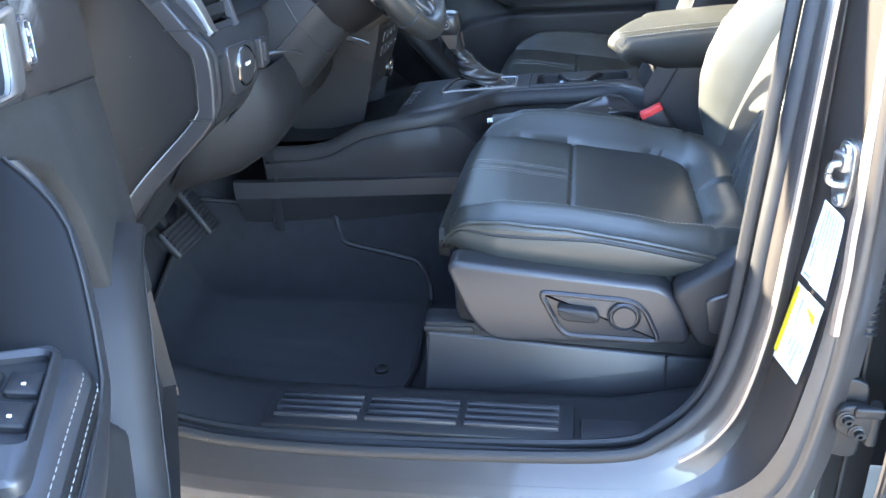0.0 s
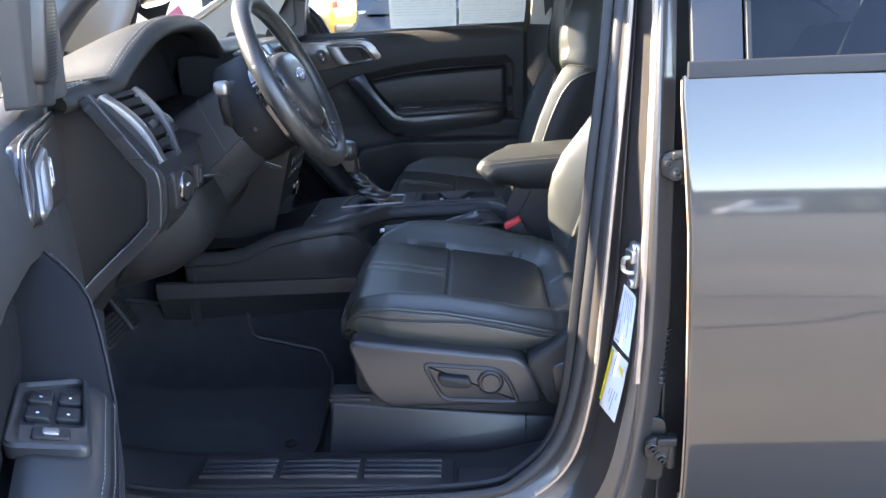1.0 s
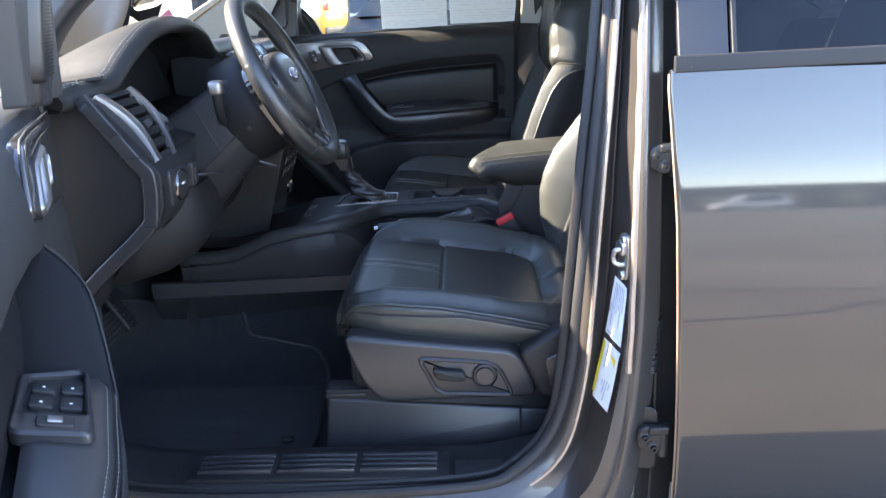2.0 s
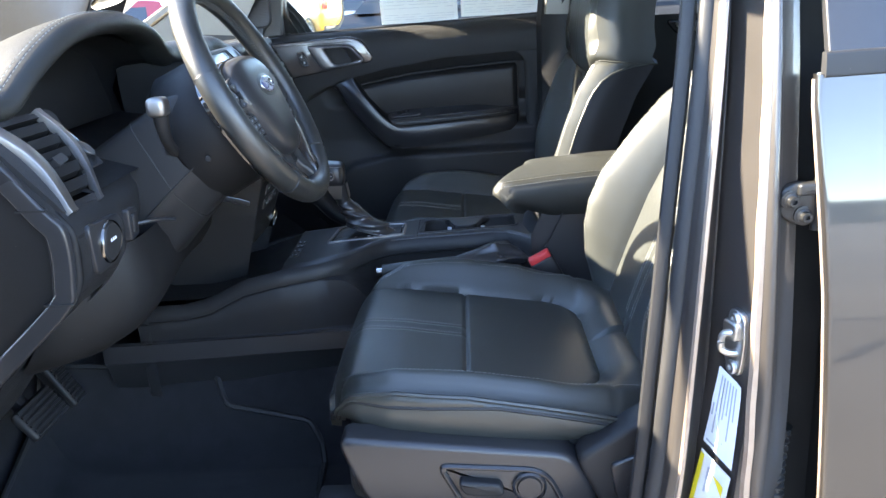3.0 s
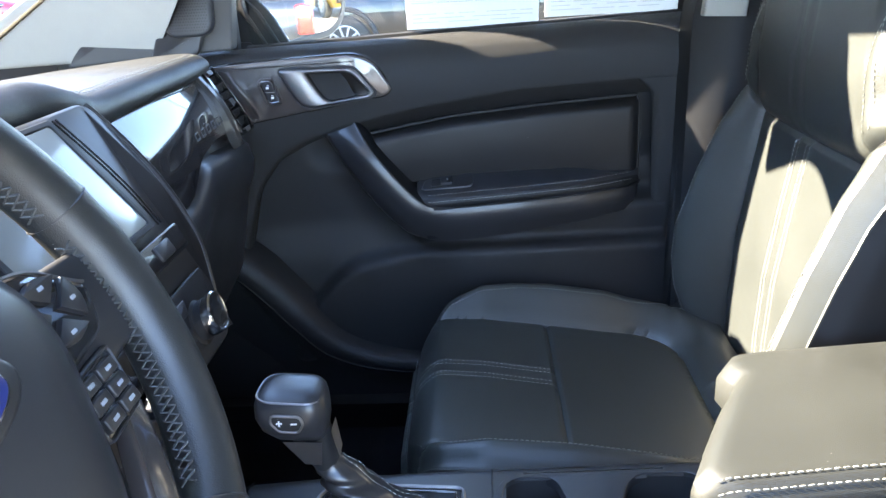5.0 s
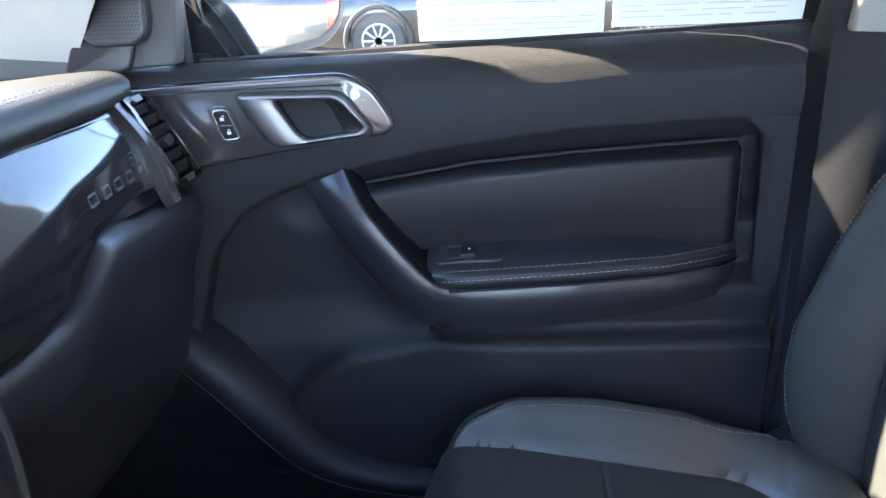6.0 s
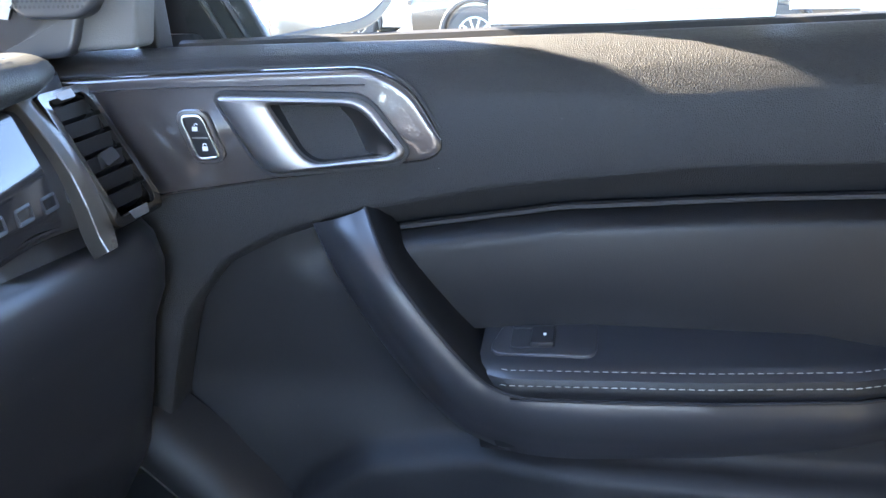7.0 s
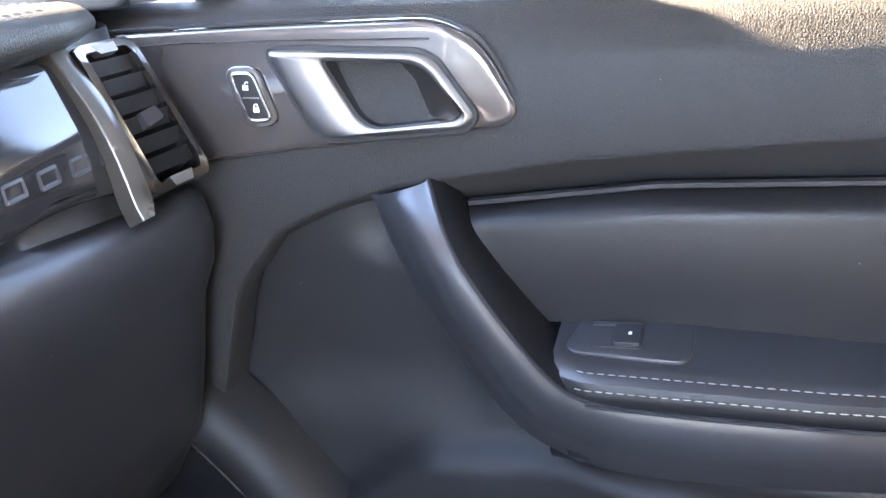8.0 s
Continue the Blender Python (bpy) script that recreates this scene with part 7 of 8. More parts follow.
def console_side():
    rows = []
    for x in np.linspace(-0.64, 0.135, 90):
        near, zt = near_edge(x), top_z(x)
        yo = min(near - 0.016, interp(x, [-0.64, -0.45, -0.2, 0.15], [0.503, 0.516, 0.545, 0.578]))
        k = smoothstep(0.02, 0.09, near - yo)  # how far the brake recess opens
        low = zt - 0.034 - 0.050 * k
        rows.append([Vector((x, near, zt - 0.004)), Vector((x, near - 0.004, zt - 0.006)), Vector((x, near - 0.009, zt - 0.016)), Vector((x, near - 0.012, zt - 0.028)), Vector((x, near - 0.011, zt - 0.033)),
                     Vector((x, near - 0.013 + 0.018 * k, zt - 0.034 - 0.006 * k)), Vector((x, near - 0.013 + 0.014 * k, low + 0.006 * k)), Vector((x, near - 0.013, low)), Vector((x, min(near - 0.013, yo + 0.012), low)), Vector((x, yo, low - 0.004)), Vector((x, yo + 0.001, (low + 0.722) / 2)), Vector((x, yo + 0.003, 0.724)), Vector((x, yo, 0.721))])
    return quads(rows)


part("side_panel", console_side(), HARD, console, smooth=45)
part("lower_trim", quads([[Vector((x, interp(x, [-0.66, 0.15], [0.500, 0.565]) + dy, z)) for dy, z in ((0.008, 0.720), (0.0, 0.716), (-0.002, 0.680), (0.004, 0.676), (0.03, 0.60))] for x in np.linspace(-0.72, 0.15, 20)]), SATIN, console)
part("front_end", quads([[Vector((x, y, z)) for x, y in ((-0.62, 0.505), (-0.645, 0.51), (-0.66, 0.54), (-0.665, 0.70), (-0.66, 0.86))] for z in (0.80, 0.76, 0.70, 0.60)]), SATIN, console)
part("far_side", quads([[Vector((x, 0.79 + 0.03 * t, top_z(x) - 0.006 - 0.25 * t)) for t in (0, 0.3, 0.6, 1)] for x in np.linspace(-0.66, 0.15, 24)]), HARD, console)
# forward tray with sockets
part("tray", quads([[Vector((x, y, z)) for y in np.linspace(near_edge(x) + 0.001, 0.79, 12)] for x, z in ((-0.352, 0.852), (-0.36, 0.846), (-0.40, 0.832), (-0.45, 0.815), (-0.52, 0.80), (-0.60, 0.80), (-0.66, 0.83))]), HARD, console, smooth=60)
for k in range(4):
    a = 0.600 + k * 0.028
    part("tray_button", slab(round_poly([(-0.352, a), (-0.334, a), (-0.334, a + 0.020), (-0.352, a + 0.020)], 0.003), lambda p, q, h: Vector((p, q, top_z(p) + h)), -0.002, 0.0014, 0.0006), HARD, console)
    for j in range(2):
        part("tray_mark", slab(round_poly([(-0.349 + j * 0.008, a + 0.007), (-0.346 + j * 0.008, a + 0.007), (-0.346 + j * 0.008, a + 0.012), (-0.349 + j * 0.008, a + 0.012)], 0.0005, 1), lambda p, q, h: Vector((p, q, top_z(p) + h)), 0.0013, 0.0018, 0.0001, 1), INK, console)
part("plate_joint", tube([Vector((-0.096, y, top_z(-0.096) + 0.0002)) for y in np.linspace(0.658, 0.785, 8)], 0.0010, 5), RUBBER, console)
part("edge_bead", tube([Vector((x, near_edge(x) - 0.001, top_z(x) - 0.0045)) for x in np.linspace(-0.15, 0.13, 50)], 0.0018, 6), SATIN, console)
# cup holders: one long opening with a tongue between the cups
well = round_poly([(-0.091, 0.683), (0.112, 0.689), (0.116, 0.768), (-0.085, 0.769)], [0.012, 0.014, 0.026, 0.026], 5)
cz = lambda a, b, h: Vector((a, b, top_z(a) + h))
part("cup_rim", ring_slab(inset(well, -0.005), inset(well, 0.001), cz, -0.004, 0.0018, 0.0006), SATIN, console)
part("cup_well", quads([[cz(a, b, h) for a, b in inset(well, o)] for h, o in ((0.001, 0.0), (-0.03, 0.002), (-0.075, 0.006), (-0.076, 0.02))], loop=True, caps="end"), RUBBER, console)
part("cup_tongue", slab(round_poly([(-0.066, 0.774), (-0.032, 0.768), (-0.018, 0.714), (0.026, 0.714), (0.044, 0.764), (0.082, 0.774)], [0.004, 0.032, 0.012, 0.012, 0.034, 0.004], 7), cz, -0.010, 0.0016, 0.001), SATIN, console)
part("cup_divider", slab(round_poly([(-0.020, 0.769), (-0.010, 0.724), (0.018, 0.724), (0.030, 0.769)], 0.006, 4), cz, -0.074, -0.011, 0.002), RUBBER, console)
for x in (-0.030, 0.042):
    part("cup_finger", rbox(x - 0.0045, x + 0.0045, 0.736, 0.743, 0.846, 0.859, 0.002), FAINT_INK, console, "pale cup gripper")

# shift gate, boot, lever and knob
shifter = thing("gear_shifter", (-0.20, 0.715, 0.865), "black and chrome gear shifter with leather boot", "gear shifter")
gate = round_poly([(-0.287, 0.656), (-0.1235, 0.678), (-0.1225, 0.757), (-0.274, 0.772)], [0.014, 0.008, 0.012, 0.03], 5)
part("gate_frame", ring_slab(gate, inset(gate, 0.0046), cz, -0.004, 0.0034, 0.0016), CHROME, shifter, "bright chrome gate frame")
part("gate_step", ring_slab(inset(gate, 0.0075), inset(gate, 0.0105), cz, -0.004, 0.0022, 0.001), PIANO_BLACK, shifter)
part("gate_plate", slab(inset(gate, 0.004), cz, -0.008, 0.0005, 0.001), HARD, shifter)
for x, mark in ((-0.224, "P"), (-0.196, "R"), (-0.184, "N"), (-0.172, "D"), (-0.160, "S")):
    part("gate_mark", letters(mark, 0.009, (x, 0.6815, top_z(x) + 0.0008), (0, 1, 0), (-1, 0, 0)), MARK, shifter, "pale gear letter", 0)
rows = []
for t in np.linspace(0, 1, 44):
    cx = interp(t, [0, 0.25, 0.6, 1], [-0.198, -0.205, -0.232, -0.252])
    z = 0.868 + 0.072 * t
    rx = interp(t, [0, 0.2, 0.5, 1], [0.052, 0.046, 0.028, 0.014])
    ry = interp(t, [0, 0.2, 0.5, 1], [0.028, 0.027, 0.021, 0.014])
    fold = 0.0042 * math.sin(t * 24 + 1.2) * (1 - t) ** 0.7 * smoothstep(0, 0.10, t)
    rows.append([Vector((cx + (rx + fold * (1 + 0.7 * math.sin(3 * q + 7 * t)) + 0.0012 * math.sin(9 * q + 6 * t)) * math.cos(q), 0.713 + (ry + fold) * math.sin(q), z + 0.004 * math.sin(2 * q + 9 * t) * (1 - t) - 0.010 * (1 - t) * math.cos(q))) for q in np.linspace(0, 2 * math.pi, 30, endpoint=False)])
part("boot", quads(rows, loop=True, caps=True), BOOT, shifter, "gathered leather boot", smooth=80)
for j in (27, 29):
    part("stitching", stitches([r[(j + 3) % 30] + Vector((0.001, -0.0006, 0.0012)) for r in rows[2:]], (0.5, -0.3, 1), long=0.004, gap=0.002), THREAD, shifter, "", 0)
neck = []
for t in np.linspace(0, 1, 10):
    c = Vector((-0.250, 0.712, 0.932)).lerp(Vector((-0.266, 0.706, 0.985)), t)
    a, b = 0.0135 + 0.010 * t, 0.0135 + 0.004 * t
    neck.append([c + Vector((a * math.cos(q), b * math.sin(q), 0)) for q in np.linspace(0, 2 * math.pi, 20, endpoint=False)])
part("neck", quads(neck, loop=True, caps=True), HARD, shifter)
part("neck_trim", quads([[Vector((x, y, z)) for x, y, z in row] for row in (((-0.266, 0.6925, 0.945), (-0.250, 0.6900, 0.945)), ((-0.274, 0.6865, 0.962), (-0.247, 0.6845, 0.962)), ((-0.281, 0.6825, 0.976), (-0.245, 0.6805, 0.976)))]), CHROME, shifter, "satin metal wedge below the knob")
part("neck_trim", quads([[Vector((x, y, z)) for x, y, z in row] for row in (((-0.2355, 0.702, 0.945), (-0.2365, 0.722, 0.945)), ((-0.2385, 0.700, 0.962), (-0.2385, 0.722, 0.962)), ((-0.2400, 0.698, 0.976), (-0.2400, 0.722, 0.976)))]), CHROME, shifter)
kn = []
KC = Vector((-0.277, 0.706, 0.0))
for t, sx, sy, dx in ((0.0, 0.017, 0.016, 0.010), (0.10, 0.025, 0.022, 0.006), (0.28, 0.031, 0.027, 0.002), (0.50, 0.0335, 0.0285, 0.0), (0.72, 0.033, 0.028, 0.0), (0.86, 0.0308, 0.0260, 0.001), (0.94, 0.0275, 0.0228, 0.002), (0.985, 0.021, 0.017, 0.003), (1.0, 0.012, 0.009, 0.003)):
    c = KC + Vector((dx + 0.004, 0, 0.972 + 0.050 * t))
    kn.append([c + Vector((a, b, -0.08 * a * t)) for a, b in round_poly([(-sx, -sy), (sx, -sy), (sx * 0.92, sy), (-sx * 0.92, sy)], sx * 0.62, 7)])
part("knob", quads(kn, loop=True, caps=True), SATIN, shifter, "satin black shift knob", smooth=80)
cap_line = round_poly([(-0.0295, -0.0248), (0.0300, -0.0248), (0.0275, 0.0248), (-0.0275, 0.0248)], 0.018, 7)
part("knob_band", tube([KC + Vector((a + 0.004, b, 1.0160 - 0.08 * a)) for a, b in cap_line], 0.0012, 6, closed=True), CHROME, shifter, "thin satin band round the knob")
kb = round_poly([(-0.014, 0.0085), (0.012, 0.0085), (0.016, 0.0), (0.010, -0.0095), (-0.008, -0.0095), (-0.016, 0.0)], 0.004, 4)
k3 = lambda a, b, h: Vector((-0.273 + a, 0.6778 - h, 0.9985 + b - 0.06 * a))
part("select_frame", ring_slab(kb, inset(kb, 0.0020), k3, -0.004, 0.0022, 0.0006), CHROME, shifter)
part("select_button", slab(inset(kb, 0.0018), k3, -0.004, 0.0012, 0.0006), HARD, shifter, "manual gear select button")
part("select_mark", join(rbox(-0.2825, -0.2770, 0.6758, 0.6768, 0.9985, 0.9997, 0), rbox(-0.2804, -0.2791, 0.6758, 0.6768, 0.9963, 1.0018, 0)), MARK, shifter)
part("select_mark", rbox(-0.2695, -0.2640, 0.6758, 0.6768, 0.9977, 0.9989, 0), MARK, shifter)

# armrest lid on its box
def lid_rows(z_off, grow, front=0.0):
    rows = []
    for t in np.linspace(0, 1, 40):
        y = 0.602 + 0.212 * t
        xf = interp(t, [0, 0.04, 0.10, 0.30, 0.55, 0.68, 0.74, 0.80, 0.88, 0.95, 1.0], [0.090, 0.070, 0.064, 0.086, 0.114, 0.132, 0.138, 0.134, 0.132, 0.142, 0.166]) - grow + front
        row = []
        for s in np.linspace(0, 1, 40):
            x = xf + (0.43 - xf) * s
            edge = min(1.0, t / 0.07, (1 - t) / 0.07)
            nose = min(1.0, s / 0.06)
            z = interp(x, [0.06, 0.12, 0.18, 0.30, 0.43], [0.982, 0.987, 0.993, 1.001, 1.003]) - 0.006 * t + 0.008 * math.sin(math.pi * t)
            z -= 0.016 * (1 - math.sqrt(max(0.0, 1 - (1 - edge) ** 2))) + 0.014 * (1 - math.sqrt(max(0.0, 1 - (1 - nose) ** 2)))
            row.append(Vector((x, y, z + z_off)))
        rows.append(row)
    return rows


top = lid_rows(0, 0)
lid = part("armrest_lid", quads(top), LID_HIDE, console, "black leather armrest lid", smooth=70)
under = []
border = [top[-1][k] for k in range(39, -1, -1)] + [top[k][0] for k in range(38, -1, -1)] + top[0][1:]
for p in border:
    drop = interp(p.x, [0.05, 0.09, 0.125, 0.155, 0.26, 0.43], [0.018, 0.038, 0.056, 0.070, 0.078, 0.080])
    inw = Vector((0.02 * smoothstep(0.26, 0.14, p.x), 0.010 if p.y < 0.66 else (-0.010 if p.y > 0.76 else 0), 0))
    outw = Vector((-0.002, -0.002 if p.y < 0.66 else (0.002 if p.y > 0.76 else 0), 0))
    under.append([p, p + outw + Vector((0, 0, -0.006)), p + outw - Vector((0, 0, drop * 0.5)), p + inw * (0.5 + drop * 6) - Vector((0, 0, drop * 0.88)), p + inw * (1.2 + drop * 10) - Vector((0, 0, drop))])
part("lid_side", quads(under), LID_HIDE, lid, smooth=70)
for inset_by, dz in ((0.006, 0.0), (-0.001, -0.0065)):
    path = [top[2][k] + Vector((0, -0.007 + inset_by * 0.9, 0.0 + dz - (0.002 if dz else 0.0))) for k in range(1, 40)]
    part("stitching", stitches(path, (0, -0.6, 0.8), long=0.0048, gap=0.0020, r=0.0006, lift=0.0006), THREAD, lid, "pale stitching", 0)
part("lid_floor", quads([[Vector((x0 + (0.43 - x0) * t, y, interp(x0 + (0.43 - x0) * t, [0.10, 0.16, 0.43], [0.944, 0.916, 0.916]))) for y, x0 in ((0.618, 0.10), (0.70, 0.135), (0.775, 0.175), (0.795, 0.195))] for t in (0, 0.2, 0.5, 1)]), HARD, lid)
box_side = lambda y: [Vector((0.154, y, 0.930)), Vector((0.122, y, 0.867)), Vector((0.093, y + 0.002, 0.813)), Vector((0.090, y + 0.004, 0.66))]
part("box_front", quads([[p + Vector((0.012 * abs(k - 2) / 2, 0, 0)) for p in box_side(0.614 + 0.043 * k)] for k in range(5)]), SATIN, console)
part("box_side", quads([[Vector((x0 + (0.43 - x0) * s, 0.612 + 0.002 * math.sin(s * 3), z)) for s in (0, 0.15, 0.5, 1)] for x0, z in ((0.164, 0.930), (0.132, 0.867), (0.103, 0.813), (0.10, 0.60))]), SATIN, console)
part("box_side", quads([[Vector((x0 + (0.43 - x0) * s, 0.792, z)) for s in (0, 0.15, 0.5, 1)] for x0, z in ((0.164, 0.930), (0.132, 0.867), (0.103, 0.813), (0.10, 0.60))]), SATIN, console)
part("box_joint", tube([Vector((x, 0.6105, z)) for x, z in ((0.206, 0.931), (0.176, 0.870), (0.145, 0.811), (0.135, 0.78))], 0.0016, 6, up=(0, 1, 0)), RUBBER, console)
part("box_back", quads([[Vector((0.43, y, z)) for y in (0.61, 0.70, 0.792)] for z in (1.0, 0.8, 0.5)]), SATIN, console)

# parking brake beside the console
brake = thing("parking_brake", (0.02, 0.63, 0.80), "black parking brake lever with leather boot", "brake lever")
part("grip", tube(smooth_path([(-0.166, 0.608, 0.812), (-0.12, 0.606, 0.817), (-0.06, 0.603, 0.823), (0.01, 0.606, 0.826), (0.05, 0.618, 0.824)], 8), 0.0140, 12, scale=lambda t: 1.0 - 0.15 * t), LEATHER, brake)
part("release_button", tube([(-0.178, 0.6085, 0.811), (-0.164, 0.608, 0.812)], 0.0085, 10), BRIGHT, brake, "bright release button")
rows = []
for t in np.linspace(0, 1, 40):
    c = Vector((-0.015, 0.600, 0.824)).lerp(Vector((0.120, 0.632, 0.822)), t)
    w = interp(t, [0, 0.25, 0.6, 0.9, 1.0], [0.016, 0.026, 0.040, 0.044, 0.040])
    h = interp(t, [0, 0.25, 0.6, 0.85, 1.0], [0.016, 0.023, 0.033, 0.030, 0.018])
    row = []
    for q in np.linspace(0, 2 * math.pi, 44, endpoint=False):
        # gathers fan out from the lever to the surround
        fold = 1 + (0.16 * math.sin(7 * q + 1.0) + 0.07 * math.sin(13 * q + 5 * t)) * smoothstep(0.1, 0.6, t)
        row.append(c + Vector((0.010 * math.sin(3 * q) * t, w * fold * math.cos(q), h * fold * math.sin(q))))
    rows.append(row)
part("boot", quads(rows, loop=True, caps=True), BOOT, brake, "gathered leather boot", smooth=80)
for j in (11, 13):
    part("stitching", stitches([r[j] + Vector((0, 0, 0.0015)) for r in rows[4:]], (0, -0.2, 1), long=0.004, gap=0.002), THREAD, brake, "", 0)
part("boot_surround", sweep(smooth_path([(-0.03, 0.592, 0.815), (0.02, 0.588, 0.812), (0.09, 0.598, 0.812), (0.122, 0.618, 0.830), (0.126, 0.632, 0.848)], 6), circle(0.006, 8)), SATIN, brake)

buckle = thing("seat_belt_buckle", (0.15, 0.585, 0.78), "black seat belt buckle with red release", "seat belt buckle")
XF.append(Matrix.Translation((0.150, 0.578, 0.835)) @ Matrix.Rotation(radians(-28), 4, "Y"))
bm = rbox(-0.024, 0.024, -0.012, 0.012, -0.075, -0.001, 0.005, 3)
part("housing", bm, HARD, buckle)
part("release", rbox(-0.022, 0.022, -0.011, 0.011, -0.004, 0.010, 0.003, 3), RED, buckle, "red release button")
XF.pop()

# ---- floor mat, pedals ----
def floor_z(x, y):
    c = abs(y - YC)
    return 0.447 + 0.20 * smoothstep(0.24, 0.13, c) + 0.34 * smoothstep(-0.72, -1.12, x) ** 1.3 + 0.075 * smoothstep(0.62, 0.70, c)


mat = round_poly([(-0.83, 0.17), (-0.30, 0.13), (-0.285, 0.20), (-0.300, 0.50), (-0.50, 0.515), (-0.52, 0.545), (-0.88, 0.535)], [0.05, 0.05, 0.03, 0.04, 0.02, 0.02, 0.05], 6)
mat_thing = thing("floor_mat", (-0.55, 0.35, 0.45), "black carpet floor mat with bound edge", "floor mat")
rows = []
for s in np.linspace(1, 0.02, 16):
    cx, cy = -0.55, 0.34
    rows.append([Vector((cx + (a - cx) * s, cy + (b - cy) * s, floor_z(cx + (a - cx) * s, cy + (b - cy) * s) + 0.012 + 0.0015 * math.sin(40 * a * s) * math.sin(37 * b * s))) for a, b in mat])
part("carpet_top", quads(rows, loop=True), MAT_CLOTH, mat_thing)
part("binding", tube([Vector((a, b, floor_z(a, b) + 0.011)) for a, b in mat], 0.006, 6, closed=True), RUBBER, mat_thing)
part("mat_clip", lathe([(0.014, 0.0), (0.014, 0.005), (0.010, 0.007), (0.004, 0.005)], lambda p, q, h: Vector((-0.345 + p, 0.205 + q, floor_z(-0.345, 0.205) + 0.013 + h)), 18), HARD, mat_thing)


def pedal(name, label, at, w, h, tilt):
    p = thing(name, at, label, "pedal", "pedals")
    XF.append(Matrix.Translation(at) @ Matrix.Rotation(radians(tilt), 4, "Y"))
    part("pad", rbox(-0.010, 0.006, -w / 2, w / 2, -h / 2, h / 2, 0.006, 3), RUBBER, p)
    n = int(h / 0.009)
    for k in range(n):
        z = -h / 2 + h * (k + 0.5) / n
        part("ridge", rbox(0.005, 0.0095, -w / 2 + 0.005, w / 2 - 0.005, z - 0.0026, z + 0.0026, 0.001), SATIN, p)
    part("arm", rbox(-0.030, -0.008, -0.012, 0.012, -0.01, 0.22, 0.005), HARD, p)
    XF.pop()
    return p


pedal("brake_pedal", "black ribbed rubber brake pedal", Vector((-0.765, 0.335, 0.672)), 0.110, 0.062, -35)
pedal("accelerator_pedal", "black ribbed accelerator pedal", Vector((-0.80, 0.475, 0.665)), 0.046, 0.115, -30)

# ---- pillar labels ----
sticker("warning_label", "pale blue printed pillar label", [(0.30, 0.922), (0.95, 0.915), (1.0, 0.818), (0.12, 0.822)], [(0.08 + 0.12 * k, 0.13 + 0.12 * k, 0.06, 0.60 + 0.3 * ((k * 37) % 10) / 10) for k in range(7)] + [(0.1, 0.4, 0.92, 0.95)])
sticker("tyre_label", "white pillar label with yellow bands", [(0.12, 0.812), (1.0, 0.808), (1.0, 0.708), (0.12, 0.708)], [(0.20 + 0.14 * k, 0.25 + 0.14 * k, 0.50, 0.62 + 0.3 * ((k * 53) % 10) / 10) for k in range(5)] + [(0.30, 0.36, 0.12, 0.42)], strip=(0.0, 0.13, 0.04, 0.90), block=(0.48, 0.86, 0.16, 0.50))

# ---- papers on the far window, mirror outside ----
for k, (xa, xb, zb) in enumerate(((-0.212, 0.006, 1.262), (0.016, 0.238, 1.271))):
    sheet = thing("window_sheet", (xa, 1.42, zb), "white printed price sheet on the side window", "paper sheet", "window sheets")
    wy = lambda x, z: door_y(x) + 0.068 - 0.19 * (z - 1.25)
    s3 = lambda a, b, h: Vector((a, wy(a, b) - h, b))
    part("sheet", slab([(xa, zb), (xb, zb), (xb, zb + 0.28), (xa, zb + 0.28)], s3, 0.0, 0.0012, 0.0002, 1), PAPER, sheet)
    rnd = random.Random(5 + k)
    z = zb + 0.010
    while z < zb + 0.26:
        x = xa + 0.010
        while x < xb - 0.02:
            w = min(rnd.uniform(0.015, 0.06), xb - 0.010 - x)
            part("print_line", slab([(x, z), (x + w, z), (x + w, z + 0.0013), (x, z + 0.0013)], s3, 0.0012, 0.0016, 0.0001, 1), FAINT_INK, sheet)
            x += w + rnd.uniform(0.004, 0.02)
        z += 0.0065 if z < zb + 0.02 else rnd.choice((0.009, 0.009, 0.018))

mirror = thing("side_mirror", (-0.46, 1.52, 1.26), "black side mirror reflecting the lot behind", "side mirror")
mc = Vector((-0.463, 1.500, 1.242))
mu, mn = Vector((0.54, 0.84, 0.0)).normalized(), Vector((0.84, -0.54, 0.0)).normalized()
m3 = lambda a, b, h: mc + mu * a + mn * h + Vector((0, 0, b))
face_line = round_poly([(-0.045, 0.05), (0.0, 0.0), (0.15, 0.012), (0.185, 0.04), (0.19, 0.15), (0.0, 0.17), (-0.055, 0.11)], 0.025, 6)
part("housing", quads([[m3(0.07 + (a - 0.07) * s, 0.085 + (b - 0.085) * s, h) for a, b in inset(face_line, -0.012)] for h, s in ((0.006, 1.0), (-0.03, 1.0), (-0.07, 0.85), (-0.10, 0.5))], loop=True, caps=True), SATIN, mirror, "black mirror housing", smooth=60)
part("mirror_rim", ring_slab(inset(face_line, -0.012), inset(face_line, 0.001), m3, -0.004, 0.009, 0.002), SATIN, mirror)
part("mirror_glass", slab(face_line, m3, -0.002, 0.0075, 0.0005, 1), MIRROR, mirror, "silvered mirror glass")
part("mirror_arm", sweep([m3(0.05, 0.02, -0.05), m3(-0.01, -0.005, -0.05), Vector((-0.51, 1.45, 1.235))], round_poly([(-0.03, -0.018), (0.03, -0.018), (0.03, 0.018), (-0.03, 0.018)], 0.01, 3)), SATIN, mirror)
plate = round_poly([(-0.56, 1.225), (-0.405, 1.225), (-0.445, 1.30), (-0.50, 1.36)], 0.015, 4)
part("mount_plate", slab(plate, lambda a, b, h: Vector((a, 1.462 - h, b)), 0.0, 0.008, 0.003), HARD, mirror)
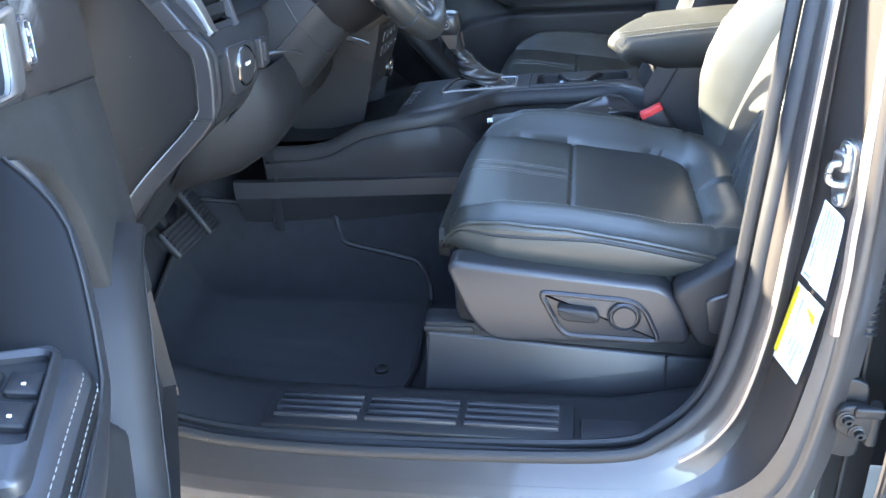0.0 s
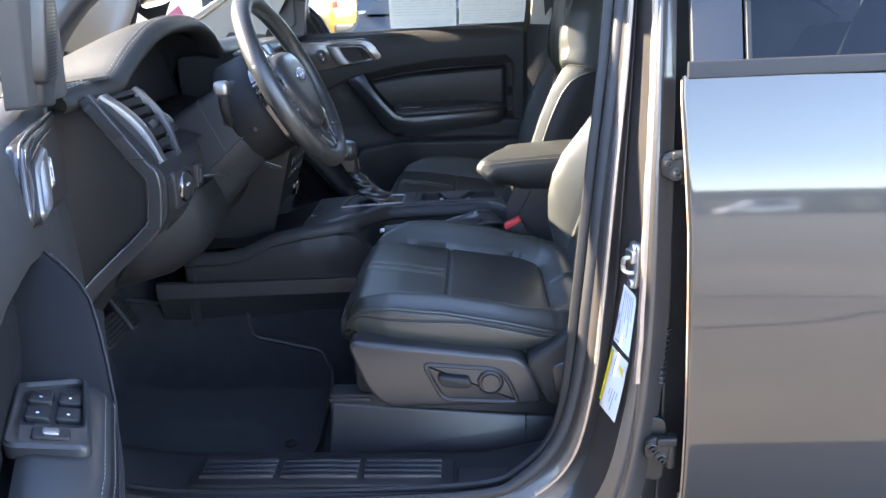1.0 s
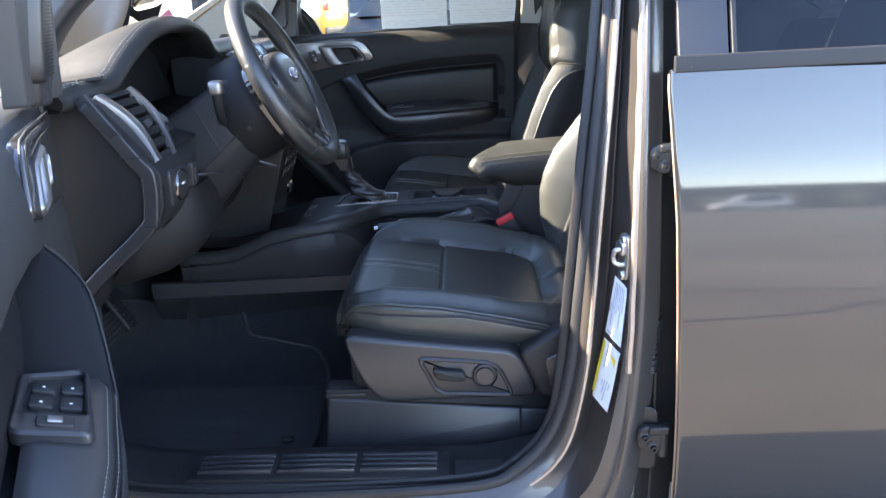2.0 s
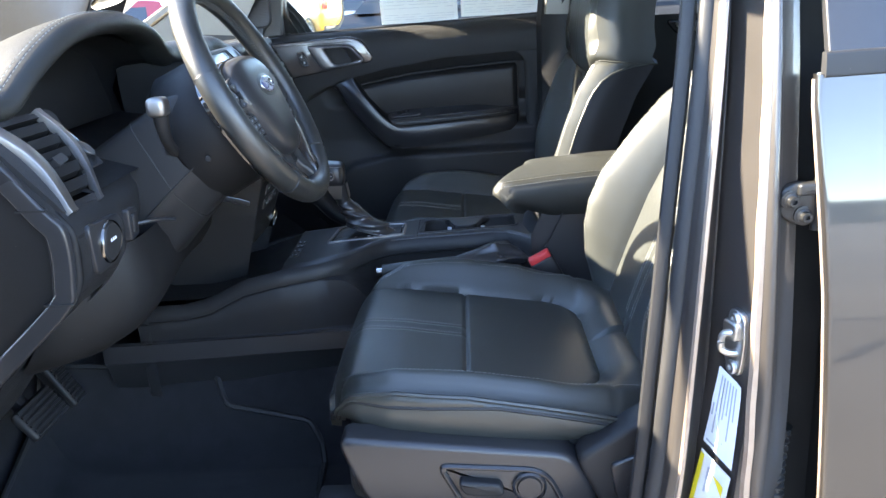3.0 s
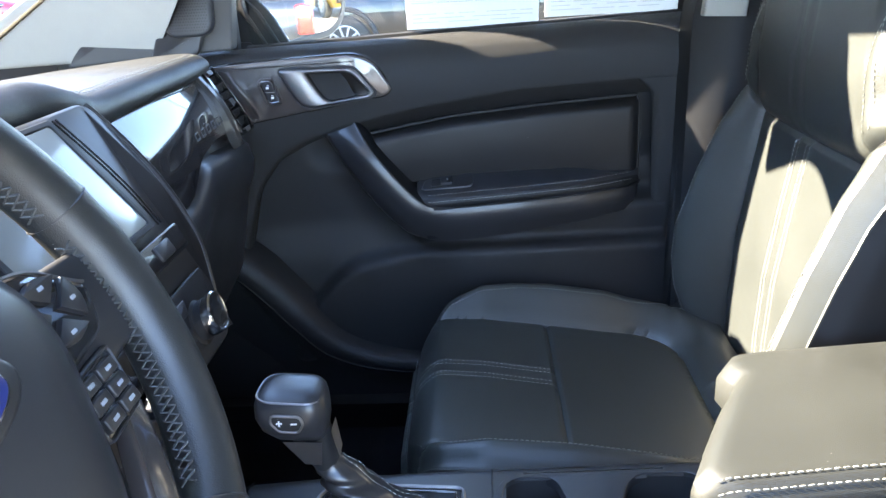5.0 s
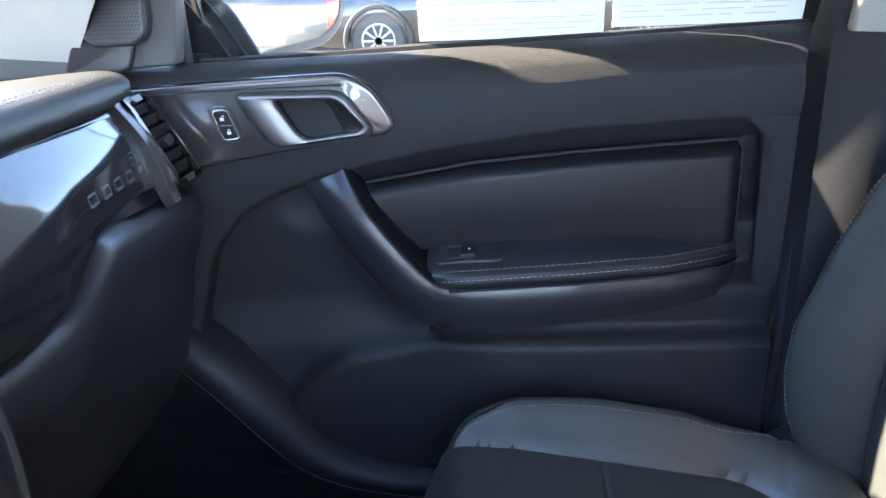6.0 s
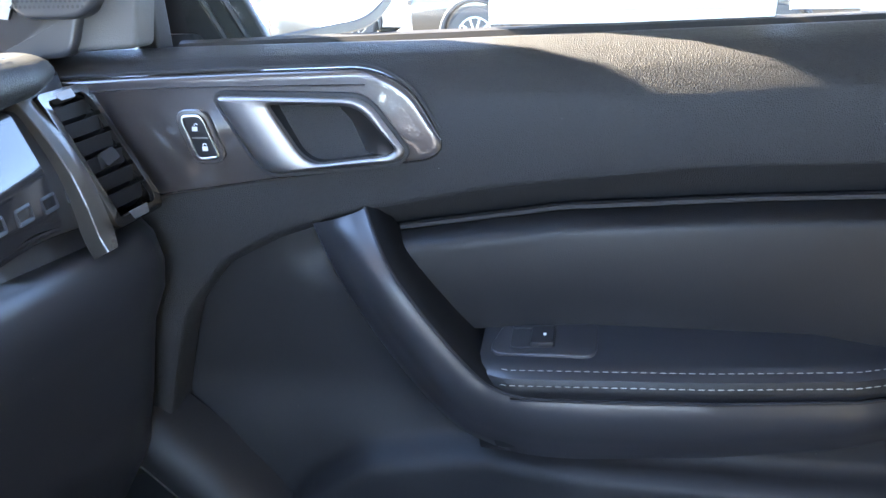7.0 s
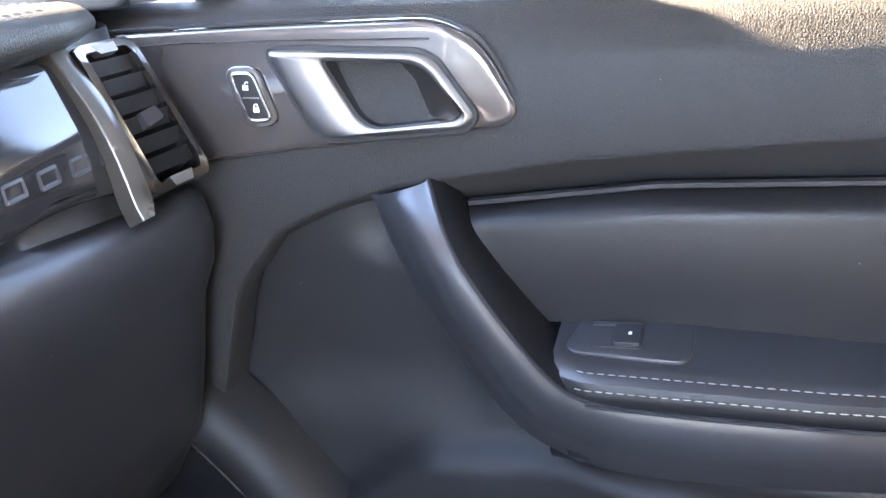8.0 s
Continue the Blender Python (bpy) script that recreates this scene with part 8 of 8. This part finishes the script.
for d in (0.0, 0.022):
    part("mount_ridge", tube([Vector((-0.425 - d, 1.453, 1.228)), Vector((-0.465 - d, 1.453, 1.30)), Vector((-0.51 - d, 1.453, 1.35))], 0.003, 6), SATIN, mirror)


# ---- the lot outside ----
ASPHALT = material("worn_asphalt", (0.200, 0.175, 0.148), 0.9, vary=0.40, scale=0.35, grain=0.8, grain_size=60, spec=0.3)
SIDING = material("white_siding", (0.72, 0.72, 0.70), 0.7, vary=0.06, scale=1.2)
GREY_WALL = material("grey_block_wall", (0.16, 0.16, 0.165), 0.85, vary=0.15, scale=0.6)
DARK_WALL = material("dark_block_wall", (0.028, 0.032, 0.042), 0.85, vary=0.15, scale=0.6)
TYRE = material("tyre_rubber", (0.025, 0.025, 0.025), 0.8, vary=0.15, scale=12)


def ground():
    rows = []
    for y in (-900, -200, -60, -25, -12, -6, -3, -1, 1, 3, 6, 12, 25, 60, 200, 900):
        rows.append([(x, y, 0.0) for x in (-900, -200, -60, -25, -12, -6, -3, 0, 3, 6, 12, 25, 60, 200, 900)])
    return quads(rows)


solid("ground", ground(), ASPHALT, "worn grey brown asphalt lot", "ground", kind="structure")

CAR_GLASS = material("car_window_glass", (0.02, 0.024, 0.028), 0.05, vary=0.02, scale=3, coat=1.0)
ALLOY = material("alloy_wheel", (0.26, 0.26, 0.265), 0.3, metal=0.9, vary=0.05, scale=10)
LAMP = material("red_lamp_lens", (0.35, 0.015, 0.012), 0.15, vary=0.05, scale=10, coat=1.0)


def car_paint(name, colour):
    return material(name, colour, 0.3, metal=0.3, vary=0.05, scale=2, coat=1.0)


def parked_car(name, label, category, at, turn, paint, length=4.7, width=1.88, height=1.72, pickup=False):
    """A parked car with body, cabin, panes, wheels and lamps; x is along its length, nose at -x."""
    XF.append(pose(at[0], at[1], 0, 0, 0, turn))
    c = thing(name, (0, 0, 0), label, category, "parked cars")
    L, W, Hh = length / 2, width / 2, height
    belt = 0.60 * Hh

    def ring(x, z0, z1, w, n=7):
        pts = []
        for k in range(n):
            t = k / (n - 1)
            pts.append((x, -w * (1 - 0.07 * (2 * t - 1) ** 2 - (0.06 if t in (0, 1) else 0)), z0 + (z1 - z0) * t))
        return pts + [(x, -p[1], p[2]) for p in reversed(pts)]

    secs = [(-L, 0.42, 0.72, 0.72), (-L + 0.08, 0.30, 0.92, 0.90), (-L + 0.5, 0.26, belt - 0.10, 0.98), (-L + 1.25, 0.26, belt - 0.02, 1.0), (-0.2, 0.26, belt, 1.0), (L - 1.0, 0.26, belt + 0.02, 1.0), (L - 0.25, 0.28, belt + 0.02, 0.97), (L - 0.05, 0.34, belt - 0.02, 0.92), (L, 0.45, belt - 0.12, 0.85)]
    rows = [[Vector(p) for p in ring(x, z0, z1, W * w)] for x, z0, z1, w in secs]
    part("body_shell", quads(rows, loop=True, caps=True), paint, c, smooth=50)
    x0, x1 = -L + 1.25, (0.75 if pickup else L - 0.25)
    cab = [(x0, belt - 0.02, W * 0.93), (x0 + 0.75, Hh - 0.05, W * 0.74), (x0 + 1.2, Hh, W * 0.72), (x1 - 0.55, Hh - 0.01, W * 0.72), (x1 - 0.25, Hh - 0.06, W * 0.74), (x1, belt, W * 0.92)]
    part("cabin", quads([[Vector((x, -W * 0.94, belt - 0.03)), Vector((x, -w, z)), Vector((x, -w * 0.8, z + 0.015)), Vector((x, w * 0.8, z + 0.015)), Vector((x, w, z)), Vector((x, W * 0.94, belt - 0.03))] for x, z, w in cab]), paint, c, smooth=30)
    # side panes, one for each door, and the screens
    cuts = [x0 + 0.62, x0 + 1.25, x0 + 1.32, x1 - 0.62] if not pickup else [x0 + 0.62, x0 + 1.22, x0 + 1.29, x1 - 0.32]
    for s in (-1, 1):
        for a, b in ((cuts[0], cuts[1]), (cuts[2], cuts[3])):
            part("window_pane", quads([[Vector((x, s * (W * 0.955 + (W * 0.748 - W * 0.955) * t), belt + 0.02 + (Hh - 0.13 - belt) * t)) for x in (a + (0.22 * t if a == cuts[0] else 0), b)] for t in (0, 1)]), CAR_GLASS, c)
        for x in (-L + 0.92, L - 0.95):
            wh = part("wheel", lathe([(0.20, -0.10), (0.33, -0.11), (0.365, -0.08), (0.37, 0.0), (0.365, 0.08), (0.33, 0.11), (0.22, 0.10)], lambda p, q, h: Vector((x + p, s * (W - 0.10 + h), 0.37 + q)), 28), TYRE, c)
            part("rim", lathe([(0.225, -0.02), (0.225, 0.100), (0.205, 0.104), (0.19, 0.07), (0.06, 0.085), (0.05, 0.10), (0.02, 0.10)], lambda p, q, h: Vector((x + p, s * (W - 0.10 + h), 0.37 + q)), 28), ALLOY, wh)
            for k in range(10):
                t = k * math.pi / 5
                part("spoke", sweep([Vector((x + r * math.cos(t), s * (W - 0.10 + 0.098), 0.37 + r * math.sin(t))) for r in (0.05, 0.20)], round_poly([(-0.014, -0.012), (0.014, -0.012), (0.014, 0.012), (-0.014, 0.012)], 0.005, 2), up=(0, 1, 0)), ALLOY, wh)
            part("wheel_arch", sweep([Vector((x + 0.43 * math.cos(t), s * (W + 0.002), 0.37 + 0.43 * math.sin(t))) for t in np.linspace(-0.25, math.pi + 0.25, 18)], circle(0.035, 6), up=(0, 1, 0)), RUBBER, c)
        part("door_handle", rbox(-0.12, 0.06, s * (W + 0.01) - 0.015, s * (W + 0.01) + 0.015, belt - 0.14, belt - 0.11, 0.008), paint, c)
        part("side_mirror", rbox(x0 + 0.50, x0 + 0.66, s * (W + 0.09) - 0.10, s * (W + 0.09) + 0.10, belt + 0.02, belt + 0.18, 0.04, 3), paint, c)
        part("tail_lamp", rbox(L - 0.16, L + 0.005, s * W * 0.80 - 0.09, s * W * 0.80 + 0.09, belt - 0.36, belt - 0.06, 0.03, 3), LAMP, c, "red tail lamp lens")
        part("headlamp", rbox(-L + 0.01, -L + 0.20, s * W * 0.72 - 0.16, s * W * 0.72 + 0.16, 0.72, 0.84, 0.03, 3), CAR_GLASS, c)
    part("bumper", rbox(L - 0.10, L + 0.06, -W * 0.88, W * 0.88, 0.40, 0.62, 0.05, 3), HARD, c)
    part("plate", rbox(L - 0.02, L + 0.015, -0.26, 0.26, belt - 0.42, belt - 0.28, 0.004), PAPER, c)
    part("rear_pane", quads([[Vector((x1 - 0.235 + 0.005 + 0.23 * (1 - t), y, belt + 0.05 + (Hh - 0.12 - belt) * t)) for y in (-W * 0.66, W * 0.66)] for t in (0, 1)]), CAR_GLASS, c)
    XF.pop()
    return c


BLACK_CAR = car_paint("black_car_paint", (0.005, 0.005, 0.006))
parked_car("parked_pickup", "black pickup parked beside the truck with silver wheels", "pickup truck", (-0.09, 11.6), 0, BLACK_CAR, 5.4, 1.95, 1.86, True)
parked_car("parked_suv", "white sport utility parked beyond the black pickup", "car", (-2.7, 13.9), 0, car_paint("pearl_car_paint", (0.72, 0.72, 0.71)), 4.9, 1.95, 1.8)
parked_car("parked_suv", "dark blue sport utility parked across the lane", "car", (1.2, 19.5), 3, car_paint("navy_car_paint", (0.02, 0.03, 0.06)), 4.8, 1.9, 1.75)
parked_car("parked_sedan", "red car parked across the lane", "car", (-10.5, 21.8), 20, car_paint("red_car_paint", (0.25, 0.02, 0.025)), 4.7, 1.85, 1.55)
parked_car("parked_suv", "grey sport utility parked behind the truck", "car", (8.5, 2.2), 180, car_paint("grey_car_paint", (0.008, 0.0085, 0.010)), 4.9, 1.92, 1.78)
parked_car("parked_van", "white car parked further behind the truck", "car", (16.0, 9.0), 10, car_paint("white_car_paint", (0.75, 0.75, 0.74)), 5.0, 1.95, 1.9)

parked_car("parked_van", "yellow van parked far behind the truck", "van", (21.0, 7.2), 176, car_paint("yellow_car_paint", (0.30, 0.17, 0.02)), 5.2, 2.0, 2.3)


def showroom(name, label, x0, x1, y0, y1, h, wall, bays):
    XF.append(Matrix.Identity(4))
    b = thing(name, ((x0 + x1) / 2, (y0 + y1) / 2, 0), label, "building")
    part("wall", rbox(x0, x1, y0, y1, 0, h, 0.05, 1), wall, b)
    part("roof", rbox(x0 - 0.3, x1 + 0.3, y0 - 0.3, y1 + 0.3, h, h + 0.5, 0.05, 1), GREY_WALL, b)
    for k in range(bays):
        t = (k + 0.5) / bays
        if x1 - x0 > y1 - y0:
            ymid = y0 if abs(y0) < abs(y1) else y1
            x = x0 + (x1 - x0) * t
            part("window", rbox(x - 1.2, x + 1.2, ymid - 0.05, ymid + 0.05, 0.6, 2.8, 0.02, 1), CAR_GLASS, b)
        else:
            xmid = x0 if abs(x0) < abs(x1) else x1
            y = y0 + (y1 - y0) * t
            part("window", rbox(xmid - 0.05, xmid + 0.05, y - 1.2, y + 1.2, 0.6, 2.8, 0.02, 1), CAR_GLASS, b)
    XF.pop()
    return b


showroom("sales_building", "low white building beyond the lot", -50, 10, 42, 48, 5.2, SIDING, 9)
showroom("far_building", "long low grey building across the lot", -60, 70, -92, -84, 3.7, DARK_WALL, 22)
for k, (x, y, l) in enumerate(((16.0, -66.0, 4.9), (24.0, -70.0, 5.2), (38.0, -66.0, 4.8), (4.0, -68.0, 4.7), (52.0, -67.0, 4.8))):
    parked_car("parked_van" if k == 1 else "parked_sedan", "white car parked far across the lot", "car", (x, y), (4, -3, 2, 5, -4)[k], car_paint("white_paint", (0.75, 0.75, 0.74)), l, 1.9, 1.65 + 0.75 * (k == 1))
lamp_post = thing("street_lamp", (2.2, -34.0, 0), "tall grey lot light pole with two heads", "street lamp")
part("pole", tube([(2.2, -34, 0), (2.2, -34, 7.5)], 0.09, 10, scale=lambda t: 1 - 0.35 * t), STEEL, lamp_post)
part("arm", tube([(1.2, -34, 7.5), (3.2, -34, 7.5)], 0.05, 8), STEEL, lamp_post)
for x in (1.2, 3.2):
    part("lamp_head", rbox(x - 0.3, x + 0.3, -34.15, -33.85, 7.42, 7.56, 0.03), STEEL, lamp_post)

# tar-filled joints in the asphalt
TAR = material("tar_filler", (0.05, 0.046, 0.042), 0.6, vary=0.2, scale=6, grain=0.4, grain_size=80)
for path, r in (([(-8, -5.2), (2, -5.25), (14, -5.1), (30, -5.3)], 0.05), ([(1.0, -3.2), (2.0, -3.7), (2.6, -4.3), (3.6, -4.7), (5.0, -5.15)], 0.035), ([(-10, -9.0), (8, -9.1), (40, -8.9)], 0.04)):
    solid("tar_joint", sweep(smooth_path([(x, y, 0.002) for x, y in path], 10), [(-r, -0.001), (r, -0.001), (r * 0.7, 0.004), (-r * 0.7, 0.004)]), TAR, "dark tar-filled joint across the asphalt", "ground", kind="structure")
